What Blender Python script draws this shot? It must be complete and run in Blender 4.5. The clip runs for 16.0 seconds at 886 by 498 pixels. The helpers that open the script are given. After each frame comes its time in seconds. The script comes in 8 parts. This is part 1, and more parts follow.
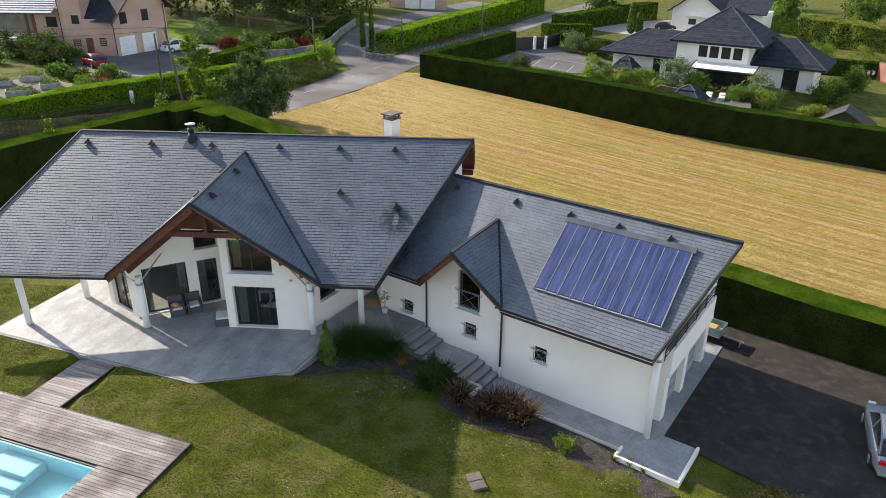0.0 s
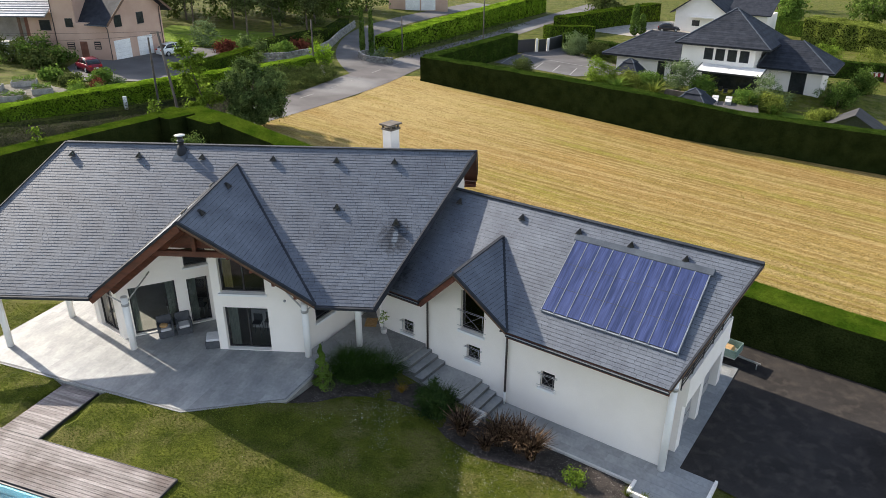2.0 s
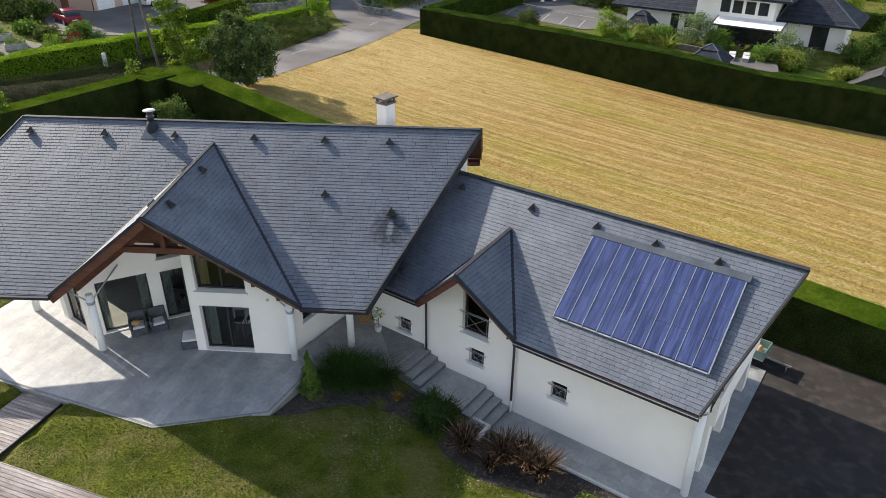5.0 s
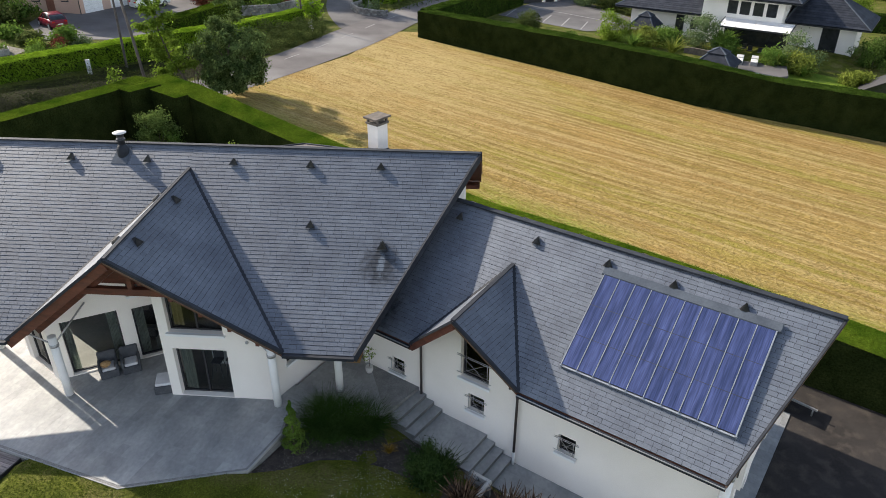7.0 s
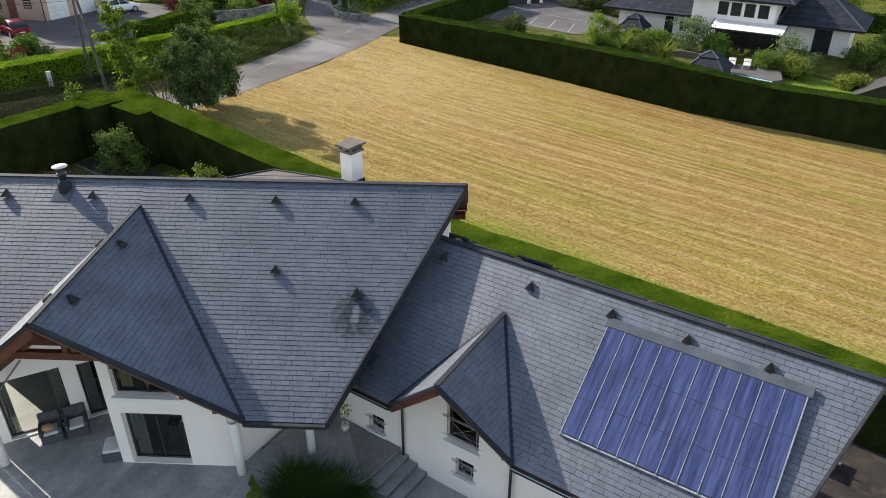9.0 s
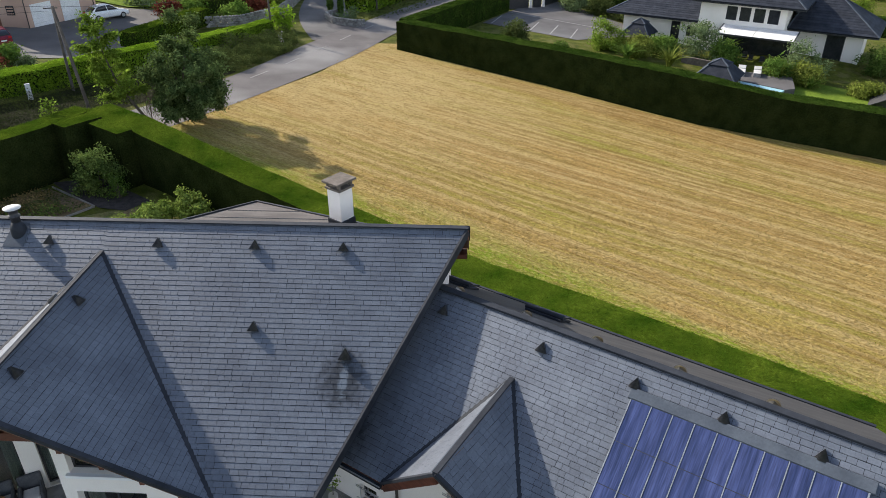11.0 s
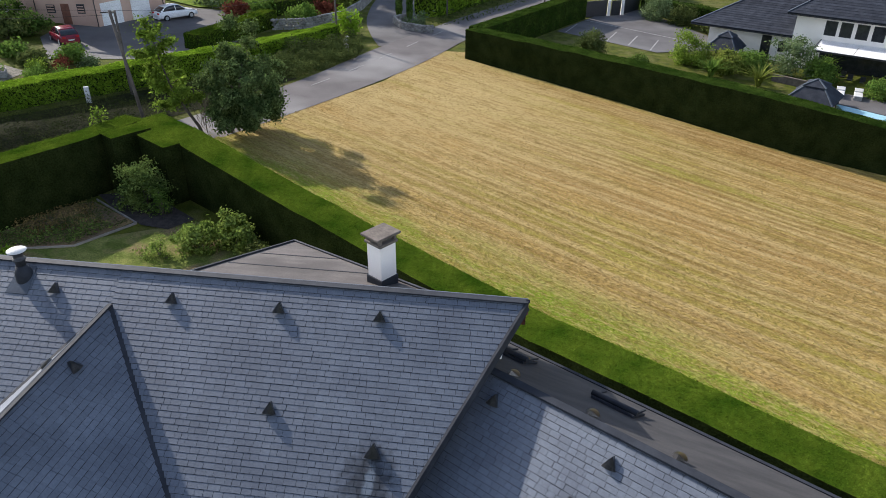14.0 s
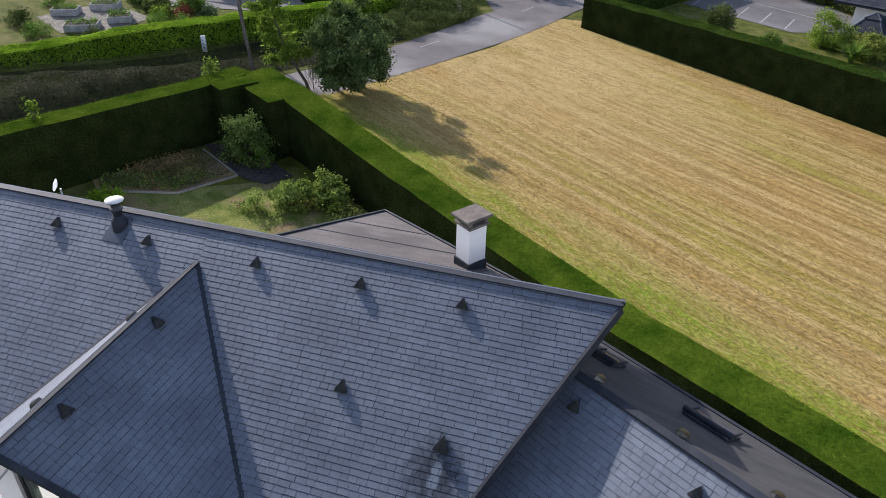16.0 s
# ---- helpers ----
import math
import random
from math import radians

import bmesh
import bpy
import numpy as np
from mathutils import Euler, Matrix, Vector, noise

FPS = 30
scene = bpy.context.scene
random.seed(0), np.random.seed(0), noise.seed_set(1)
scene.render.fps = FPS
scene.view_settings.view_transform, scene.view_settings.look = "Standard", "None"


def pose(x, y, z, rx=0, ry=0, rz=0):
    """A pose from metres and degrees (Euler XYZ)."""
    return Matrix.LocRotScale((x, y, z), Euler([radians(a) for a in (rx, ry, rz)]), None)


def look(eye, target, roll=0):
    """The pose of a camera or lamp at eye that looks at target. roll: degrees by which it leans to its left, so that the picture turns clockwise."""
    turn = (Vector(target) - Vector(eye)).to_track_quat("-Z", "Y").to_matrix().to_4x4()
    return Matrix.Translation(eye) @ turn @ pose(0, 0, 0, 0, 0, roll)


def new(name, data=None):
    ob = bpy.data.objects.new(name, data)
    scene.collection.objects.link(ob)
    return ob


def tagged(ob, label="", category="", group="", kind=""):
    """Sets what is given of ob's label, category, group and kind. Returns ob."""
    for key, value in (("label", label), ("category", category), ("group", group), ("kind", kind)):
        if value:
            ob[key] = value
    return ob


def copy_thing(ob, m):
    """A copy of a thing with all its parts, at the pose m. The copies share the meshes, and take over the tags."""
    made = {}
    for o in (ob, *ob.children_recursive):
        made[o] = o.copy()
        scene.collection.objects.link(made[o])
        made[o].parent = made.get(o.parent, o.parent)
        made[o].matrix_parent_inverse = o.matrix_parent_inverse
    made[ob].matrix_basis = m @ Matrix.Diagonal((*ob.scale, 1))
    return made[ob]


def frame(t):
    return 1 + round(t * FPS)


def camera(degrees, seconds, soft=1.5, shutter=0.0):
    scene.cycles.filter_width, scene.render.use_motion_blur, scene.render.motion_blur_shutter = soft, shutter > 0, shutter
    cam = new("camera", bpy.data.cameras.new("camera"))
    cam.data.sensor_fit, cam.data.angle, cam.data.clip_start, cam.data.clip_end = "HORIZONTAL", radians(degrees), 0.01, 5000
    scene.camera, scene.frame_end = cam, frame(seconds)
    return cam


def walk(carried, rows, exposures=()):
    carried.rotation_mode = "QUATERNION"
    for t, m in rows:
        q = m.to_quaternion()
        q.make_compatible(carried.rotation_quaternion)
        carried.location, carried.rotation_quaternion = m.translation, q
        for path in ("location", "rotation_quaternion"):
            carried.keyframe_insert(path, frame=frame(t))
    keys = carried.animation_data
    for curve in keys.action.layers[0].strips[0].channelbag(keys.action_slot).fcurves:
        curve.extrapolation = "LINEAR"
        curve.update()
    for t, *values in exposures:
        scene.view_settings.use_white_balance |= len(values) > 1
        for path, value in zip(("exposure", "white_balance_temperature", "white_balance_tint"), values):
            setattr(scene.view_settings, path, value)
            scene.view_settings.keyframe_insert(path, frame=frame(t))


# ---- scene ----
cam = camera(63.5, 16.0, soft=0.7)
PATH = [
    (0, (1.233, -1.061, 17.144), (1.112, 0.75, 16.304), 0.3),
    (0.5, (1.189, -0.636, 17.16), (1.067, 1.176, 16.321), 0.3),
    (1, (1.122, -0.188, 17.152), (1.0, 1.625, 16.316), 0.2),
    (1.5, (1.076, 0.239, 17.15), (0.953, 2.052, 16.313), 0.2),
    (2, (1.064, 0.713, 17.168), (0.941, 2.524, 16.329), 0.2),
    (2.5, (1.07, 1.204, 17.192), (0.948, 3.014, 16.349), 0.3),
    (3, (1.005, 1.766, 17.219), (0.884, 3.57, 16.365), 0.3),
    (3.5, (0.946, 2.349, 17.247), (0.827, 4.136, 16.357), 0.4),
    (3.7, (0.915, 2.625, 17.264), (0.796, 4.401, 16.353), 0.4),
    (6, (0.783, 5.628, 17.391), (0.664, 7.372, 16.419), 0.4),
    (6.5, (0.767, 6.326, 17.412), (0.648, 8.069, 16.439), 0.4),
    (7, (0.748, 7.086, 17.438), (0.629, 8.829, 16.464), 0.3),
    (7.5, (0.733, 7.847, 17.425), (0.619, 9.59, 16.451), 0.3),
    (8, (0.714, 8.665, 17.435), (0.611, 10.408, 16.459), 0.2),
    (8.5, (0.709, 9.43, 17.413), (0.612, 11.172, 16.436), 0.1),
    (9, (0.7, 10.251, 17.406), (0.617, 11.994, 16.428), 0.1),
    (11.5, (0.534, 14.014, 17.495), (0.452, 15.756, 16.515), 0.0),
    (12, (0.517, 14.744, 17.511), (0.411, 16.484, 16.531), 0.0),
    (12.5, (0.486, 15.406, 17.539), (0.345, 17.144, 16.558), 0.0),
    (13, (0.469, 16.088, 17.563), (0.283, 17.82, 16.581), 0.1),
    (13.5, (0.477, 16.634, 17.555), (0.264, 18.363, 16.573), 0.2),
    (14, (0.483, 17.098, 17.535), (0.231, 18.822, 16.553), 0.2),
    (14.5, (0.46, 17.456, 17.52), (0.173, 19.174, 16.537), 0.4),
    (15, (0.434, 17.775, 17.514), (0.084, 19.481, 16.531), 0.5),
    (15.5, (0.403, 18.052, 17.481), (-0.03, 19.739, 16.497), 0.6),
    (16, (0.351, 18.238, 17.44), (-0.146, 19.855, 16.373), 1.0),
]
walk(cam, [(t, look(eye, target, roll)) for t, eye, target, roll in PATH], [(0.0, 0.84, 6570, 11), (7.0, 0.79, 6600, 11), (11.5, 0.62, 6320, 11), (14.5, 0.6, 6060, 14), (16.0, 0.6, 5960, 17)])

# ---- light ----
SUN_FROM = Vector((-0.825, 0.56, 0.592)).normalized()
SUN_EL = math.asin(SUN_FROM.z)
SUN_AZ = math.atan2(SUN_FROM.x, SUN_FROM.y)
world = bpy.data.worlds.new("sky")
scene.world = world
world.use_nodes = True
wn = world.node_tree.nodes
sky = wn.new("ShaderNodeTexSky")
sky.sky_type, sky.sun_disc = "NISHITA", False
sky.sun_elevation, sky.sun_rotation = SUN_EL, SUN_AZ
wn["Background"].inputs["Strength"].default_value = 0.139
wl = world.node_tree.links
# broken cloud over the whole sky
cn = wn.new("ShaderNodeTexNoise")
cn.inputs["Scale"].default_value, cn.inputs["Detail"].default_value = 2.6, 6
ct = wn.new("ShaderNodeTexCoord")
wl.new(ct.outputs["Generated"], cn.inputs["Vector"])
cr = wn.new("ShaderNodeMapRange")
cr.inputs["From Min"].default_value, cr.inputs["From Max"].default_value = 0.44, 0.6
wl.new(cn.outputs["Fac"], cr.inputs["Value"])
bw = wn.new("ShaderNodeRGBToBW")
wl.new(sky.outputs["Color"], bw.inputs[0])
bright = wn.new("ShaderNodeMath")
bright.operation = "MULTIPLY"
bright.inputs[1].default_value = 2.4
wl.new(bw.outputs[0], bright.inputs[0])
# the cloud thickens towards the horizon and leaves the zenith clearer
cx = wn.new("ShaderNodeSeparateXYZ")
wl.new(ct.outputs["Generated"], cx.inputs[0])
cz = wn.new("ShaderNodeMapRange")
cz.inputs["From Min"].default_value, cz.inputs["From Max"].default_value = 0.1, 0.75
cz.inputs["To Min"].default_value, cz.inputs["To Max"].default_value = 0.75, 0.3
wl.new(cx.outputs["Z"], cz.inputs["Value"])
cf = wn.new("ShaderNodeMath")
cf.operation = "MULTIPLY"
wl.new(cr.outputs["Result"], cf.inputs[0])
wl.new(cz.outputs["Result"], cf.inputs[1])
cm = wn.new("ShaderNodeMix")
cm.data_type = "RGBA"
wl.new(cf.outputs[0], cm.inputs[0])
wl.new(sky.outputs["Color"], cm.inputs[6])
wl.new(bright.outputs[0], cm.inputs[7])
wl.new(cm.outputs[2], wn["Background"].inputs["Color"])
sun = new("sun", bpy.data.lights.new("sun", "SUN"))
sun.data.energy, sun.data.angle, sun.data.color = 4.45, radians(0.6), (1.0, 0.915, 0.785)
sun.matrix_world = look(SUN_FROM * 80, (0, 0, 0))


# ---- materials ----
def mat(name, c1, c2, scale=2.0, rough=0.8, fine=30.0, fine_mix=0.35, bump=0.15, dist=0.01, metal=0.0, spread=0.0, island=0.0, stretch=(1, 1, 1), turn=0.0, third=None, third_scale=0.4, spec=0.5):
    """Two-scale procedural surface. spread / island: lightness change from piece to piece."""
    m = bpy.data.materials.new(name)
    m.use_nodes = True
    nt = m.node_tree
    nd, ln = nt.nodes, nt.links
    bsdf = nd["Principled BSDF"]
    bsdf.inputs["Roughness"].default_value, bsdf.inputs["Metallic"].default_value = rough, metal
    bsdf.inputs["Specular IOR Level"].default_value = spec
    co = nd.new("ShaderNodeNewGeometry")
    mp = nd.new("ShaderNodeMapping")
    mp.inputs["Scale"].default_value, mp.inputs["Rotation"].default_value = stretch, (0, 0, radians(turn))
    mp.vector_type = "TEXTURE" if turn else "POINT"
    if turn:
        mp.inputs["Scale"].default_value = [1 / v for v in stretch]
    ln.new(co.outputs["Position"], mp.inputs["Vector"])
    n1 = nd.new("ShaderNodeTexNoise")
    n1.inputs["Scale"].default_value, n1.inputs["Detail"].default_value = scale, 4
    ln.new(mp.outputs["Vector"], n1.inputs["Vector"])
    r1 = nd.new("ShaderNodeValToRGB")
    r1.color_ramp.elements[0].position, r1.color_ramp.elements[1].position = 0.34, 0.68
    r1.color_ramp.elements[0].color, r1.color_ramp.elements[1].color = (*c1, 1), (*c2, 1)
    ln.new(n1.outputs["Fac"], r1.inputs["Fac"])
    col = r1.outputs["Color"]
    if third:
        n3 = nd.new("ShaderNodeTexNoise")
        n3.inputs["Scale"].default_value, n3.inputs["Detail"].default_value = third_scale, 3
        ln.new(co.outputs["Position"], n3.inputs["Vector"])
        r3 = nd.new("ShaderNodeMapRange")
        r3.inputs["From Min"].default_value, r3.inputs["From Max"].default_value = 0.48, 0.66
        ln.new(n3.outputs["Fac"], r3.inputs["Value"])
        mx = nd.new("ShaderNodeMix")
        mx.data_type = "RGBA"
        mx.inputs[7].default_value = (*third, 1)
        ln.new(r3.outputs["Result"], mx.inputs[0])
        ln.new(col, mx.inputs[6])
        col = mx.outputs[2]
    n2 = nd.new("ShaderNodeTexNoise")
    n2.inputs["Scale"].default_value, n2.inputs["Detail"].default_value = fine, 3
    ln.new(mp.outputs["Vector"], n2.inputs["Vector"])
    r2 = nd.new("ShaderNodeMapRange")
    r2.inputs["From Min"].default_value, r2.inputs["From Max"].default_value = 0.25, 0.75
    r2.inputs["To Min"].default_value, r2.inputs["To Max"].default_value = 1 - fine_mix, 1 + fine_mix
    ln.new(n2.outputs["Fac"], r2.inputs["Value"])
    vm = nd.new("ShaderNodeVectorMath")
    vm.operation = "SCALE"
    ln.new(col, vm.inputs[0])
    ln.new(r2.outputs["Result"], vm.inputs["Scale"])
    out = vm.outputs["Vector"]
    for amount, node, socket in ((spread, "ShaderNodeObjectInfo", "Random"), (island, "ShaderNodeNewGeometry", "Random Per Island")):
        if amount:
            src = nd.new(node)
            r4 = nd.new("ShaderNodeMapRange")
            r4.inputs["To Min"].default_value, r4.inputs["To Max"].default_value = 1 - amount, 1 + amount
            ln.new(src.outputs[socket], r4.inputs["Value"])
            v4 = nd.new("ShaderNodeVectorMath")
            v4.operation = "SCALE"
            ln.new(out, v4.inputs[0])
            ln.new(r4.outputs["Result"], v4.inputs["Scale"])
            out = v4.outputs["Vector"]
    ln.new(out, bsdf.inputs["Base Color"])
    if bump:
        b = nd.new("ShaderNodeBump")
        b.inputs["Strength"].default_value, b.inputs["Distance"].default_value = bump, dist
        ln.new(n2.outputs["Fac"], b.inputs["Height"])
        ln.new(b.outputs["Normal"], bsdf.inputs["Normal"])
    return m


def stained(m, spot):
    """Adds a soot halo and a pale washed streak below a flue at spot."""
    nt = m.node_tree
    nd, ln = nt.nodes, nt.links
    bsdf = nd["Principled BSDF"]
    src = bsdf.inputs["Base Color"].links[0].from_socket
    geo = nd.new("ShaderNodeNewGeometry")
    off = nd.new("ShaderNodeVectorMath")
    off.operation = "SUBTRACT"
    off.inputs[1].default_value = spot
    ln.new(geo.outputs["Position"], off.inputs[0])
    ns = nd.new("ShaderNodeTexNoise")
    ns.inputs["Scale"].default_value = 6.0
    ln.new(geo.outputs["Position"], ns.inputs["Vector"])

    def spread_of(scale, lo, hi):
        sc = nd.new("ShaderNodeVectorMath")
        sc.operation = "MULTIPLY"
        sc.inputs[1].default_value = scale
        ln.new(off.outputs[0], sc.inputs[0])
        le = nd.new("ShaderNodeVectorMath")
        le.operation = "LENGTH"
        ln.new(sc.outputs[0], le.inputs[0])
        ad = nd.new("ShaderNodeMath")
        ad.operation = "ADD"
        ln.new(le.outputs["Value"], ad.inputs[0])
        ln.new(ns.outputs["Fac"], ad.inputs[1])
        mr = nd.new("ShaderNodeMapRange")
        mr.inputs["From Min"].default_value, mr.inputs["From Max"].default_value = lo, hi
        mr.inputs["To Min"].default_value, mr.inputs["To Max"].default_value = 1.0, 0.0
        ln.new(ad.outputs[0], mr.inputs["Value"])
        return mr.outputs["Result"]

    for fac, colour in ((spread_of((1.05, 0.95, 0.0), 0.8, 1.3), (0.024, 0.029, 0.038, 1)), (spread_of((3.6, 1.3, 0.0), 0.75, 1.05), (0.125, 0.15, 0.18, 1))):
        mx = nd.new("ShaderNodeMix")
        mx.data_type = "RGBA"
        mx.inputs[7].default_value = colour
        ln.new(fac, mx.inputs[0])
        ln.new(src, mx.inputs[6])
        src = mx.outputs[2]
    ln.new(src, bsdf.inputs["Base Color"])


def leafy(name, dark, light, scale=0.8, through_light=0.25, island=0.35):
    """Leaves: light comes partly through them."""
    m = mat(name, dark, light, scale, rough=0.75, fine=6.0, fine_mix=0.25, bump=0, island=island, spec=0.0)
    nt = m.node_tree
    bsdf = nt.nodes["Principled BSDF"]
    tr = nt.nodes.new("ShaderNodeBsdfTranslucent")
    ms = nt.nodes.new("ShaderNodeMixShader")
    ms.inputs[0].default_value = through_light
    src = bsdf.inputs["Base Color"].links[0].from_socket
    nt.links.new(src, tr.inputs["Color"])
    nt.links.new(bsdf.outputs[0], ms.inputs[1])
    nt.links.new(tr.outputs[0], ms.inputs[2])
    nt.links.new(ms.outputs[0], nt.nodes["Material Output"].inputs["Surface"])
    return m


def hay(name):
    """Mown hay: irregular swaths along one direction, with tufts and grain."""
    m = mat(name, (0.28, 0.19, 0.055), (0.345, 0.238, 0.082), 1.6, rough=0.95, fine=7.0, fine_mix=0.35, bump=1.0, dist=0.1, stretch=(0.55, 1.0, 1), turn=-31.5, spec=0.05)
    nt = m.node_tree
    nd, ln = nt.nodes, nt.links
    bsdf = nd["Principled BSDF"]
    src = bsdf.inputs["Base Color"].links[0].from_socket
    geo = nd.new("ShaderNodeNewGeometry")
    c, q = math.cos(radians(31.5)), math.sin(radians(31.5))

    def node(kind, op, a, b):
        n = nd.new(kind)
        n.operation = op
        for k, x in ((0, a), (1, b)):
            if hasattr(x, "is_output"):
                ln.new(x, n.inputs[k])
            else:
                n.inputs[k].default_value = x
        return n.outputs["Value"]

    def field_noise(scale, stretch, detail=4):
        mp = nd.new("ShaderNodeMapping")
        mp.vector_type = "TEXTURE"
        mp.inputs["Rotation"].default_value = (0, 0, radians(-31.5))
        mp.inputs["Scale"].default_value = (1 / stretch, 1, 1)
        ln.new(geo.outputs["Position"], mp.inputs["Vector"])
        nz = nd.new("ShaderNodeTexNoise")
        nz.inputs["Scale"].default_value, nz.inputs["Detail"].default_value = scale, detail
        ln.new(mp.outputs["Vector"], nz.inputs["Vector"])
        return nz.outputs["Fac"]

    def ranged(x, lo, hi, most):
        r = nd.new("ShaderNodeMapRange")
        r.inputs["From Min"].default_value, r.inputs["From Max"].default_value, r.inputs["To Max"].default_value = lo, hi, most
        ln.new(x, r.inputs["Value"])
        return r.outputs["Result"]

    def layer(fac, colour):
        nonlocal src
        mx = nd.new("ShaderNodeMix")
        mx.data_type = "RGBA"
        mx.inputs[7].default_value = (*colour, 1)
        ln.new(fac, mx.inputs[0])
        ln.new(src, mx.inputs[6])
        src = mx.outputs[2]

    across = node("ShaderNodeVectorMath", "DOT_PRODUCT", geo.outputs["Position"], (q, c, 0))
    sway = node("ShaderNodeMath", "MULTIPLY", field_noise(0.11, 0.35, 5), 2.4)
    way = node("ShaderNodeMath", "ADD", across, sway)
    gaps = field_noise(0.5, 0.3, 5)

    def swath(scale, detail, shift):
        n1 = nd.new("ShaderNodeTexNoise")
        n1.noise_dimensions = "1D"
        n1.inputs["Scale"].default_value, n1.inputs["Detail"].default_value = scale, detail
        ln.new(node("ShaderNodeMath", "ADD", way, shift), n1.inputs["W"])
        return node("ShaderNodeMath", "ADD", n1.outputs["Fac"], node("ShaderNodeMath", "MULTIPLY", gaps, 0.6))

    layer(ranged(field_noise(0.05, 0.5), 0.44, 0.6, 0.7), (0.35, 0.222, 0.078))
    layer(ranged(field_noise(0.085, 0.35), 0.52, 0.64, 0.65), (0.265, 0.255, 0.038))
    layer(ranged(swath(0.2, 2, 0.0), 0.78, 0.92, 0.6), (0.24, 0.135, 0.045))
    layer(ranged(swath(0.27, 2, 31.0), 0.78, 0.92, 0.6), (0.21, 0.21, 0.024))
    layer(ranged(swath(0.75, 2, 77.0), 0.8, 0.95, 0.55), (0.42, 0.3, 0.13))
    layer(ranged(swath(2.4, 3, 11.0), 0.77, 0.95, 0.65), (0.17, 0.1, 0.03))
    layer(ranged(swath(1.7, 3, 53.0), 0.81, 0.95, 0.6), (0.42, 0.31, 0.135))
    # bleached corner by the lane
    away = nd.new("ShaderNodeVectorMath")
    away.operation = "DISTANCE"
    away.inputs[1].default_value = (-10.0, 77.0, 0.0)
    ln.new(geo.outputs["Position"], away.inputs[0])
    pale = nd.new("ShaderNodeMapRange")
    pale.inputs["From Min"].default_value, pale.inputs["From Max"].default_value = 6.0, 24.0
    pale.inputs["To Min"].default_value, pale.inputs["To Max"].default_value = 0.8, 0.0
    ln.new(away.outputs["Value"], pale.inputs["Value"])
    layer(node("ShaderNodeMath", "MULTIPLY", pale.outputs["Result"], ranged(gaps, 0.25, 0.5, 1.0)), (0.45, 0.34, 0.15))
    # greener stripe along the garden hedge
    near = nd.new("ShaderNodeMapRange")
    near.inputs["From Min"].default_value, near.inputs["From Max"].default_value = 40.6, 43.4
    near.inputs["To Min"].default_value, near.inputs["To Max"].default_value = 0.95, 0.0
    ln.new(way, near.inputs["Value"])
    layer(node("ShaderNodeMath", "MULTIPLY", near.outputs["Result"], ranged(gaps, 0.3, 0.55, 1.0)), (0.155, 0.215, 0.016))
    for scale, stretch, lo, hi, colour, most in ((2.6, 0.22, 0.5, 0.62, (0.17, 0.11, 0.03), 0.4), (5.0, 0.25, 0.53, 0.64, (0.44, 0.325, 0.135), 0.42), (9.0, 0.35, 0.5, 0.6, (0.15, 0.097, 0.028), 0.45), (17.0, 0.6, 0.53, 0.64, (0.44, 0.33, 0.14), 0.45)):
        layer(ranged(field_noise(scale, stretch, 5), lo, hi, most), colour)
    ln.new(src, bsdf.inputs["Base Color"])
    return m


def pane_glass(name, tint=(0.76, 0.82, 0.83), mix=0.55):
    m = bpy.data.materials.new(name)
    m.use_nodes = True
    nt = m.node_tree
    nd, ln = nt.nodes, nt.links
    gl, tp, ms, lw = nd.new("ShaderNodeBsdfGlossy"), nd.new("ShaderNodeBsdfTransparent"), nd.new("ShaderNodeMixShader"), nd.new("ShaderNodeFresnel")
    gl.inputs["Roughness"].default_value = 0.01
    tp.inputs["Color"].default_value = (*tint, 1)
    lw.inputs["IOR"].default_value = 1.6
    ln.new(lw.outputs[0], ms.inputs[0])
    ln.new(tp.outputs[0], ms.inputs[1])
    ln.new(gl.outputs[0], ms.inputs[2])
    ln.new(ms.outputs[0], nd["Material Output"].inputs["Surface"])
    return m


M_SLATE = mat("slate", (0.094, 0.108, 0.136), (0.13, 0.148, 0.179), 0.8, spec=0.46, rough=0.55, fine=22, fine_mix=0.14, bump=0.16, spread=0.09, island=0.09)
stained(M_SLATE, (-2.87, 28.35, 0.0))
M_UNDER = mat("roof_underlay", (0.011, 0.013, 0.017), (0.018, 0.02, 0.025), 3, rough=0.7)
M_ZINC = mat("dark_zinc", (0.022, 0.025, 0.032), (0.036, 0.04, 0.049), 2, rough=0.7, fine=12, fine_mix=0.12, bump=0.05, spec=0.2)
M_ZINC_PALE = mat("pale_zinc", (0.068, 0.08, 0.1), (0.096, 0.112, 0.135), 1.5, rough=0.7, fine=14, fine_mix=0.12, bump=0.05, spec=0.08)
M_FELT_BROWN = mat("weathered_roof_sheet", (0.085, 0.075, 0.07), (0.13, 0.115, 0.107), 0.7, rough=0.8, fine=12, fine_mix=0.2, bump=0.15, stretch=(1, 3, 1), spec=0.25, third=(0.07, 0.062, 0.058), third_scale=0.5)
M_FELT = mat("roof_sheet", (0.044, 0.043, 0.045), (0.07, 0.067, 0.067), 0.7, rough=0.85, fine=16, fine_mix=0.15, bump=0.1, stretch=(1, 3, 1), spec=0.2)
M_CAPSTONE = mat("brown_capstone", (0.105, 0.085, 0.068), (0.165, 0.138, 0.115), 3, rough=0.9, fine=20, fine_mix=0.25)
M_WOOD = mat("red_brown_timber", (0.08, 0.025, 0.014), (0.15, 0.048, 0.026), 1.5, rough=0.55, fine=14, fine_mix=0.25, stretch=(1, 1, 4))
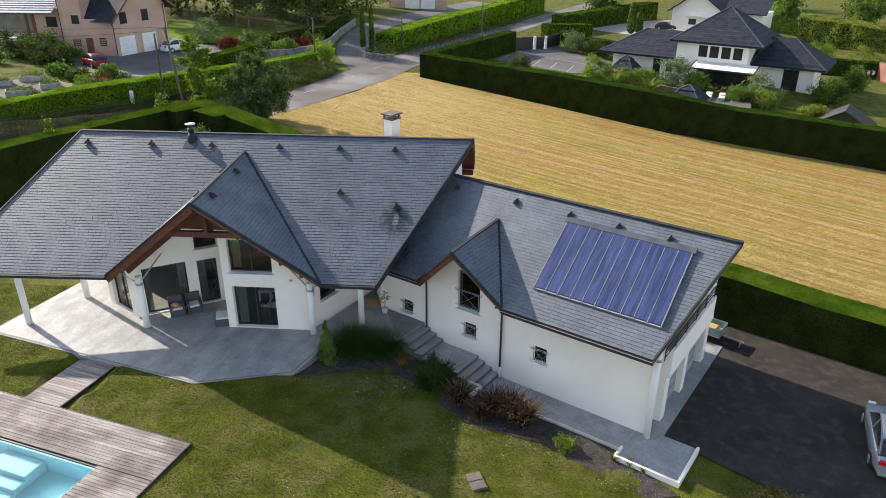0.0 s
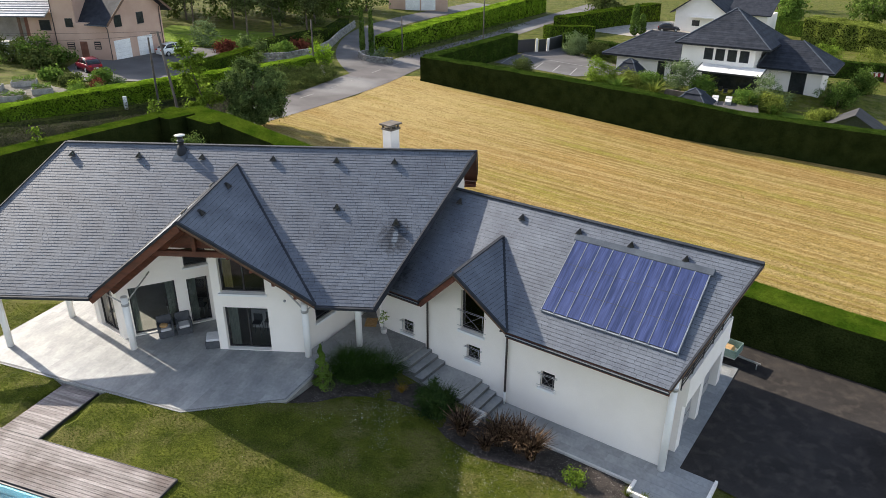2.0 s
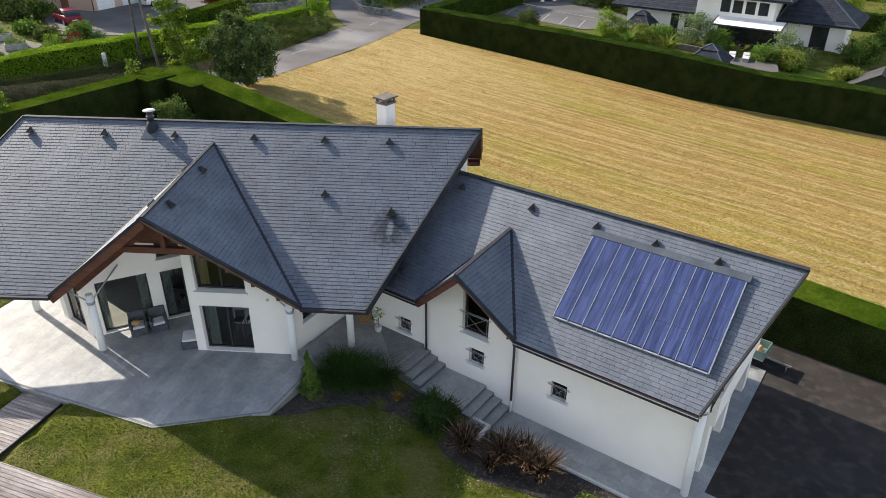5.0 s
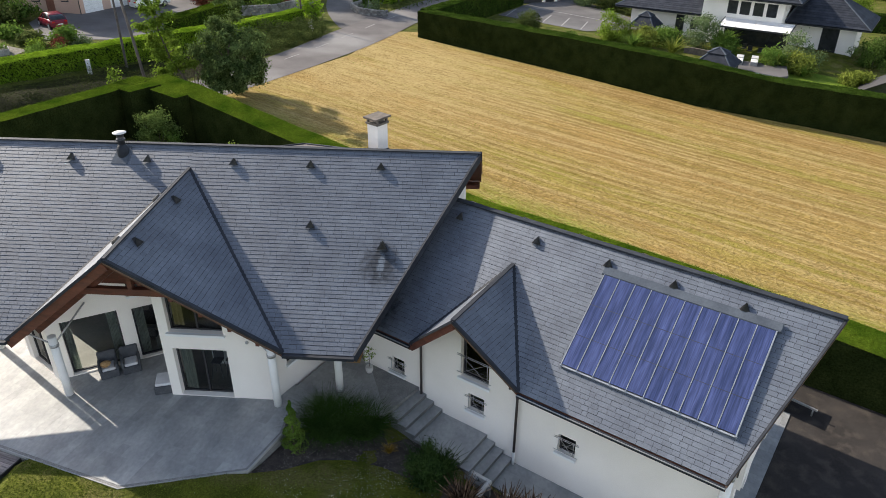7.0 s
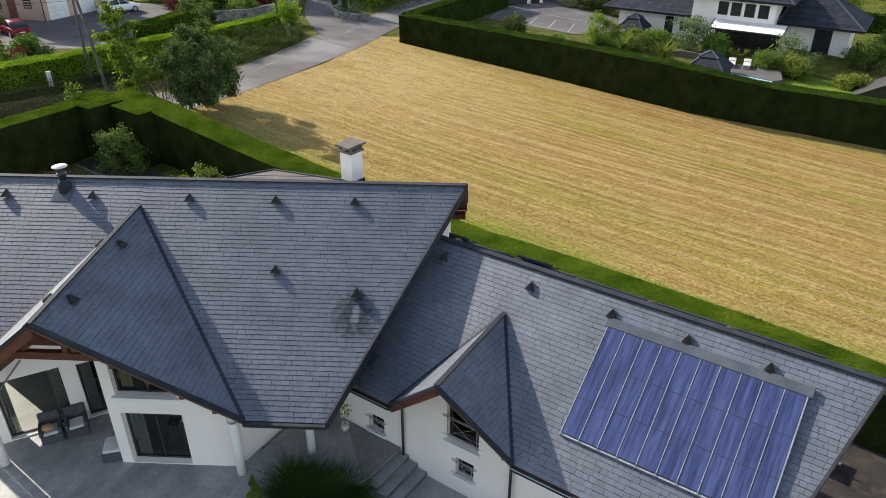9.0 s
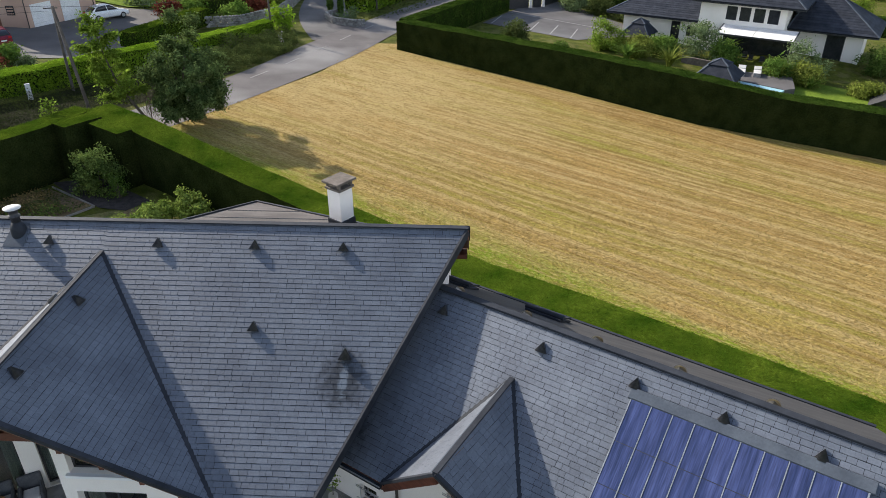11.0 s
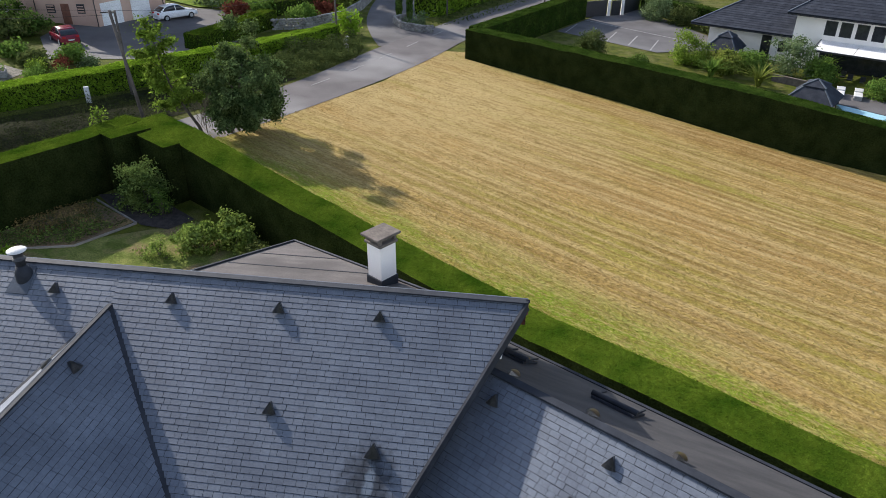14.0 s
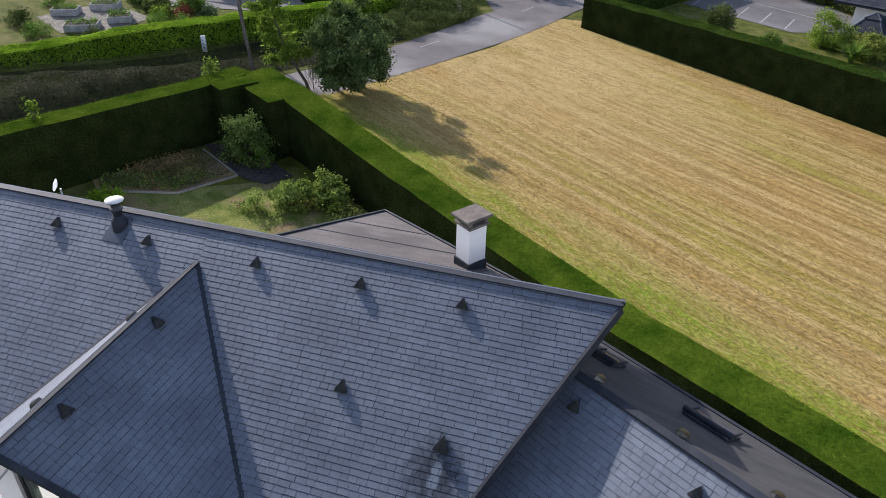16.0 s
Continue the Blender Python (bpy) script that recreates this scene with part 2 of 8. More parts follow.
M_SOFFIT = mat("timber_boards", (0.10, 0.06, 0.04), (0.16, 0.09, 0.055), 2.2, rough=0.7, fine=20)
M_RENDER = mat("white_render", (0.81, 0.765, 0.715), (0.87, 0.825, 0.775), 0.6, rough=0.9, fine=60, fine_mix=0.05, bump=0.08, dist=0.004)
M_PILLAR = mat("white_paint", (0.76, 0.77, 0.77), (0.84, 0.84, 0.83), 1.0, rough=0.5, fine=30, fine_mix=0.03, bump=0.02)
M_STEEL = mat("galvanised_steel", (0.35, 0.36, 0.37), (0.48, 0.48, 0.48), 4, rough=0.4, fine=20, fine_mix=0.1, bump=0.03, metal=0.6)
M_FRAME = mat("dark_window_frame", (0.025, 0.025, 0.028), (0.04, 0.04, 0.045), 5, rough=0.4, bump=0.02)
M_DARKIN = mat("interior_wall", (0.2, 0.19, 0.175), (0.27, 0.26, 0.24), 1, rough=0.9)
M_INFLOOR = mat("interior_floor", (0.24, 0.22, 0.19), (0.32, 0.3, 0.26), 1, rough=0.4)
M_GLASS = pane_glass("window_glass")
M_TILE = mat("grey_stone_tile", (0.225, 0.235, 0.24), (0.335, 0.34, 0.338), 0.9, rough=0.55, fine=6, fine_mix=0.13, bump=0.05, spread=0.1, island=0.1, stretch=(1.3, 0.9, 1))
M_JOINT = mat("tile_joint", (0.17, 0.17, 0.168), (0.23, 0.23, 0.225), 3, rough=0.9)
M_STEP = mat("shaded_stair_stone", (0.1, 0.104, 0.105), (0.16, 0.161, 0.16), 1.4, rough=0.65, fine=14, fine_mix=0.14, bump=0.08)
M_CONC = mat("pale_concrete", (0.5, 0.49, 0.47), (0.62, 0.61, 0.58), 1.2, rough=0.85, fine=25, fine_mix=0.1)
M_DECK = mat("weathered_deck", (0.17, 0.143, 0.136), (0.33, 0.295, 0.283), 1.1, rough=0.75, fine=9, fine_mix=0.35, spread=0.16, island=0.16, stretch=(0.4, 5, 1), turn=-15.7, third=(0.1, 0.076, 0.07), third_scale=0.55)
M_ASPHALT = mat("asphalt", (0.027, 0.0235, 0.0215), (0.045, 0.0395, 0.036), 0.7, rough=0.9, fine=30, fine_mix=0.4, bump=0.3, third=(0.058, 0.049, 0.042), third_scale=2.2, spec=0.25)
M_ROAD = mat("road_asphalt", (0.088, 0.077, 0.074), (0.132, 0.117, 0.112), 0.35, rough=0.9, fine=20, fine_mix=0.12, bump=0.1, third=(0.21, 0.2, 0.19), third_scale=0.1)
M_GRASS = mat("lawn", (0.052, 0.066, 0.008), (0.108, 0.12, 0.016), 1.1, rough=0.95, fine=17, fine_mix=0.45, bump=0.9, dist=0.05, third=(0.125, 0.118, 0.035), third_scale=0.75, spec=0.1)
M_FIELD = hay("cut_hay")
M_SOIL = mat("planting_soil", (0.03, 0.024, 0.02), (0.065, 0.052, 0.045), 3, rough=0.95, fine=25, fine_mix=0.5, bump=0.8, dist=0.04)
M_POOLWALL = mat("pool_liner", (0.3, 0.53, 0.6), (0.38, 0.6, 0.66), 1, rough=0.4, bump=0)


# ---- building helpers ----
WORLD_AT = {}


def thing(name, at, label, category, group="", kind=""):
    ob = new(name)
    ob.location = at
    WORLD_AT[ob.name] = Vector(at)
    return tagged(ob, label, category, group, kind)


def part(name, bm, material, parent=None, label=""):
    me = bpy.data.meshes.new(name)
    bm.to_mesh(me)
    bm.free()
    return part_mesh(name, me, material, parent, label)


def part_mesh(name, me, material, parent=None, label=""):
    me.materials.append(material)
    ob = new(name, me)
    if parent is not None:
        ob.parent = parent
        if parent.name in WORLD_AT:
            ob.matrix_parent_inverse = Matrix.Translation(-WORLD_AT[parent.name])
    if label:
        ob["label"] = label
    return ob


def add_box(bm, lo, hi, m=None, bevel=0.0):
    r = bmesh.ops.create_cube(bm, size=1.0)
    lo, hi = Vector(lo), Vector(hi)
    t = Matrix.Translation((lo + hi) / 2) @ Matrix.Diagonal((*(hi - lo), 1))
    bmesh.ops.transform(bm, matrix=(m @ t) if m else t, verts=r["verts"])
    if bevel:
        es = {e for v in r["verts"] for e in v.link_edges}
        bmesh.ops.bevel(bm, geom=list(es), offset=bevel, segments=1, affect="EDGES")
    return bm


def box(lo, hi, m=None, bevel=0.0):
    return add_box(bmesh.new(), lo, hi, m, bevel)


def add_bar(bm, a, b, w, h, up=(0, 0, 1)):
    """A beam from a to b, w wide and h high, a and b on its middle line."""
    a, b = Vector(a), Vector(b)
    d = (b - a)
    L = d.length
    x = d / L
    y = Vector(up).cross(x)
    if y.length < 1e-4:
        y = Vector((1, 0, 0)).cross(x)
    y.normalize()
    z = x.cross(y)
    m = Matrix.Translation(a) @ Matrix((x, y, z)).transposed().to_4x4()
    return add_box(bm, (0, -w / 2, -h / 2), (L, w / 2, h / 2), m)


def bar(a, b, w, h, up=(0, 0, 1)):
    return add_bar(bmesh.new(), a, b, w, h, up)


def add_lathe(bm, rings, n=16, m=None):
    """rings: (radius, z) from the bottom up."""
    rows = []
    for r, z in rings:
        rows.append([bm.verts.new((r * math.cos(2 * math.pi * i / n), r * math.sin(2 * math.pi * i / n), z)) for i in range(n)])
    for p, q in zip(rows, rows[1:]):
        for i in range(n):
            f = bm.faces.new((p[i], p[(i + 1) % n], q[(i + 1) % n], q[i]))
            f.smooth = True
    bm.faces.new(rows[0][::-1])
    bm.faces.new(rows[-1])
    if m:
        bmesh.ops.transform(bm, matrix=m, verts=[v for r in rows for v in r])
    return bm


def lathe(rings, n=16, m=None):
    return add_lathe(bmesh.new(), rings, n, m)


def add_tube(bm, pts, r, n=8):
    for a, b in zip(pts, pts[1:]):
        a, b = Vector(a), Vector(b)
        q = (b - a).to_track_quat("Z", "Y").to_matrix().to_4x4()
        add_lathe(bm, [(r, 0), (r, (b - a).length)], n, Matrix.Translation(a) @ q)
    return bm


def add_slab(bm, poly, thick, down=None):
    """A flat plate: the polygon of 3D points is its top, extruded down by thick."""
    poly = [Vector(p) for p in poly]
    n = (poly[1] - poly[0]).cross(poly[2] - poly[0]).normalized()
    if n.z < 0:
        poly.reverse()
        n = -n
    d = Vector(down) if down else Vector((0, 0, -1))
    top = [bm.verts.new(p) for p in poly]
    low = [bm.verts.new(p + d * thick) for p in poly]
    bm.faces.new(top)
    bm.faces.new(low[::-1])
    k = len(poly)
    for i in range(k):
        bm.faces.new((top[i], low[i], low[(i + 1) % k], top[(i + 1) % k]))
    return bm


def slab(poly, thick, down=None):
    return add_slab(bmesh.new(), poly, thick, down)


def clip(poly, lim):
    """The part of a flat polygon inside a convex, anticlockwise one."""
    out = list(poly)
    for i in range(len(lim)):
        (ax, ay), (bx, by) = lim[i], lim[(i + 1) % len(lim)]
        src, out = out, []
        for j in range(len(src)):
            p, q = src[j], src[(j + 1) % len(src)]
            sp = (bx - ax) * (p[1] - ay) - (by - ay) * (p[0] - ax)
            sq = (bx - ax) * (q[1] - ay) - (by - ay) * (q[0] - ax)
            if sp >= 0:
                out.append(p)
            if (sp >= 0) != (sq >= 0):
                k = sp / (sp - sq)
                out.append((p[0] + (q[0] - p[0]) * k, p[1] + (q[1] - p[1]) * k))
        if len(out) < 3:
            return []
    return out


def ccw(poly):
    a = sum(p[0] * q[1] - q[0] * p[1] for p, q in zip(poly, poly[1:] + poly[:1]))
    return poly if a > 0 else poly[::-1]


def area2(poly):
    return abs(sum(p[0] * q[1] - q[0] * p[1] for p, q in zip(poly, poly[1:] + poly[:1]))) / 2


class Soup:
    """Collects plain polygons and makes one mesh of them."""

    def __init__(self):
        self.v, self.f = [], []

    def prism(self, top, low):
        k, n = len(self.v), len(top)
        self.v += top + low
        self.f.append(tuple(range(k, k + n)))
        for i in range(n):
            self.f.append((k + i, k + n + i, k + n + (i + 1) % n, k + (i + 1) % n))

    def mesh(self, name):
        me = bpy.data.meshes.new(name)
        me.from_pydata([tuple(p) for p in self.v], [], self.f)
        return me


def pieces(parent, name, base, e1, e2, region, w, h, lap, proud, sink, material, stagger=0.5, gap=0.0, pick=None, jitter=0.0, limit=300, seed=1, rest="rest", course=None, widths=(1.0,)):
    """Lays rows of flat pieces (w x h, overlapping by lap) on the plane base + a*e1 + b*e2, clipped to region.
    Whole pieces for which pick(a, b) holds become objects on one shared mesh; all others one joined mesh."""
    rng = random.Random(seed)
    base, e1, e2 = Vector(base), Vector(e1), Vector(e2)
    n = e1.cross(e2)
    region = ccw([tuple(p) for p in region])
    a0, a1 = min(p[0] for p in region), max(p[0] for p in region)
    b0, b1 = min(p[1] for p in region), max(p[1] for p in region)
    soup, count = Soup(), 0
    hh = h + lap - (gap if course is None else course)
    kinds = []
    for f in widths:
        wide = w * f - gap
        quad = [(0, 0), (wide, 0), (wide, hh), (0, hh)]
        one = Soup()
        one.prism([Vector((x, y, proud - (proud - sink) * y / hh)) for x, y in quad], [Vector((x, y, -0.004)) for x, y in quad])
        shared = one.mesh(name)
        shared.materials.append(material)
        kinds.append((w * f, quad, area2(quad), shared))
    frame_m = Matrix((e1, e2, n)).transposed().to_4x4()
    row = 0
    b = b0
    while b < b1:
        a = a0 - w + (row % 2) * stagger * w if len(kinds) == 1 else a0 - w * (1 + rng.random())
        while a < a1:
            step, quad, full, shared = kinds[0] if len(kinds) == 1 else rng.choice(kinds)
            ja, jb = rng.uniform(-jitter, jitter), rng.uniform(-jitter, jitter)
            q = [(a + x + ja, b + y + jb) for x, y in quad]
            c = clip(q, region)
            if c and area2(c) > 0.0004:
                whole = area2(c) > full * 0.999
                if whole and count < limit and pick and pick(a, b):
                    ob = new(name, shared)
                    ob.parent = parent
                    ob.matrix_basis = Matrix.Translation(base + e1 * (a + ja) + e2 * (b + jb)) @ frame_m
                    count += 1
                else:
                    top = [base + e1 * x + e2 * y + n * (proud - (proud - sink) * max(0.0, min(1.0, (y - b) / hh))) for x, y in c]
                    soup.prism(top, [base + e1 * x + e2 * y - n * 0.004 for x, y in c])
            a += step
        b += h
        row += 1
    ob = part_mesh(rest, soup.mesh(rest), material, parent)
    ob["kind"] = "stuff"
    return ob


def leaf_cloud(name, pts, nrm, size, material, parent=None, seed=0, droop=0.5, aspect=0.6):
    """Small rhombic leaves at pts, turned roughly to nrm."""
    rng = np.random.default_rng(seed)
    pts = np.asarray(pts, float)
    k = len(pts)
    d = np.asarray(nrm, float) + rng.normal(0, droop, (k, 3))
    d /= np.linalg.norm(d, axis=1)[:, None] + 1e-9
    r = rng.normal(0, 1, (k, 3))
    a = np.cross(d, r)
    a /= np.linalg.norm(a, axis=1)[:, None] + 1e-9
    b = np.cross(d, a)
    s = (size * rng.uniform(0.6, 1.3, k))[:, None]
    v = np.empty((k, 4, 3))
    v[:, 0], v[:, 2] = pts - a * s, pts + a * s
    v[:, 1], v[:, 3] = pts + b * s * aspect + d * s * 0.15, pts - b * s * aspect + d * s * 0.15
    me = bpy.data.meshes.new(name)
    me.vertices.add(4 * k)
    me.vertices.foreach_set("co", v.ravel())
    me.loops.add(4 * k)
    me.loops.foreach_set("vertex_index", np.arange(4 * k, dtype=np.int32))
    me.polygons.add(k)
    me.polygons.foreach_set("loop_start", np.arange(0, 4 * k, 4, dtype=np.int32))
    me.update()
    me.validate()
    return part_mesh(name, me, material, parent)


# ---- terrain ----
GA = radians(31.5)
GU, GV = Vector((math.cos(GA), -math.sin(GA), 0)), Vector((math.sin(GA), math.cos(GA), 0))


def guv(u, v, z):
    """A point in the garage wing's own axes."""
    return GU * u + GV * v + Vector((0, 0, z))


DK = radians(15.7)
DA, DB = Vector((math.cos(DK), -math.sin(DK), 0)), Vector((math.sin(DK), math.cos(DK), 0))
DECK0 = Vector((-9.22, 18.84, 0))


def dk(a, b, z):
    """A point in the pool deck's own axes: a along the planks, b across them."""
    return DECK0 + DA * a + DB * b + Vector((0, 0, z))


def lerp_table(t, table):
    for (a, za), (b, zb) in zip(table, table[1:]):
        if t <= b:
            return za + (zb - za) * max(0.0, (t - a) / (b - a))
    return table[-1][1]


def ease(t):
    t = max(0.0, min(1.0, t))
    return t * t * (3 - 2 * t)


EDGE = [(-21.2, 25.4), (-10.43, 22.2), (-7.4, 23.05)]


def edge_distance(x, y):
    """Distance to the terrace's front edge."""
    best = 99.0
    for (ax, ay), (bx, by) in zip(EDGE, EDGE[1:]):
        dx, dy = bx - ax, by - ay
        t = max(0.0, min(1.0, ((x - ax) * dx + (y - ay) * dy) / (dx * dx + dy * dy)))
        best = min(best, math.hypot(x - ax - dx * t, y - ay - dy * t))
    return best


def gz(x, y):
    """Height of the ground: one slope, levelled at the terrace, the stair, the drive and under the deck."""
    base = -0.85 - 0.062 * max(-90.0, min(60.0, x))
    k = max(0.0, min(1.0, (y - 34.0) / 8.0))
    front = (x + 21.2) * -0.2848 - (y - 25.4) * 0.9586
    level = min(base, -0.03 - 0.2 * ease(front / 2.6))
    z = level + (base - level) * k
    z += 0.35 * ease((-x - 26) / 8) * ease((y - 60) / 8) * ease((77 - y) / 6)
    if y < 60:
        d = (lerp_table(y, [(12, -42), (26, -37.5), (41, -32), (53.5, -26.5), (64, -21.2)]) - x) * 0.93
        z -= 1.3 * ease((d + 3.2) / 1.2) * ease((9.5 - d) / 4.5) * ease((60 - y) / 5)
    z += 0.9 * ease((x - 26) / 8) * ease((y - 86) / 6) * ease((112 - y) / 8) * ease((64 - x) / 10)
    p = Vector((x, y, 0))
    u, v = p.dot(GU), p.dot(GV)
    if -17.5 < u < 60 and 14 < v < 37:
        beside = lerp_table(u, [(-17.5, -0.3), (-16.0, -0.5), (-14.9, -0.85), (-12.8, -0.95), (-11.6, -1.44), (-4.5, -1.46), (10, -1.85), (30, -2.7), (60, -4.0)])
        s = ease((u + 4.5) / 3.5)
        w = ease((v - 18.3 + 4.3 * s) / (2.4 + 0.6 * s)) * ease((36.2 - v) / 2.0)
        z += (min(z, beside) - z) * w if u < -4.5 and not (u > -8 and v > 30) else (beside - z) * w
    d = p - DECK0
    a, b = d.dot(DA), d.dot(DB)
    if -22 < x < -5 and 19 < y < 27:
        z += max(0.0, -0.03 - z) * (1 - ease(edge_distance(x, y) / 2.0))
    if -8.25 < a < -5.8 and -0.2 < b < 3.9:
        z = min(z, -0.32)
    if -12.5 < a < -0.9 and -8 < b < -0.7:
        z -= 2.2
    return z


def steps(*runs):
    out = []
    for lo, hi, d in runs:
        out += list(np.arange(lo, hi, d))
    return out + [runs[-1][1]]


xs = steps((-260, -60, 20), (-60, -44, 3), (-44, -30, 1), (-30, 20, 0.42), (20, 60, 4), (60, 260, 20))
ys = steps((-80, 5, 8), (5, 40, 0.42), (40, 64, 1.2), (64, 110, 3), (110, 330, 20))
gv = [(x, y, gz(x, y) + 0.012 * noise.noise((x * 0.5, y * 0.5, 0))) for y in ys for x in xs]
nx = len(xs)
gf = [(j * nx + i, j * nx + i + 1, (j + 1) * nx + i + 1, (j + 1) * nx + i) for j in range(len(ys) - 1) for i in range(nx - 1)]
me = bpy.data.meshes.new("ground")
me.from_pydata(gv, [], gf)
tagged(part_mesh("ground", me, M_GRASS), "green mown lawn with dry patches, sloping gently", "lawn", kind="structure")


def sheet(name, outline, lift, material, label, category, step=3.0):
    """A ground cover with a given outline that follows the slope."""
    lim = ccw([tuple(p) for p in outline])
    cx = [p[0] for p in lim]
    cy = [p[1] for p in lim]
    soup = Soup()
    x = min(cx)
    while x < max(cx):
        y = min(cy)
        while y < max(cy):
            c = clip([(x, y), (x + step, y), (x + step, y + step), (x, y + step)], lim)
            if c and area2(c) > 1e-4:
                k = len(soup.v)
                soup.v += [Vector((px, py, gz(px, py) + lift)) for px, py in c]
                soup.f.append(tuple(range(k, k + len(c))))
            y += step
        x += step
    me = soup.mesh(name)
    bm = bmesh.new()
    bm.from_mesh(me)
    bmesh.ops.remove_doubles(bm, verts=bm.verts, dist=1e-4)
    bm.to_mesh(me)
    bm.free()
    return tagged(part_mesh(name, me, material), label, category, kind="structure")




# ---- the house ----
house = thing("house", (-9, 30, 0), "white rendered house with dark slate roofs and timber gables", "house")

Y_R, Z_R, S_M = 32.35, 7.5, 0.665
E_Y = 25.55


def mz(y):
    return Z_R - S_M * (Y_R - y)


GT, TIP = Vector((-10.52, 31.42, mz(31.42))), Vector((-10.53, 24.64, 6.8))
EL, ER = Vector((-15.2, E_Y, mz(E_Y))), Vector((-5.78, E_Y, mz(E_Y)))
RL, RR = Vector((-19.0, Y_R, Z_R)), Vector((0.43, Y_R, Z_R))
BL, BR = Vector((-22.75, E_Y - 0.1, mz(E_Y - 0.1))), Vector((-3.4, E_Y, mz(E_Y)))
RM = Vector((GT.x, Y_R, Z_R))


def roof_face(parent, name, poly, pick=None, seed=1, thick=0.12, slate=(0.24, 0.155), label="", joint=0.009, course=0.0125):
    """One slated slope: a boarded deck with timber underside, dark underlay and slates."""
    poly = [Vector(p) for p in poly]
    n = (poly[1] - poly[0]).cross(poly[2] - poly[0]).normalized()
    if n.z < 0:
        n = -n
    e1 = Vector((0, 0, 1)).cross(n).normalized()
    e2 = n.cross(e1).normalized()
    ob = part(name, slab([p - n * 0.03 for p in poly], thick, -n), M_SOFFIT, parent, label)
    part("underlay", slab([p - n * 0.004 for p in poly], 0.024, -n), M_UNDER, ob)
    o = poly[0]
    reg = [((p - o).dot(e1), (p - o).dot(e2)) for p in poly]
    pieces(ob, "slate", o, e1, e2, reg, slate[0], slate[1], 0.003, 0.0125, 0.004, M_SLATE, gap=joint, pick=pick, jitter=0.004, seed=seed, rest="slating", course=course, widths=(0.72, 0.88, 1.0, 1.12, 1.26))
    return ob


def near_ridge(a, b):
    return True


roof_face(house, "roof", [RL, BL, EL, GT, RM], None, 1, label="slated roof slope with a wide overhang")
roof_face(house, "roof", [RM, GT, ER, BR, RR], near_ridge, 2, label="slated roof slope beside the gable")
roof_face(house, "gable_roof", [GT, TIP, ER], near_ridge, 3, joint=0.0055, course=0.015)
roof_face(house, "gable_roof", [GT, EL, TIP], None, 4, joint=0.0055, course=0.015)

# rear slope: a low sheet-covered roof coming to a point
S_B = 0.302


def bz(y):
    return Z_R - 0.35 - S_B * (y - Y_R)


RA = Vector((-7.89, 38.19, bz(38.19)))
R1, R2 = Vector((-9.6, 32.36, bz(32.36))), Vector((-1.0, 32.36, bz(32.36)))
rear = part("rear_roof", slab([R1, R2, RA], 0.16), M_FELT_BROWN, house, "brown grey sheet roof running to a point")
for share in (0.2, 0.42, 0.66):
    part("sheet_seam", bar(R1.lerp(RA, share) + Vector((0.15, 0, 0.006)), R2.lerp(RA, share) + Vector((-0.15, 0, 0.006)), 0.035, 0.02), M_ZINC, rear)
part("rear_slope", slab([RL + Vector((0, 0.02, -0.25)), RR + Vector((-0.02, 0.02, -0.14)), Vector((0.41, 35.9, 5.03)), Vector((-19.5, 36.5, 4.3))], 0.1), M_FELT, house)
RQ = Vector((0.43, 35.9, 5.15))
part("rear_soffit", slab([RR + Vector((-0.04, 0.02, -0.3)), RQ + Vector((-0.04, -0.05, -0.28)), RQ + Vector((-1.6, -0.05, -0.28)), RR + Vector((-1.6, 0.02, -0.3))], 0.04), M_WOOD, house)
part("verge_trim", bar(RR + Vector((0, 0, 0.02)), RQ + Vector((0, 0, 0.02)), 0.1, 0.08), M_ZINC, house)
part("barge_board", bar(RR - Vector((0.01, 0, 0.2)), RQ - Vector((0.01, 0, 0.2)), 0.05, 0.34), M_WOOD, house)
part("eave_box", bar(RQ + Vector((-0.05, -0.25, -0.42)), RQ + Vector((-2.2, -0.25, -0.42)), 0.5, 0.18), M_WOOD, house)
for a, b in ((R1, RA), (RA, R2)):
    part("edge_trim", bar(a + Vector((0, 0, 0.02)), b + Vector((0, 0, 0.02)), 0.07, 0.08), M_ZINC, house)


def strip(name, a, b, w, h, material, lift=0.03, parent=house, n=(0, 0, 1)):
    a, b = Vector(a), Vector(b)
    up = Vector((0, 0, lift))
    return part(name, bar(a + up, b + up, w, h, n), material, parent)


strip("ridge_cap", RL, RR, 0.2, 0.04, M_ZINC, 0.005)
strip("ridge_flashing", RL + Vector((0, 0.22, -0.1)), RR + Vector((0, 0.22, -0.1)), 0.3, 0.03, M_ZINC_PALE, 0.03, house, (0, 0.5, 1))
NM = Vector((0, -S_M, 1)).normalized()
strip("valley", GT, ER, 0.26, 0.05, M_ZINC, 0.01)
strip("valley", GT, EL, 0.26, 0.05, M_ZINC, 0.01)
strip("gable_ridge", GT + Vector((0.02, 0, 0)), TIP + Vector((0.02, 0, 0)), 0.1, 0.05, M_ZINC, 0.05)
strip("ridge_flashing", GT + Vector((-0.13, 0, -0.07)), TIP + Vector((-0.13, 0, -0.07)), 0.13, 0.03, M_ZINC_PALE, 0.05, house, (-0.8, 0, 1))
for a, b in ((RR, BR), (RL, BL)):
    strip("verge_trim", a, b, 0.07, 0.07, M_ZINC, 0.01)
    strip("barge_board", a - Vector((0, 0, 0.16)), b - Vector((0, 0, 0.16)), 0.05, 0.24, M_ZINC, 0)
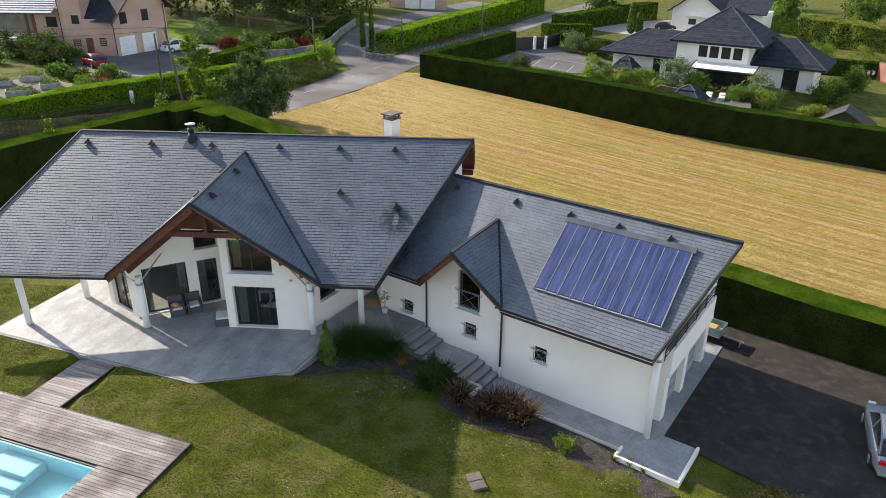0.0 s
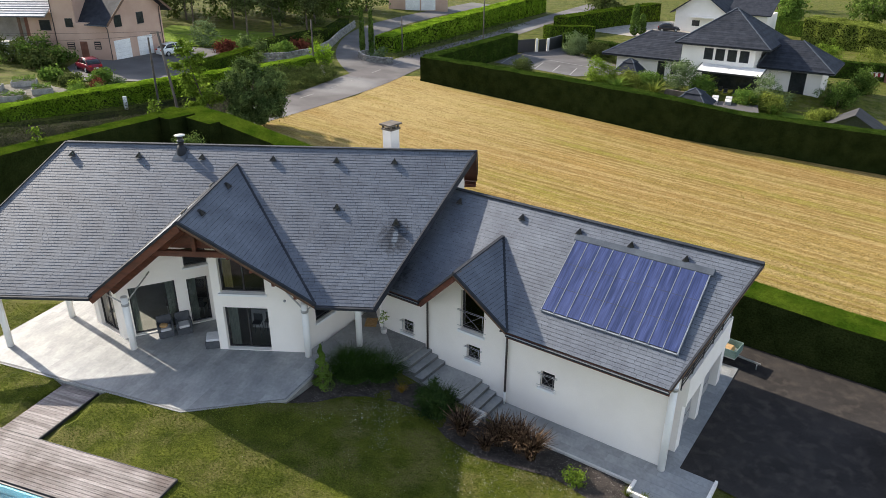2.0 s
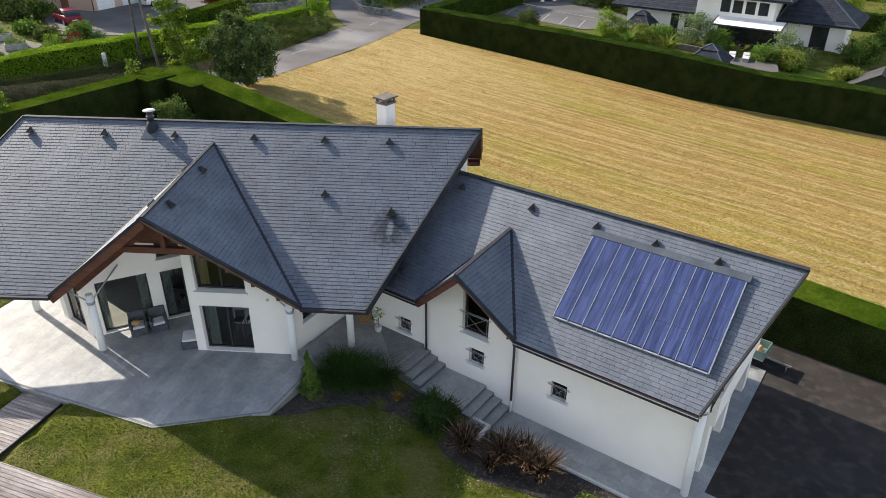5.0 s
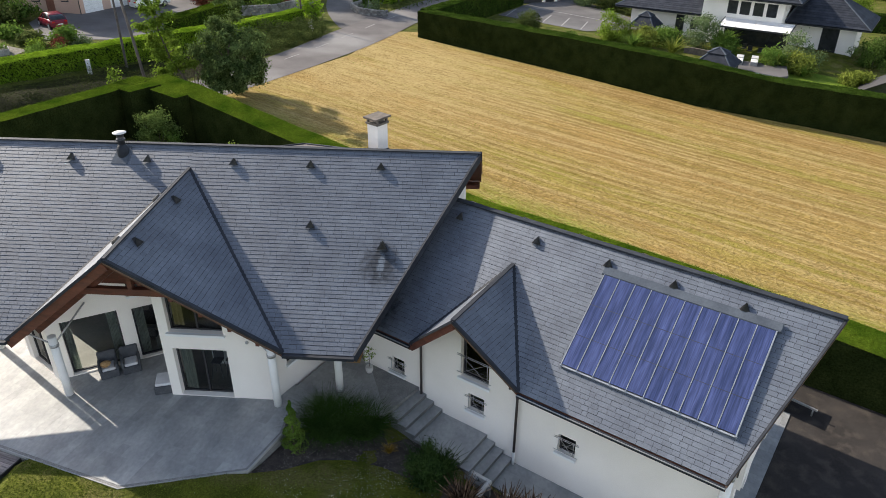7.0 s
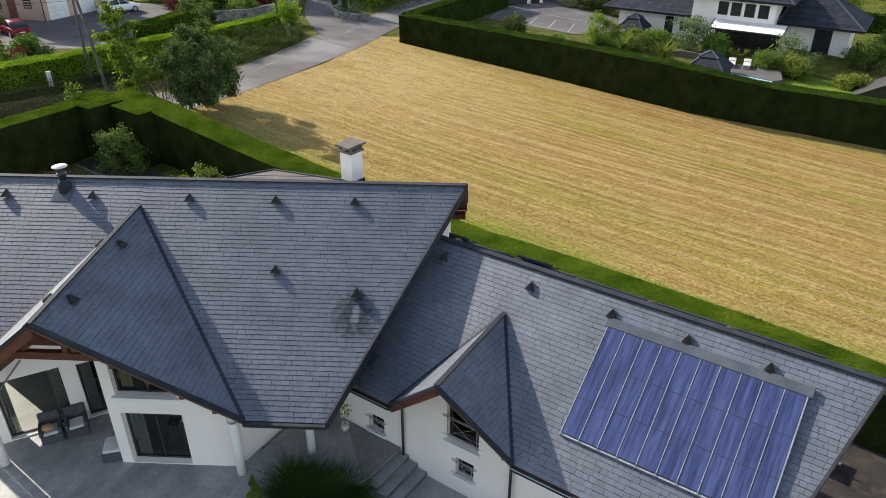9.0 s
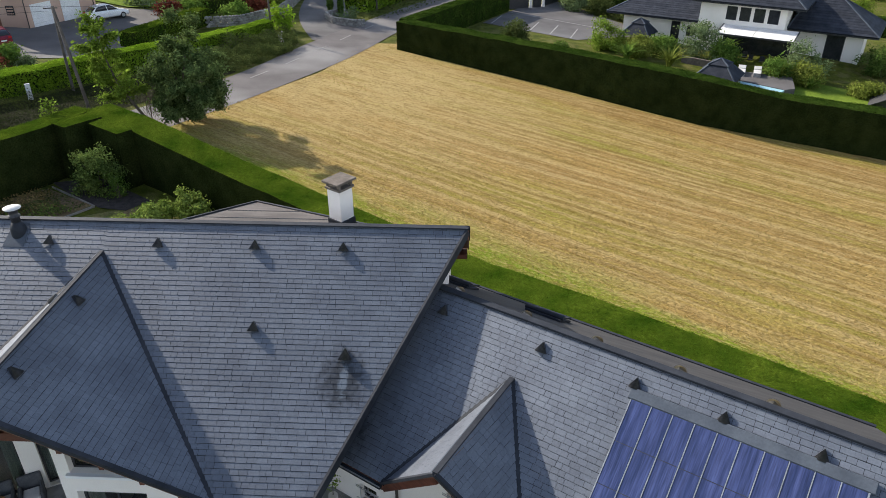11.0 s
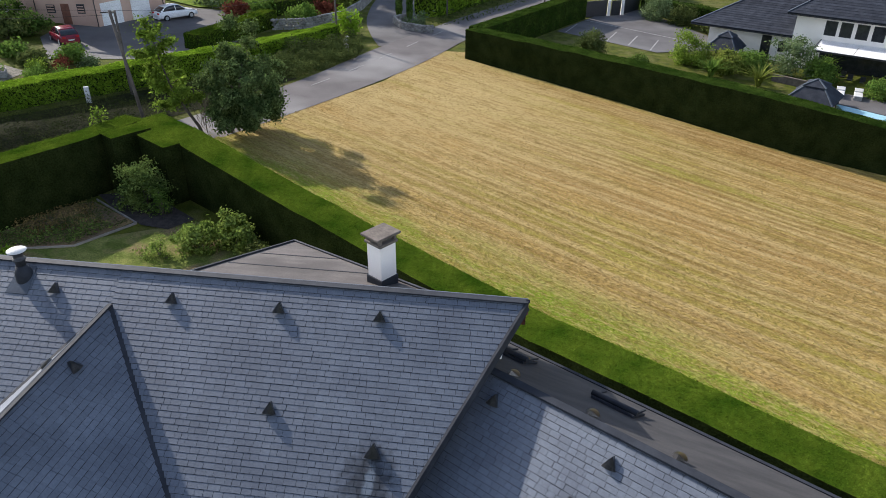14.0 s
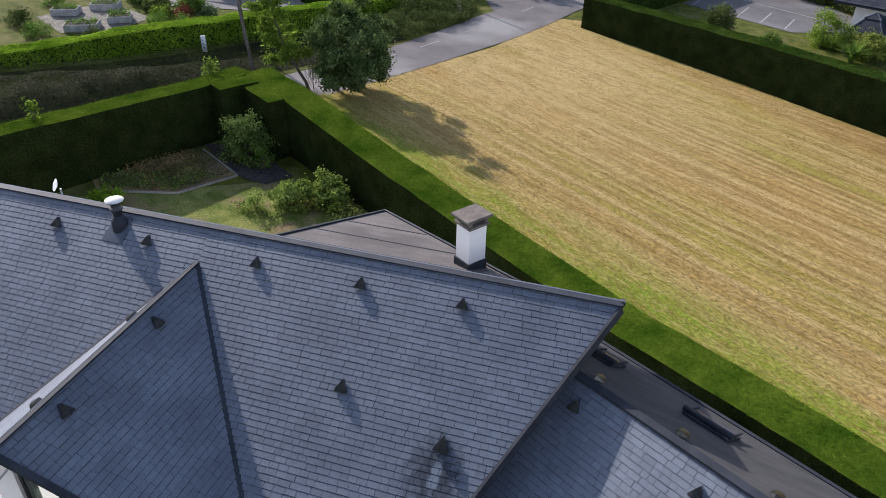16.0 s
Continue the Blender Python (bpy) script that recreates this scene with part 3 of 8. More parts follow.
for a, b in ((TIP, ER), (TIP, EL)):
    strip("verge_trim", a, b, 0.14, 0.09, M_ZINC, 0.02)
    drop, deep = (0.2, 0.3) if b is EL else (0.14, 0.17)
    inset = Vector((0, 0.02 if b is EL else 0.09, -drop))
    strip("barge_board", a + inset, b + inset, 0.07, deep, M_WOOD, 0)
    out = 0.55 if b is EL else -0.55
    for back, fall in ((0.85, 0.5), (1.6, 0.42)):
        strip("rafter", a + Vector((0, back, -fall)), b + Vector((out, back, -fall + 0.34)), 0.18, 0.26, M_WOOD, 0)
    for k in range(1, 6):
        c = a.lerp(b, k / 6.0) + Vector((0, 0.1, -0.3))
        strip("purlin_end", c, c + Vector((0, 1.5, 0)), 0.12, 0.16, M_WOOD, 0)
for a, b in ((BL, EL), (ER, BR)):
    strip("gutter", a + Vector((0, -0.07, -0.07)), b + Vector((0, -0.07, -0.07)), 0.14, 0.11, M_ZINC, 0)
    strip("fascia", a + Vector((0, 0.03, -0.13)), b + Vector((0, 0.03, -0.13)), 0.04, 0.16, M_ZINC, 0)


# walls of vertical strips, with openings cut through
def wall(name, p0, p1, z0, top, thick, openings, parent, material, side=1):
    """Upright wall from p0 to p1; top: (distance, height) points; openings: (s0, s1, z0, z1). Thickness goes to the left of the way for side=1."""
    p0, p1 = Vector((*p0, 0)), Vector((*p1, 0))
    d = p1 - p0
    L = d.length
    d /= L
    q = Vector((-d.y, d.x, 0)) * thick * side
    cuts = sorted({0.0, L} | {s for s, _ in top if 0 < s < L} | {s for o in openings for s in o[:2]})

    def th(s):
        for (a, za), (b, zb) in zip(top, top[1:]):
            if a <= s <= b:
                return za + (zb - za) * (s - a) / max(1e-6, b - a)
        return top[-1][1] if s > top[-1][0] else top[0][1]

    bm = bmesh.new()
    for s0, s1 in zip(cuts, cuts[1:]):
        if s1 - s0 < 1e-4:
            continue
        mid = (s0 + s1) / 2
        free = sorted([o[2:] for o in openings if o[0] - 1e-5 <= mid <= o[1] + 1e-5])
        lo = z0
        spans = []
        for oz0, oz1 in free:
            spans.append((lo, lo, min(oz0, th(s0)), min(oz0, th(s1))))
            lo = oz1
        spans.append((lo, lo, th(s0), th(s1)))
        for la, lb, ha, hb in spans:
            if ha - la < 0.01 and hb - lb < 0.01:
                continue
            ha, hb = max(ha, la), max(hb, lb)
            A, B = p0 + d * s0, p0 + d * s1
            f = [A + Vector((0, 0, la)), B + Vector((0, 0, lb)), B + Vector((0, 0, hb)), A + Vector((0, 0, ha))]
            v = [bm.verts.new(p) for p in f] + [bm.verts.new(p + q) for p in f]
            for idx in ((0, 1, 2, 3), (7, 6, 5, 4), (0, 4, 5, 1), (1, 5, 6, 2), (2, 6, 7, 3), (3, 7, 4, 0)):
                bm.faces.new([v[i] for i in idx])
    bmesh.ops.remove_doubles(bm, verts=bm.verts, dist=1e-4)
    bm.verts.index_update()
    twins = {}
    for f in bm.faces:
        twins.setdefault(frozenset(v.index for v in f.verts), []).append(f)
    bmesh.ops.delete(bm, geom=[f for fs in twins.values() if len(fs) > 1 for f in fs], context="FACES_ONLY")
    bmesh.ops.recalc_face_normals(bm, faces=bm.faces)
    return part(name, bm, material, parent)


def window(parent, p0, p1, s0, s1, z0, z1, depth, side=1, bars=1, sill=0.0, fw=0.06, name="window", label=""):
    """A framed glazing set depth behind the wall's face; bars: number of lights side by side."""
    p0, p1 = Vector((*p0, 0)), Vector((*p1, 0))
    d = (p1 - p0).normalized()
    q = Vector((-d.y, d.x, 0)) * side
    o = p0 + q * depth
    up = Vector((0, 0, 1))

    def at(s, z):
        return o + d * s + up * z

    bm = bmesh.new()
    add_bar(bm, at(s0, z0 + fw / 2), at(s1, z0 + fw / 2), 0.07, fw)
    add_bar(bm, at(s0, z1 - fw / 2), at(s1, z1 - fw / 2), 0.07, fw)
    for k in range(bars + 1):
        s = s0 + (s1 - s0) * k / bars
        s = min(max(s, s0 + fw / 2), s1 - fw / 2)
        add_box(bm, (-fw / 2, -0.035, z0), (fw / 2, 0.035, z1), Matrix.Translation(o + d * s) @ Matrix.Rotation(math.atan2(d.y, d.x), 4, "Z"))
    w = part(name, bm, M_FRAME, parent, label or "dark framed glazing")
    for k in range(bars):
        a, b = s0 + (s1 - s0) * k / bars + fw / 2, s0 + (s1 - s0) * (k + 1) / bars - fw / 2
        bm = bmesh.new()
        bm.faces.new([bm.verts.new(at(a, z0 + fw)), bm.verts.new(at(b, z0 + fw)), bm.verts.new(at(b, z1 - fw)), bm.verts.new(at(a, z1 - fw))])
        g = part("pane", bm, M_GLASS, w)
        g.visible_shadow = False
    if sill:
        s = part("sill", bar(at(s0 - 0.08, z0 - 0.05) - q * (depth / 2 + 0.04), at(s1 + 0.08, z0 - 0.05) - q * (depth / 2 + 0.04), depth + 0.16, 0.09), M_PILLAR, w)
    return w


def plane_z(a, b, c, x, y):
    n = (b - a).cross(c - a)
    return a.z - (n.x * (x - a.x) + n.y * (y - a.y)) / n.z


def gable_z(x, y):
    """Height of the underside of the gable roof."""
    return (plane_z(GT, TIP, ER, x, y) if x > TIP.x else plane_z(GT, TIP, EL, x, y)) - 0.26


# front wall with the sliding door and the gable window above it
F1, F2 = (-10.45, 26.62), (-6.62, 26.62)
LF = F2[0] - F1[0]
wall("wall", F1, F2, -0.3, [(0, gable_z(-10.45, 26.62)), (LF, min(gable_z(-6.62, 26.62), 3.3))], 0.35,
     [(0.36, 2.3, 0.03, 2.12), (0.36, 2.28, 2.82, 4.42)], house, M_RENDER)
window(house, F1, F2, 0.36, 2.3, 0.03, 2.12, 0.28, bars=2, name="sliding_door", label="dark framed sliding glass door")
window(house, F1, F2, 0.36, 2.28, 2.82, 4.42, 0.24, bars=2, sill=1)
# side wall towards the entrance, with a window
S1, S2 = (-6.62, 26.62), (-4.35, 31.0)
LS = (Vector(S2) - Vector(S1)).length
wall("wall", S1, S2, -0.3, [(0, 3.0), (LS, 5.2)], 0.3, [(0.75, 1.9, 1.15, 2.35)], house, M_RENDER)
window(house, S1, S2, 0.75, 1.9, 1.15, 2.35, 0.12, bars=1, sill=1)
# entrance wall
N1, N2 = (-4.35, 31.0), (-3.75, 29.0)
wall("wall", N1, N2, -0.3, [(0, 5.2), (2.1, 3.9)], 0.3, [(0.35, 1.3, 0.02, 2.15)], house, M_RENDER)
# left flank of the front block
K1, K2 = (-10.45, 26.62), (-11.25, 29.3)
wall("wall", K2, K1, -0.3, [(0, gable_z(*K2)), (2.8, gable_z(*K1))], 0.3, [], house, M_RENDER)
# recessed prow: window, narrow door, high window
P1, P2, P3 = (-11.2, 29.3), (-15.0, 27.1), (-17.0, 28.5)
L1 = (Vector(P2) - Vector(P1)).length
L2 = (Vector(P3) - Vector(P2)).length
wall("wall", P2, P1, -0.3, [(0, gable_z(*P2) - 0.05), (L1, gable_z(*P1) - 0.05)], 0.3,
     [(0.5, 2.45, 0.05, 2.42), (2.95, 3.85, 0.05, 2.34), (2.95, 3.95, 2.95, 3.85)], house, M_RENDER)
window(house, P2, P1, 0.5, 2.45, 0.05, 2.42, 0.2, bars=1, name="picture_window")
window(house, P2, P1, 2.95, 3.85, 0.05, 2.34, 0.2, bars=1, name="glass_door")
window(house, P2, P1, 2.95, 3.95, 2.95, 3.85, 0.2, bars=1, sill=1)
wall("wall", P3, P2, -0.3, [(0, 3.0), (L2, 3.0)], 0.3, [(0.45, 2.05, 0.05, 2.5)], house, M_RENDER)
window(house, P3, P2, 0.45, 2.05, 0.05, 2.5, 0.2, bars=2, name="picture_window")
# left end and rear
wall("wall", (-17.0, 36.0), P3, -0.3, [(0, 3.9), (3.65, 6.5), (7.5, 4.5)], 0.3, [(5.4, 6.9, 0.05, 2.5)], house, M_RENDER)
window(house, (-17.0, 36.0), P3, 5.4, 6.9, 0.05, 2.5, 0.2, bars=1, name="picture_window")
wall("wall", (-0.25, 35.5), (-17.0, 36.0), -0.3, [(0, 4.1), (16.7, 4.1)], 0.3, [], house, M_RENDER)
wall("wall", (-2.2, 30.0), (-0.2, 33.2), -0.3, [(0, 5.6), (2.72, 7.0), (3.77, 6.5)], 0.3, [], house, M_RENDER)
wall("wall", (-0.2, 33.2), (-0.2, 35.5), -0.3, [(0, 6.5), (2.3, 4.9)], 0.3, [], house, M_RENDER)
# room behind the glass
bm = bmesh.new()
bm.faces.new([bm.verts.new(p) for p in ((-17, 28.6, 0.01), (-15, 27.3, 0.01), (-11.2, 29.4, 0.01), (-10.4, 26.8, 0.01), (-6.7, 26.8, 0.01), (-4.4, 31, 0.01), (-4.4, 35, 0.01), (-17, 35, 0.01))])
part("room_floor", bm, M_INFLOOR, house)
part("room_wall", box((-16.9, 32.4, 0.02), (-4.0, 32.5, 4.5)), M_DARKIN, house)
part("room_ceiling", slab([(-17, 28.9, 2.66), (-15, 27.5, 2.66), (-11.2, 29.6, 2.66), (-10.3, 27.0, 2.66), (-6.8, 27.0, 2.66), (-4.6, 31, 2.66), (-4.6, 32.3, 2.66), (-17, 32.3, 2.66)], 0.08), M_DARKIN, house)

# tie beam under the gable; the added panel above stands in for the soffit
part("gable_infill", slab([(-12.05, 25.95, 5.16), (-8.98, 25.95, 5.16), (-10.5, 25.95, 6.3)], 0.06, (0, 1, 0)), M_WOOD, house)
strip("tie_beam", (-12.3, 25.7, 5.05), (-8.9, 25.7, 5.05), 0.18, 0.24, M_WOOD, 0)
strip("king_post", (-10.5, 25.7, 5.0), (-10.5, 25.7, 6.35), 0.16, 0.16, M_WOOD, 0, house, (0, 1, 0))


def column(x, y, z0, z1, braces=()):
    c = part("column", lathe([(0.142, z0), (0.142, z1)], 20, Matrix.Translation((x, y, 0))), M_PILLAR, house)
    part("collar", lathe([(0.16, z1 - 0.42), (0.16, z1 - 0.3)], 20, Matrix.Translation((x, y, 0))), M_STEEL, c)
    for b in braces:
        bm = bmesh.new()
        add_tube(bm, [(x, y, z1 - 0.36), b], 0.032, 8)
        part("brace", bm, M_STEEL, c)


column(-19.75, 26.2, -0.15, mz(26.2) - 0.23)
column(-18.4, 28.85, -0.15, mz(28.85) - 0.23)
column(-14.22, 26.36, -0.15, 2.58, [(-13.7, 27.84, 3.05), (-15.0, 26.1, 2.95)])
column(-6.47, 26.36, -0.15, 2.6, [(-7.45, 26.56, 3.24), (-5.75, 26.1, 2.85)])
column(-4.42, 27.35, -0.15, mz(27.35) - 0.23, [(-5.0, 26.7, 3.3), (-3.8, 26.7, 3.3)])

# chimney
CM = pose(-3.73, 34.05, 0, rz=55)
ch = part("chimney", box((-0.285, -0.285, 6.0), (0.285, 0.285, 7.97), CM, 0.01), M_RENDER, house)
part("coping", box((-0.34, -0.33, 7.97), (0.34, 0.33, 8.05), CM, 0.01), M_CAPSTONE, ch)
for x in (-0.3, 0.22):
    for y in (-0.29, 0.21):
        part("cap_post", box((x, y, 8.05), (x + 0.08, y + 0.08, 8.2), CM), M_CAPSTONE, ch)
part("cap", box((-0.435, -0.36, 8.2), (0.435, 0.36, 8.28), CM, 0.015), M_CAPSTONE, ch)
part("flashing", box((-0.32, -0.32, 6.3), (0.32, 0.32, 6.92), CM, 0.01), M_ZINC, ch)
# stove pipe
sp = part("stove_pipe", lathe([(0.13, 6.9), (0.13, 7.75), (0.17, 7.76), (0.17, 7.8), (0.13, 7.82), (0.13, 7.98), (0.22, 8.0), (0.22, 8.04)], 20, Matrix.Translation((-13.25, 31.95, 0))), M_FRAME, house)
part("lid", lathe([(0.25, 8.04), (0.25, 8.052), (0.02, 8.085)], 24, Matrix.Translation((-13.25, 31.95, 0))), M_CONC, sp, "pale metal lid")
part("base", lathe([(0.24, mz(31.7) - 0.2), (0.22, mz(31.95) + 0.16), (0.135, mz(31.95) + 0.36)], 20, Matrix.Translation((-13.25, 31.95, 0))), M_ZINC, sp)
part("apron", slab([(-13.6, 31.5, mz(31.5) + 0.03), (-12.95, 31.5, mz(31.5) + 0.03), (-13.0, 32.2, mz(32.2) + 0.03), (-13.5, 32.2, mz(32.2) + 0.03)], 0.012), M_ZINC_PALE, sp)

# ---- garage wing ----
G_R, G_Z, S_G = 26.55, 5.98, 0.722
E_V = 21.95


def gsz(v):
    return G_Z - S_G * (G_R - v)


DT, DTIP = guv(-13.4, 25.15, gsz(25.15)), guv(-13.3, 21.35, 4.8)
DBL, DBR = guv(-15.45, E_V, gsz(E_V)), guv(-11.2, E_V, gsz(E_V))
GRL, GRR = guv(-18.2, G_R, G_Z), guv(-3.43, G_R, G_Z)
GBL, GBR = guv(-17.6, E_V, gsz(E_V)), guv(-4.77, E_V, gsz(E_V))
GRM = guv(-13.4, G_R, G_Z)
wing = thing("garage_wing", guv(-11, 26, -1.4), "white rendered garage wing with a slate roof and wall dormer", "house")
roof_face(wing, "roof", [GRL, GBL, DBL, DT, GRM], near_ridge, 5)
roof_face(wing, "roof", [GRM, DT, DBR, GBR, GRR], near_ridge, 6, label="slated roof slope carrying solar panels")
roof_face(wing, "dormer_roof", [DT, DTIP, DBR], None, 7, joint=0.0055, course=0.015)
roof_face(wing, "dormer_roof", [DT, DBL, DTIP], None, 8, joint=0.0055, course=0.015)
S_GB, V_B = 0.615, 30.6
part("rear_roof", slab([guv(-18.6, G_R, G_Z - 0.02), guv(-3.6, G_R, G_Z - 0.02), guv(-4.9, V_B, G_Z - S_GB * (V_B - G_R)), guv(-19.0, V_B, G_Z - S_GB * (V_B - G_R))], 0.18), M_FELT, wing, "grey sheet roof of low pitch")
strip("edge_trim", guv(-4.9, V_B, G_Z - S_GB * (V_B - G_R)), guv(-19.0, V_B, G_Z - S_GB * (V_B - G_R)), 0.1, 0.09, M_ZINC, 0.02, wing)
strip("ridge_cap", GRL, GRR, 0.22, 0.06, M_ZINC, 0.03, wing)
strip("valley", DT, DBR, 0.2, 0.05, M_ZINC, 0.01, wing)
strip("valley", DT, DBL, 0.2, 0.05, M_ZINC, 0.01, wing)
strip("gable_ridge", DT, DTIP, 0.14, 0.05, M_ZINC, 0.05, wing)
strip("ridge_flashing", DT - GU * 0.13 - Vector((0, 0, 0.1)), DTIP - GU * 0.13 - Vector((0, 0, 0.1)), 0.16, 0.03, M_ZINC_PALE, 0.02, wing, -GU + Vector((0, 0, 1)))
strip("verge_trim", GRR, GBR, 0.07, 0.07, M_ZINC, 0.02, wing)
strip("barge_board", GRR - Vector((0, 0, 0.09)), GBR - Vector((0, 0, 0.09)), 0.04, 0.09, M_SOFFIT, 0, wing)
for a, b in ((DTIP, DBR), (DTIP, DBL)):
    strip("verge_trim", a, b, 0.12, 0.08, M_ZINC, 0.02, wing)
    inset, deep = (GV * 0.03 - Vector((0, 0, 0.18)), 0.24) if b is DBL else (GV * 0.09 - Vector((0, 0, 0.14)), 0.17)
    strip("barge_board", a + inset, b + inset, 0.06, deep, M_WOOD, 0, wing)
for a, b in ((DBR, GBR), (GBL, DBL)):
    strip("gutter", a - GV * 0.06 - Vector((0, 0, 0.1)), b - GV * 0.06 - Vector((0, 0, 0.1)), 0.12, 0.08, M_ZINC, 0, wing)
    strip("gutter_lip", a - GV * 0.11 - Vector((0, 0, 0.055)), b - GV * 0.11 - Vector((0, 0, 0.055)), 0.03, 0.02, M_STEEL, 0, wing)
    strip("fascia", a + GV * 0.02 - Vector((0, 0, 0.16)), b + GV * 0.02 - Vector((0, 0, 0.16)), 0.04, 0.2, M_WOOD, 0, wing)

W_V = 22.85


def g2(u, v):
    p = guv(u, v, 0)
    return (p.x, p.y)


U0, U1 = -18.45, -5.0
zt = gsz(W_V) - 0.25
dz = plane_z(DT, DTIP, DBR, *g2(-13.35, W_V)) - 0.22
kL, kR = 3.58, 6.63
wall("wall", g2(U0, W_V), g2(U1, W_V), -1.8, [(0, zt), (kL, zt), (-13.35 - U0, dz), (kR, zt), (U1 - U0, zt)], 0.35,
     [(1.36, 1.98, 0.2, 0.86), (4.5, 5.65, 1.42, 3.3), (4.84, 5.5, 0.1, 0.8), (8.38, 9.0, 0.12, 0.86)], wing, M_RENDER)
for s0, s1, a, b, n in ((1.36, 1.98, 0.2, 0.86, 1), (4.84, 5.5, 0.1, 0.8, 1), (8.38, 9.0, 0.12, 0.86, 1), (4.5, 5.65, 1.42, 3.3, 1)):
    window(wing, g2(U0, W_V), g2(U1, W_V), s0, s1, a, b, 0.2, bars=n, sill=1)
wall("wall", g2(U1 - 0.4, W_V + 0.02), g2(U1 - 0.4, 29.88), -1.8, [(0, zt), (G_R - W_V, 5.6), (29.9 - W_V, 3.65)], 0.35,
     [(1.6, 3.5, -1.36, 0.75), (3.95, 6.3, -1.36, 0.75), (1.0, 5.0, 1.45, 3.4)], wing, M_RENDER)
wall("wall", g2(U1, 29.9), g2(U0, 29.9), -1.8, [(0, 3.65), (13, 3.65)], 0.35, [], wing, M_RENDER)
part("garage_inside", box((0.5, 0.5, -1.4), (12, 6.4, -1.36), Matrix.Translation(guv(U0, W_V, 0)) @ Matrix.Rotation(-GA, 4, "Z")), M_DARKIN, wing)


# ---- grounds ----
M_HEDGE = leafy("clipped_hedge", (0.034, 0.071, 0.0055), (0.093, 0.136, 0.013), 0.7, 0.05, 0.4)
M_HEDGE_FAR = leafy("tall_dark_hedge", (0.022, 0.046, 0.007), (0.055, 0.09, 0.014), 0.8, 0.06, 0.25)
M_LAUREL = leafy("laurel_hedge", (0.135, 0.24, 0.015), (0.28, 0.42, 0.035), 0.5, 0.45)
M_TREE = leafy("tree_leaves", (0.05, 0.092, 0.018), (0.135, 0.2, 0.042), 0.6, 0.3, 0.5)
M_DARKTREE = leafy("dark_tree_leaves", (0.05, 0.085, 0.026), (0.165, 0.22, 0.075), 1.6, 0.28, 0.5)
M_TREE_LIGHT = leafy("light_tree_leaves", (0.105, 0.17, 0.02), (0.22, 0.31, 0.045), 0.6, 0.45)
M_WILD = leafy("wild_plants", (0.05, 0.072, 0.02), (0.125, 0.15, 0.045), 0.7, 0.2)
M_SHRUB = leafy("shrub_leaves", (0.075, 0.14, 0.025), (0.17, 0.26, 0.05), 0.9, 0.35)
M_GREYLEAF = leafy("grey_green_leaves", (0.1, 0.145, 0.06), (0.2, 0.26, 0.12), 0.9, 0.3)
M_REDLEAF = leafy("dark_red_leaves", (0.09, 0.025, 0.02), (0.2, 0.07, 0.04), 0.9)
M_BROWNGRASS = leafy("bronze_blades", (0.024, 0.014, 0.011), (0.2, 0.135, 0.085), 9.0, 0.15, 0.85)
M_BLADE = leafy("grass_blades", (0.032, 0.066, 0.014), (0.065, 0.113, 0.028), 1.0, 0.2, 0.45)
M_TURF = leafy("turf_blades", (0.057, 0.09, 0.011), (0.145, 0.17, 0.028), 0.6, 0.3, 0.5)
# weed colour darkened to stand for the shade on the roadside bank
M_BANK = leafy("shaded_bank_weeds", (0.024, 0.036, 0.011), (0.07, 0.084, 0.028), 0.5, 0.15, 0.2)
M_STRAW = leafy("straw", (0.19, 0.13, 0.04), (0.38, 0.27, 0.105), 0.35, 0.2, 0.5)
M_BLOSSOM = mat("white_flowers", (0.62, 0.6, 0.47), (0.76, 0.74, 0.62), 3, rough=0.8, bump=0)
# twig colour with the shade of the hedge flanks put into it
M_SHADED_CORE = mat("shaded_hedge_twigs", (0.014, 0.021, 0.006), (0.028, 0.037, 0.011), 1.0, rough=0.95, fine=12, fine_mix=0.5, bump=0.6, dist=0.05, spec=0.0)
M_BARK = mat("bark", (0.07, 0.055, 0.042), (0.13, 0.105, 0.08), 3, rough=0.95, fine=18, fine_mix=0.35, bump=0.5, dist=0.02)
M_STONE = mat("pale_stone", (0.17, 0.16, 0.15), (0.32, 0.31, 0.29), 1.5, rough=0.9, fine=10, fine_mix=0.25, bump=0.3, dist=0.03, spread=0.2)
M_POLE = mat("grey_timber", (0.06, 0.05, 0.042), (0.12, 0.102, 0.086), 2, rough=0.9, fine=20, fine_mix=0.25)
M_PARK = mat("plot_asphalt", (0.08, 0.073, 0.071), (0.118, 0.11, 0.107), 0.4, rough=0.9, fine=15, fine_mix=0.12, third=(0.14, 0.135, 0.13), third_scale=0.12)
M_PAINT = mat("road_paint", (0.24, 0.23, 0.215), (0.34, 0.33, 0.31), 1.0, rough=0.8, fine=10, fine_mix=0.2)

FIELD = [[(-22.0, 59.6), (-6.0, 47.2), (6.0, 39.8), (6.441, 64.5), (-18.6, 64.5)], [(-18.6, 64.5), (6.441, 64.5), (6.646, 76), (-13.3, 76)],
         [(-13.3, 76), (6.646, 76), (6.7, 79), (-7.4, 88.3), (-10.6, 87.6)], [(6.0, 39.8), (23, 29.4), (19, 70.6), (6.7, 79)], [(23, 29.4), (90, -12), (90, 40), (19, 70.6)]]
for part_of in FIELD:
    sheet("field", part_of, 0.03, M_FIELD, "mown hay field with pale straw swaths", "field", 2.0)


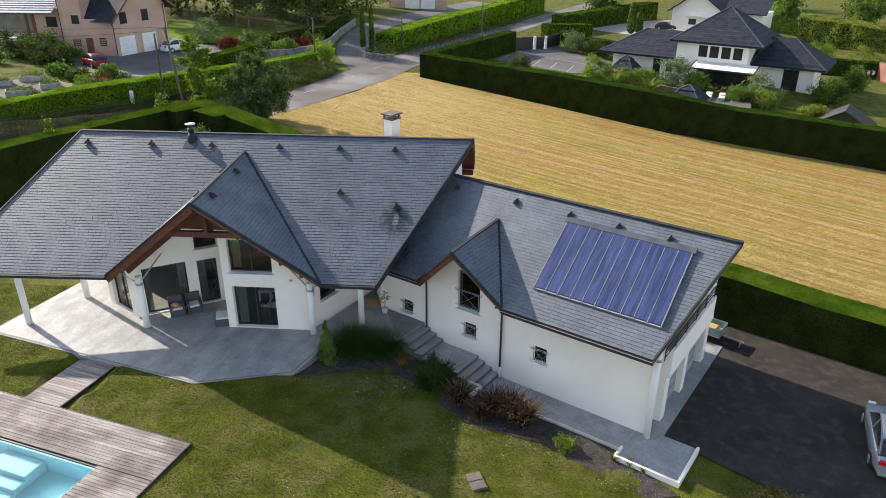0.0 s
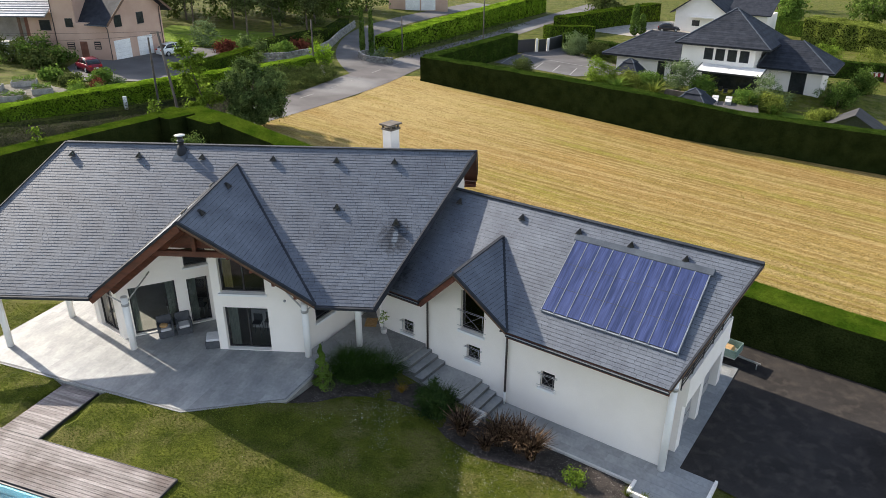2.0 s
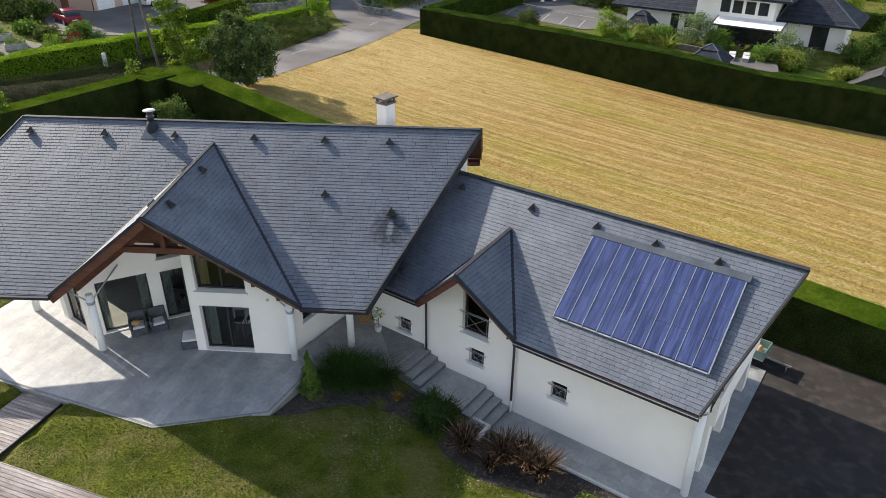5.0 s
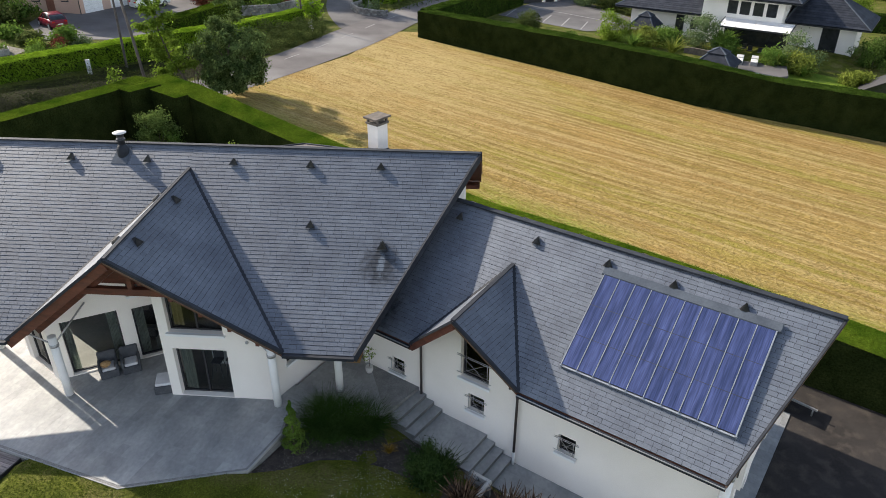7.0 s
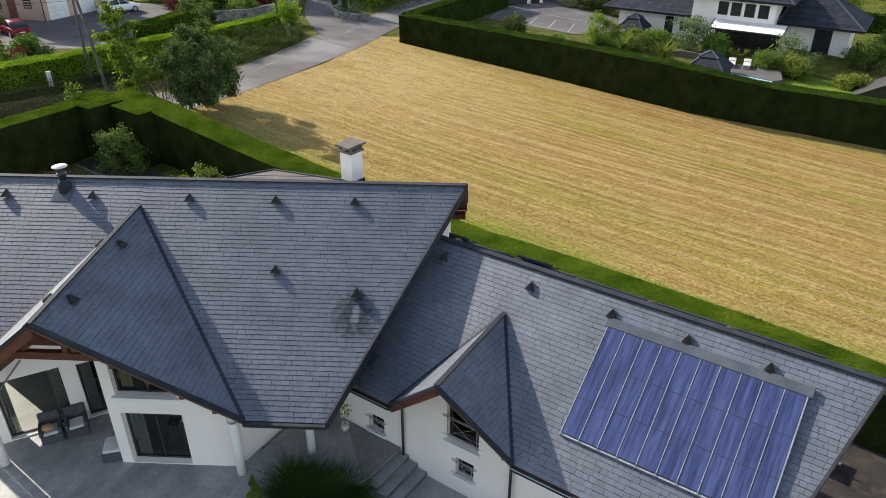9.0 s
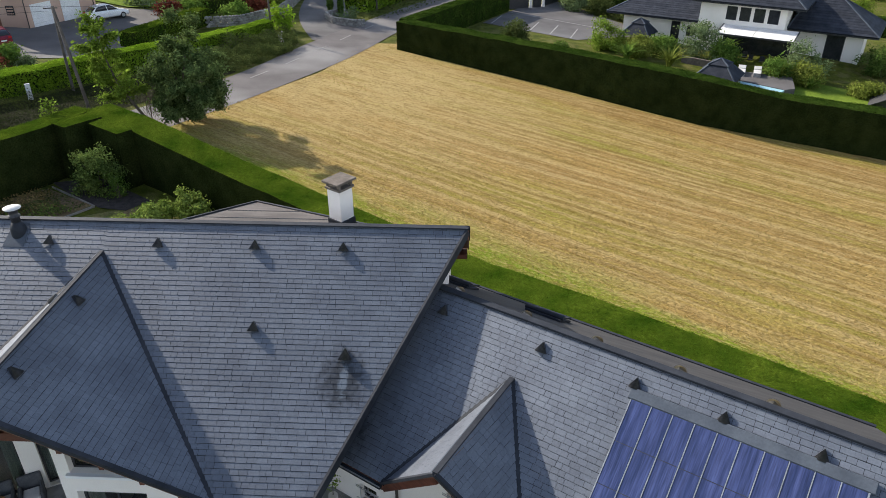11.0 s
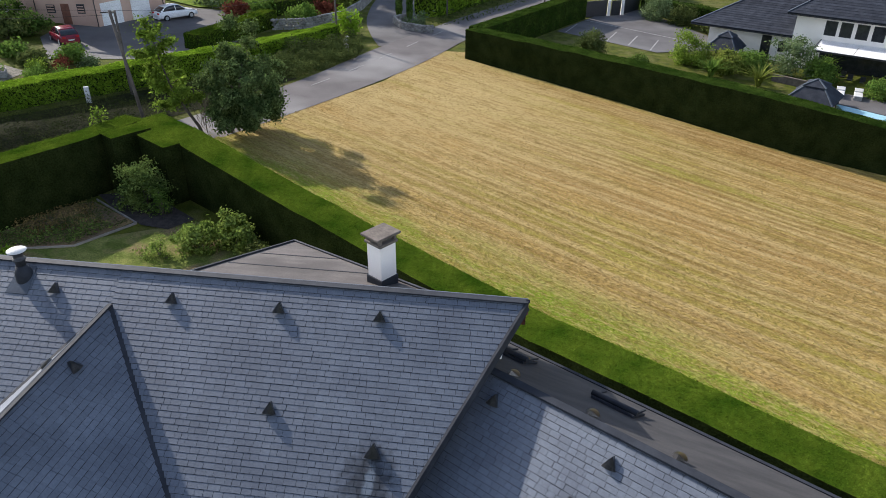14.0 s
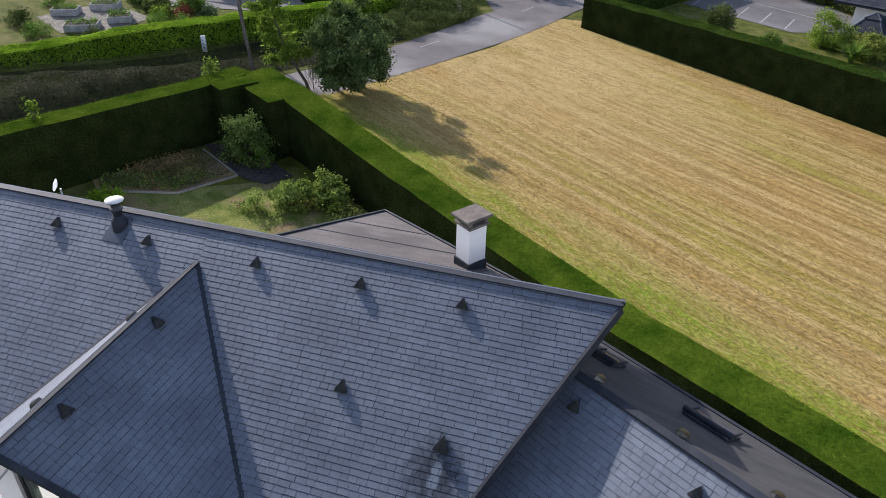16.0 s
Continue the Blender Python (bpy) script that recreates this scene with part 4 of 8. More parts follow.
def ribbon(name, centre, width, lift, material, label, category):
    """A road that follows the slope along a centre line; width may change from point to point."""
    pts = []
    for (x0, y0, w0), (x1, y1, w1) in zip([(x, y, w) for (x, y), w in zip(centre, width)], [(x, y, w) for (x, y), w in zip(centre[1:], width[1:])]):
        for k in range(6):
            t = k / 6
            pts.append((x0 + (x1 - x0) * t, y0 + (y1 - y0) * t, w0 + (w1 - w0) * t))
    pts.append((*centre[-1], width[-1]))
    soft = []
    for i in range(len(pts)):
        lo, hi = max(0, i - 3), min(len(pts), i + 4)
        soft.append(tuple(sum(p[j] for p in pts[lo:hi]) / (hi - lo) for j in range(3)))
    v, f = [], []
    for i, (x, y, w) in enumerate(soft):
        a, b = soft[max(0, i - 1)], soft[min(len(soft) - 1, i + 1)]
        d = Vector((b[0] - a[0], b[1] - a[1], 0)).normalized()
        q = Vector((-d.y, d.x, 0))
        for s in (-1, -0.33, 0.33, 1):
            p = Vector((x, y, 0)) + q * s * w / 2
            v.append((p.x, p.y, gz(p.x, p.y) + lift))
    for i in range(len(soft) - 1):
        for s in range(3):
            f.append((4 * i + s, 4 * i + s + 1, 4 * i + s + 5, 4 * i + s + 4))
    me = bpy.data.meshes.new(name)
    me.from_pydata(v, [], f)
    tagged(part_mesh(name, me, material), label, category, kind="structure")
    return soft


main_way = ribbon("road", [(-42, 12), (-37.5, 26), (-32, 41), (-26.5, 53.5), (-21.2, 64), (-17.0, 74), (-13.8, 84), (-10.6, 95), (-6, 108), (0, 122), (6.5, 139), (16, 165), (30, 200)],
                  [4.4, 4.4, 4.4, 4.4, 4.6, 5.0, 6.2, 5.2, 4.6, 4.4, 4.4, 4.4, 4.4], 0.05, M_ROAD, "worn grey asphalt lane", "road")
ribbon("side_road", [(-12.5, 86), (-16.0, 95), (-18.8, 104), (-19.6, 116), (-18.2, 128), (-14, 142), (-8, 158), (0, 180)],
       [6, 7, 5, 5, 5, 5, 5, 5], 0.045, M_PARK, "grey asphalt side road climbing the slope", "road")
rng = random.Random(5)
for i in range(14, 44, 3):
    (x0, y0, w0), (x1, y1, w1) = main_way[i], main_way[i + 1]
    d = Vector((x1 - x0, y1 - y0, 0)).normalized()
    q = Vector((-d.y, d.x, 0))
    p = Vector((x0, y0, 0)) + q * 0.9
    e = p + d * 2.5
    part_ob = part("road_marking", slab([(p - q * 0.045).to_tuple()[:2] + (gz(p.x, p.y) + 0.062,), (p + q * 0.045).to_tuple()[:2] + (gz(p.x, p.y) + 0.062,), (e + q * 0.045).to_tuple()[:2] + (gz(e.x, e.y) + 0.062,), (e - q * 0.045).to_tuple()[:2] + (gz(e.x, e.y) + 0.062,)], 0.008), M_PAINT)
    tagged(part_ob, "worn white dash painted on the lane", "road marking", "lane dashes")

drive = [Vector((8.3, 22.3, 0)), guv(-6.3, 33.4, 0), guv(30, 33.4, 0), Vector((36, 3, 0)), Vector((12.36, 19.1, 0)), Vector((8.67, 21.86, 0))]
sheet("driveway", [(p.x, p.y) for p in drive], 0.07, M_ASPHALT, "dark asphalt drive with paler patches", "driveway", 0.5)


def flat(poly2, z):
    return [(p[0], p[1], z) for p in poly2]


# terrace of stone tiles
terrace = part("terrace", slab(flat([(-10.43, 22.2), (-6.62, 23.25), (-5.95, 25.0), (-6.0, 26.6), (-6.5, 31), (-19.4, 31), (-21.2, 25.4)], -0.012), 0.5), M_JOINT)
tagged(terrace, "grey stone terrace with a pale edge", "terrace", kind="structure")
entry = part("entrance_floor", slab(flat([(-6.0, 25.75), (-2.6, 26.15), (-1.53, 27.74), (-3.6, 29.05), (-4.3, 31), (-6.2, 27.2)], -0.014), 0.5), M_JOINT)
tagged(entry, "grey stone floor before the house door", "pavement", kind="structure")
TE = Vector((10.77, -3.2, 0)).normalized()
TF = Vector((-TE.y, TE.x, 0))


def plan(poly, o):
    return [((Vector((x, y, 0)) - o).dot(TE), (Vector((x, y, 0)) - o).dot(TF)) for x, y in poly]


def plan_long(poly, o):
    return [(b, -a) for a, b in plan(poly, o)]


TO = Vector((-21.2, 25.4, 0))
pieces(terrace, "tile", TO + Vector((0, 0, -0.012)), TF, -TE, plan_long([(-10.43, 22.32), (-6.7, 23.33), (-6.05, 25.0), (-6.05, 26.6), (-6.5, 31), (-19.4, 31), (-21.05, 25.48)], TO), 1.0, 0.33, 0.0, 0.012, 0.012, M_TILE, gap=0.0035, pick=near_ridge, seed=11, rest="tiling")
pieces(entry, "tile", TO + Vector((0, 0, -0.014)), TE, TF, plan([(-6.0, 25.8), (-2.6, 26.2), (-1.6, 27.74), (-3.6, 29.05), (-4.3, 31), (-6.2, 27.2)], TO), 0.9, 0.45, 0.0, 0.012, 0.012, M_TILE, gap=0.004, pick=near_ridge, seed=12, rest="tiling")
for a, b in (((-21.2, 25.4), (-10.43, 22.2)), ((-10.43, 22.2), (-6.62, 23.25)), ((-6.62, 23.25), (-5.95, 25.0))):
    part("edge_stone", bar((*a, -0.06), (*b, -0.06), 0.03, 0.11), M_TILE, terrace)

# stair beside the garage wing
stair = thing("garden_stair", guv(-14, 22, -0.7), "grey stone garden stair in two flights with a landing", "stairs", kind="structure")
nose = [-15.8, -15.45, -15.1, -14.72, -12.78, -12.42, -12.07, -11.7]
ends = nose[1:] + [-11.2]
RG = Matrix.Rotation(-GA, 4, "Z")
for k, (a, b) in enumerate(zip(nose, ends)):
    z = -0.17 * (k + 1)
    if k < 7:
        st = part("landing" if k == 3 else "step", box((a, 21.17, z - 0.6), (b, 22.85, z - 0.03), RG), M_STEP, stair)
        part("tread", box((a - 0.035, 21.15, z - 0.029), (b, 22.85, z), RG, 0.006), M_TILE, st)
part("side_wall", box((-12.6, 21.0, -1.7), (-11.5, 21.14, -1.05), RG), M_STEP, stair)
walk_ob = part("walkway", box((-11.7, 21.5, -1.9), (-5.3, 22.85, -1.372), RG), M_JOINT)
tagged(walk_ob, "grey stone path along the garage wall", "path", kind="structure")
pieces(walk_ob, "tile", (0, 0, -1.372), GU, GV, [(-11.7, 21.5), (-5.3, 21.5), (-5.3, 22.85), (-11.7, 22.85)], 0.9, 0.45, 0, 0.012, 0.012, M_TILE, gap=0.006, pick=near_ridge, seed=13, rest="tiling")
part("kerb", box((-11.2, 21.4, -1.8), (-5.3, 21.5, -1.33), RG, 0.01), M_CONC, walk_ob)
apron = part("apron", box((-5.3, 20.95, -1.9), (-3.0, 23.2, -1.374), RG), M_JOINT)
tagged(apron, "grey stone slab by the garage corner", "pavement", kind="structure")
pieces(apron, "tile", (0, 0, -1.374), GU, GV, [(-5.3, 20.95), (-3.0, 20.95), (-3.0, 23.2), (-5.3, 23.2)], 0.9, 0.45, 0, 0.012, 0.012, M_TILE, gap=0.006, pick=near_ridge, seed=14, rest="tiling")
lw = thing("low_wall", guv(-4, 20.9, -1.4), "low white rendered wall at the slab's edge", "wall", kind="structure")
part("wall", box((-5.42, 20.84, -1.9), (-2.89, 20.95, -1.25), RG, 0.015), M_RENDER, lw)
part("wall", box((-3.0, 20.951, -1.9), (-2.89, 23.2, -1.25), RG, 0.015), M_RENDER, lw)
part("wall", box((-5.42, 20.951, -1.9), (-5.31, 21.55, -1.25), RG, 0.015), M_RENDER, lw)
strip_ob = part("garage_strip", box((-5.4, 23.2, -1.9), (-4.3, 31.2, -1.376), RG), M_JOINT)
tagged(strip_ob, "grey stone strip before the garage doors", "pavement", kind="structure")
pieces(strip_ob, "tile", (0, 0, -1.376), GU, GV, [(-5.4, 23.2), (-4.3, 23.2), (-4.3, 31.2), (-5.4, 31.2)], 0.9, 0.45, 0, 0.012, 0.012, M_TILE, gap=0.006, pick=near_ridge, seed=15, rest="tiling")

# pool deck
deck = thing("pool_deck", dk(-4, -1.5, -0.2), "weathered grey timber deck round a pool", "deck", kind="structure")
DZ = -0.17
W_P = 0.145
bm = bmesh.new()
for a0, a1, b0, b1 in ((-12.5, 0, -2.15, 0), (-2.35, 0, -9, -2.15), (-7.95, -6.1, 0, 3.2)):
    add_box(bm, (a0 + 0.03, b0 + 0.03, DZ - 0.3), (a1 - 0.03, b1 - 0.03, DZ - 0.06), Matrix.Translation(DECK0) @ Matrix.Rotation(-DK, 4, "Z"))
part("joists", bm, M_FRAME, deck)
k = 0
rng = random.Random(9)
plank_cache = {}


def plank(a0, a1, b, w=W_P):
    L = round(a1 - a0, 2)
    if (L, w) not in plank_cache:
        bm = box((0, 0, -0.028), (L, w - 0.012, 0), None, 0.003)
        me = bpy.data.meshes.new("plank")
        bm.to_mesh(me)
        bm.free()
        me.materials.append(M_DECK)
        plank_cache[(L, w)] = me
    ob = new("plank", plank_cache[(L, w)])
    ob.parent = deck
    ob.matrix_parent_inverse = Matrix.Translation(-WORLD_AT[deck.name])
    ob.matrix_basis = Matrix.Translation(dk(a0, b, DZ + rng.uniform(-0.003, 0.003))) @ Matrix.Rotation(-DK, 4, "Z")


for i in range(14):
    b = -0.15 - i * W_P
    cut = -4 - (i % 3) * 1.5
    plank(cut, 0, b)
    plank(cut - 4.0, cut - 0.006, b)
    plank(-12.5, cut - 4.006, b)
for i in range(45):
    plank(-2.3, 0, -2.2 - i * W_P)
for i in range(24):
    plank(-7.9, -6.15, 0.02 + i * W_P)
part("edge_board", box((-12.5, 0.0, DZ - 0.2), (0.03, 0.028, DZ - 0.004), Matrix.Translation(DECK0) @ Matrix.Rotation(-DK, 4, "Z")), M_FRAME, deck)
part("edge_board", box((0.002, -9, DZ - 0.2), (0.03, 0, DZ - 0.004), Matrix.Translation(DECK0) @ Matrix.Rotation(-DK, 4, "Z")), M_FRAME, deck)
part("edge_board", box((-6.14, 0.03, DZ - 0.2), (-6.11, 3.1, DZ - 0.004), Matrix.Translation(DECK0) @ Matrix.Rotation(-DK, 4, "Z")), M_FRAME, deck)
pool = thing("swimming_pool", dk(-6, -5, -1), "pale blue swimming pool with white steps", "pool", kind="structure")
RD = Matrix.Translation(DECK0) @ Matrix.Rotation(-DK, 4, "Z")
bm = bmesh.new()
add_box(bm, (-10.6, -7, -1.7), (-2.3, -2.1, -1.6), RD)
add_box(bm, (-10.6, -2.2, -1.6), (-2.3, -2.08, DZ - 0.1), RD)
add_box(bm, (-2.4, -7, -1.6), (-2.26, -2.2, DZ - 0.1), RD)
add_box(bm, (-10.6, -7, -1.6), (-10.5, -2.2, DZ - 0.03), RD)
part("basin", bm, M_POOLWALL, pool)
M_POOLSTEP = mat("pool_step", (0.24, 0.4, 0.46), (0.3, 0.46, 0.52), 1, rough=0.4, bump=0)
for i in range(3):
    part("step", box((-6.4, -2.6 - 0.5 * (i + 1), -1.55), (-4.6, -2.21, -0.75 - 0.3 * i), RD, 0.03), M_POOLSTEP, pool)
m = bpy.data.materials.new("pool_water")
m.use_nodes = True
nt = m.node_tree
bs = nt.nodes["Principled BSDF"]
bs.inputs["Base Color"].default_value = (0.45, 0.78, 0.88, 1)
bs.inputs["Roughness"].default_value, bs.inputs["IOR"].default_value, bs.inputs["Transmission Weight"].default_value = 0.03, 1.33, 1.0
M_WATER = m
bm = bmesh.new()
bm.faces.new([bm.verts.new(dk(a, b, DZ - 0.09)) for a, b in ((-10.5, -7), (-2.3, -7), (-2.3, -2.12), (-10.5, -2.12))])
w = part("water", bm, M_WATER, pool)
w.visible_shadow = False

# planting bed
BED_FRONT = [(-6.6, 23.25), (-5.6, 23.8), (-4.6, 24.35), (-3.6, 24.5), (-2.4, 24.4), (-1.3, 23.95), (-0.3, 22.6), (1.0, 21.6), (2.35, 21.4), (3.7, 21.15), (5.1, 20.0), (7.2, 18.6)]
BED_BACK = [(-6.4, 23.7), (-5.95, 25.0), (-5.0, 25.9), (-4.0, 26.0), (-2.9, 26.1), (-1.6, 25.8), (-0.2, 25.1), (0.9, 24.4), (2.2, 23.7), (3.6, 22.85), (6.0, 21.55), (8.4, 18.9)]
soup = Soup()
for i, (a, b) in enumerate(zip(BED_FRONT, BED_BACK)):
    for k in range(7):
        x, y = a[0] + (b[0] - a[0]) * k / 6, a[1] + (b[1] - a[1]) * k / 6
        soup.v.append(Vector((x, y, gz(x, y) + 0.022)))
        if i and k:
            n = 7 * i + k
            soup.f.append((n - 8, n - 7, n, n - 1))
bed = tagged(part_mesh("planting_bed", soup.mesh("planting_bed"), M_SOIL), "dark soil bed with gravel along the stair", "flower bed", kind="structure")


# ---- plants ----
def hedge(name, path, width, material, label, leaf=0.05, density=320, seed=1, sides=(1, 1), side_fill=0.25, side_turn=0.09, rough=0.06):
    """A clipped hedge along path points (x, y, top). A twiggy core, coloured dark for the shaded flanks, carries a skin
    of small leaves.
    """
    rng = np.random.default_rng(seed)
    pts = []
    for (x0, y0, z0), (x1, y1, z1) in zip(path, path[1:]):
        L = math.hypot(x1 - x0, y1 - y0)
        k = max(1, int(L / 0.8))
        for i in range(k):
            t = i / k
            pts.append((x0 + (x1 - x0) * t, y0 + (y1 - y0) * t, z0 + (z1 - z0) * t))
    pts.append(path[-1])
    P = [Vector((x, y, 0)) for x, y, _ in pts]
    Q = []
    for i in range(len(P)):
        d = (P[min(i + 1, len(P) - 1)] - P[max(i - 1, 0)]).normalized()
        Q.append(Vector((-d.y, d.x, 0)))
    prof = [(-1, 0.0), (-1, 0.35), (-1, 0.7), (-0.97, 1), (0, 1), (0.97, 1), (1, 0.7), (1, 0.35), (1, 0.0)]
    bm = bmesh.new()
    rows = []
    for i, p in enumerate(P):
        g = gz(p.x, p.y)
        row = []
        for s, h in prof:
            j = Vector((noise.noise((p.x * 0.7, p.y * 0.7, s * 3 + h)), noise.noise((p.x * 0.7, p.y * 0.7, 7 + s + h * 2)), 0.6 * noise.noise((p.x * 0.5, p.y * 0.5, 3 + s)))) * rough
            c = p + Q[i] * s * (width / 2 - 0.06)
            row.append(bm.verts.new(Vector((c.x, c.y, g - 0.1 + (pts[i][2] - 0.05 - g + 0.1) * h)) + j))
        rows.append(row)
    for a, b in zip(rows, rows[1:]):
        for k in range(len(prof) - 1):
            bm.faces.new((a[k], a[k + 1], b[k + 1], b[k]))
    bm.faces.new(rows[0])
    bm.faces.new(rows[-1][::-1])
    bmesh.ops.recalc_face_normals(bm, faces=bm.faces)
    lp, ln_ = [], []
    bm.verts.ensure_lookup_table()
    for f in bm.faces:
        if len(f.verts) != 4:
            vs = [v.co for v in f.verts]
            c = f.calc_center_median()
            tris = [(c, vs[i], vs[(i + 1) % len(vs)]) for i in range(len(vs))]
        else:
            vs = [v.co for v in f.verts]
            tris = [(vs[0], vs[1], vs[2]), (vs[0], vs[2], vs[3])]
        n = f.normal
        for a, b, c in tris:
            ar = (b - a).cross(c - a).length / 2
            k = rng.poisson(ar * density * (1.15 if n.z > 0.5 else side_fill))
            if not k:
                continue
            r1, r2 = np.sqrt(rng.random(k)), rng.random(k)
            A, B, C = np.array(a), np.array(b), np.array(c)
            q = A * (1 - r1)[:, None] + B * (r1 * (1 - r2))[:, None] + C * (r1 * r2)[:, None]
            lp.append(q + np.array(n) * rng.uniform(-0.01, 0.06, k)[:, None] + rng.normal(0, 0.02, (k, 3)))
            ln_.append(np.tile(np.array(n), (k, 1)))
    # top faces take the leaf colour, flanks keep the shade-dark one
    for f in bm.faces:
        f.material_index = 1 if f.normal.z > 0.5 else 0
    ob = part(name, bm, M_SHADED_CORE)
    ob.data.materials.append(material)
    lp, ln_ = np.vstack(lp), np.vstack(ln_)
    up = ln_[:, 2] > 0.5
    leaf_cloud("top_foliage", lp[up], ln_[up], leaf, material, ob, seed, 0.25)
    # small side leaves share the core's shade-dark colour
    leaf_cloud("side_skin" if side_turn < 0.3 else "side_foliage", lp[~up], ln_[~up], leaf, M_SHADED_CORE if side_turn < 0.3 and leaf < 0.06 else material, ob, seed + 50, side_turn)
    return tagged(ob, label, "hedge")


def pt(u, v, z):
    p = guv(u, v, 0)
    return (p.x, p.y, z)


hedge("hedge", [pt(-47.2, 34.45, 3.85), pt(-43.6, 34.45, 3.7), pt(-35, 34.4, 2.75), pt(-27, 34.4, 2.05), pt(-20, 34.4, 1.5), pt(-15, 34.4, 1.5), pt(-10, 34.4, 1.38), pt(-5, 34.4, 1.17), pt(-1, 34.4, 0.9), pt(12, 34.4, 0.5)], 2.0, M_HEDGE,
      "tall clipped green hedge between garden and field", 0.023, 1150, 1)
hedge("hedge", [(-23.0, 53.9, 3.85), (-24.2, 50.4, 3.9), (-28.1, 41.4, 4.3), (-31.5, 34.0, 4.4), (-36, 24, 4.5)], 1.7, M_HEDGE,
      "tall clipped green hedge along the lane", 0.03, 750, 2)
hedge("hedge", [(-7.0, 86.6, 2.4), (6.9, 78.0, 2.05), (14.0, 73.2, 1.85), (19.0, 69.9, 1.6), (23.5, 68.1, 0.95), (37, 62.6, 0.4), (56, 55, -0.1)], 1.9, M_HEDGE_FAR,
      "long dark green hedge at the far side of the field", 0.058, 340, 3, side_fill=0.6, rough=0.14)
hedge("hedge", [(-6.6, 87.4, 2.3), (-1.0, 100, 2.0), (3.8, 110.5, 1.8)], 1.9, M_HEDGE_FAR, "dark green hedge beside the lane", 0.08, 200, 4, side_fill=0.6)
hedge("hedge", [(-14.2, 103.0, 2.2), (-8, 119, 2.4), (0, 140, 2.2), (11, 168, 2.0)], 3.0, M_LAUREL, "broad bright green hedge between two roads", 0.16, 60, 5, side_fill=1.0, side_turn=0.5, rough=0.25)
hedge("hedge", [(-48, 49.0, 2.8), (-41.2, 56.0, 2.65), (-36.6, 61.2, 3.0), (-32.0, 66.4, 3.0), (-28.6, 71.6, 2.85), (-26.3, 76.5, 2.55)], 1.9, M_LAUREL, "bright laurel hedge above the roadside bank", 0.085, 270, 6, side_fill=1.0, side_turn=0.5, rough=0.3)
hedge("hedge", [(-25.6, 78.5, 2.3), (-23.4, 83.0, 2.1), (-20.9, 88.0, 1.95)], 1.6, M_LAUREL, "bright green hedge at the road corner", 0.085, 260, 7, side_fill=1.0, side_turn=0.5, rough=0.25)


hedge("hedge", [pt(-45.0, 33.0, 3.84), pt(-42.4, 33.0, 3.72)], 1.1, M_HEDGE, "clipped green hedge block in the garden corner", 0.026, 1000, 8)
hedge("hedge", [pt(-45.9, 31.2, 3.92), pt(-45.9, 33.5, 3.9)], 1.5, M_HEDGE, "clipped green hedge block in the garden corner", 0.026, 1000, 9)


def crown_points(rng, centre, radii, clumps, per, spread):
    c = rng.normal(0, 1, (clumps, 3))
    c /= np.linalg.norm(c, axis=1)[:, None]
    c *= (rng.uniform(0.35, 1.0, clumps) ** 0.6)[:, None]
    c = c * np.array(radii) * (1 + 0.18 * rng.normal(0, 1, (clumps, 1))) + np.array(centre)
    p = np.repeat(c, per, axis=0) + rng.normal(0, spread, (clumps * per, 3)) * np.array([1, 1, 0.8])
    n = p - np.array(centre) + np.array([0, 0, 0.6 * radii[2]])
    return c, p, n / (np.linalg.norm(n, axis=1)[:, None] + 1e-6)


def limb(bm, pts, r0, r1, n=7):
    rings = []
    k = len(pts) - 1
    for i, p in enumerate(pts):
        # darker than the treads: the risers' shade is put into this colour
        r = r0 + (r1 - r0) * i / k
        d = Vector(pts[min(i + 1, k)]) - Vector(pts[max(i - 1, 0)])
        q = d.to_track_quat("Z", "Y")
        rings.append([bm.verts.new(Vector(p) + q @ Vector((r * math.cos(a * 2 * math.pi / n), r * math.sin(a * 2 * math.pi / n), 0))) for a in range(n)])
    for a, b in zip(rings, rings[1:]):
        for i in range(n):
            f = bm.faces.new((a[i], a[(i + 1) % n], b[(i + 1) % n], b[i]))
            f.smooth = True
    bm.faces.new(rings[-1])


def tree(name, base, top, centre, radii, material, label, category="tree", seed=1, clumps=70, per=90, leaf=0.14, spread=0.4, trunk=0.16, group=""):
    rng = np.random.default_rng(seed)
    b = Vector((base[0], base[1], gz(*base)))
    c, p, n = crown_points(rng, centre, radii, clumps, per, spread)
    k = p[:, 2] > b.z + 0.05
    p, n = p[k], n[k]
    bm = bmesh.new()
    ctr = Vector(centre)
    mid = b.lerp(ctr, 0.55) + Vector((rng.normal(0, 0.1), rng.normal(0, 0.1), 0))
    limb(bm, [b - Vector((0, 0, 0.2)), b.lerp(mid, 0.5), mid, ctr + Vector((0, 0, radii[2] * 0.5))], trunk, trunk * 0.25)
    for i in range(min(9, clumps)):
        t = Vector(c[i])
        s = mid.lerp(ctr, 0.2 + 0.08 * i)
        limb(bm, [s, s.lerp(t, 0.5) + Vector((0, 0, 0.1)), t], trunk * 0.4, trunk * 0.1, 5)
    ob = thing(name, b, label, category, group)
    part("trunk", bm, M_BARK, ob)
    leaf_cloud("crown", p, n, leaf, material, ob, seed, 0.8)
    return ob


tree("tree", (-20.6, 60.9), 7.4, (-19.15, 61, 3.55), (2.45, 2.35, 3.2), M_DARKTREE, "dense dark green roadside tree", seed=21, clumps=80, per=560, leaf=0.095, spread=0.27)


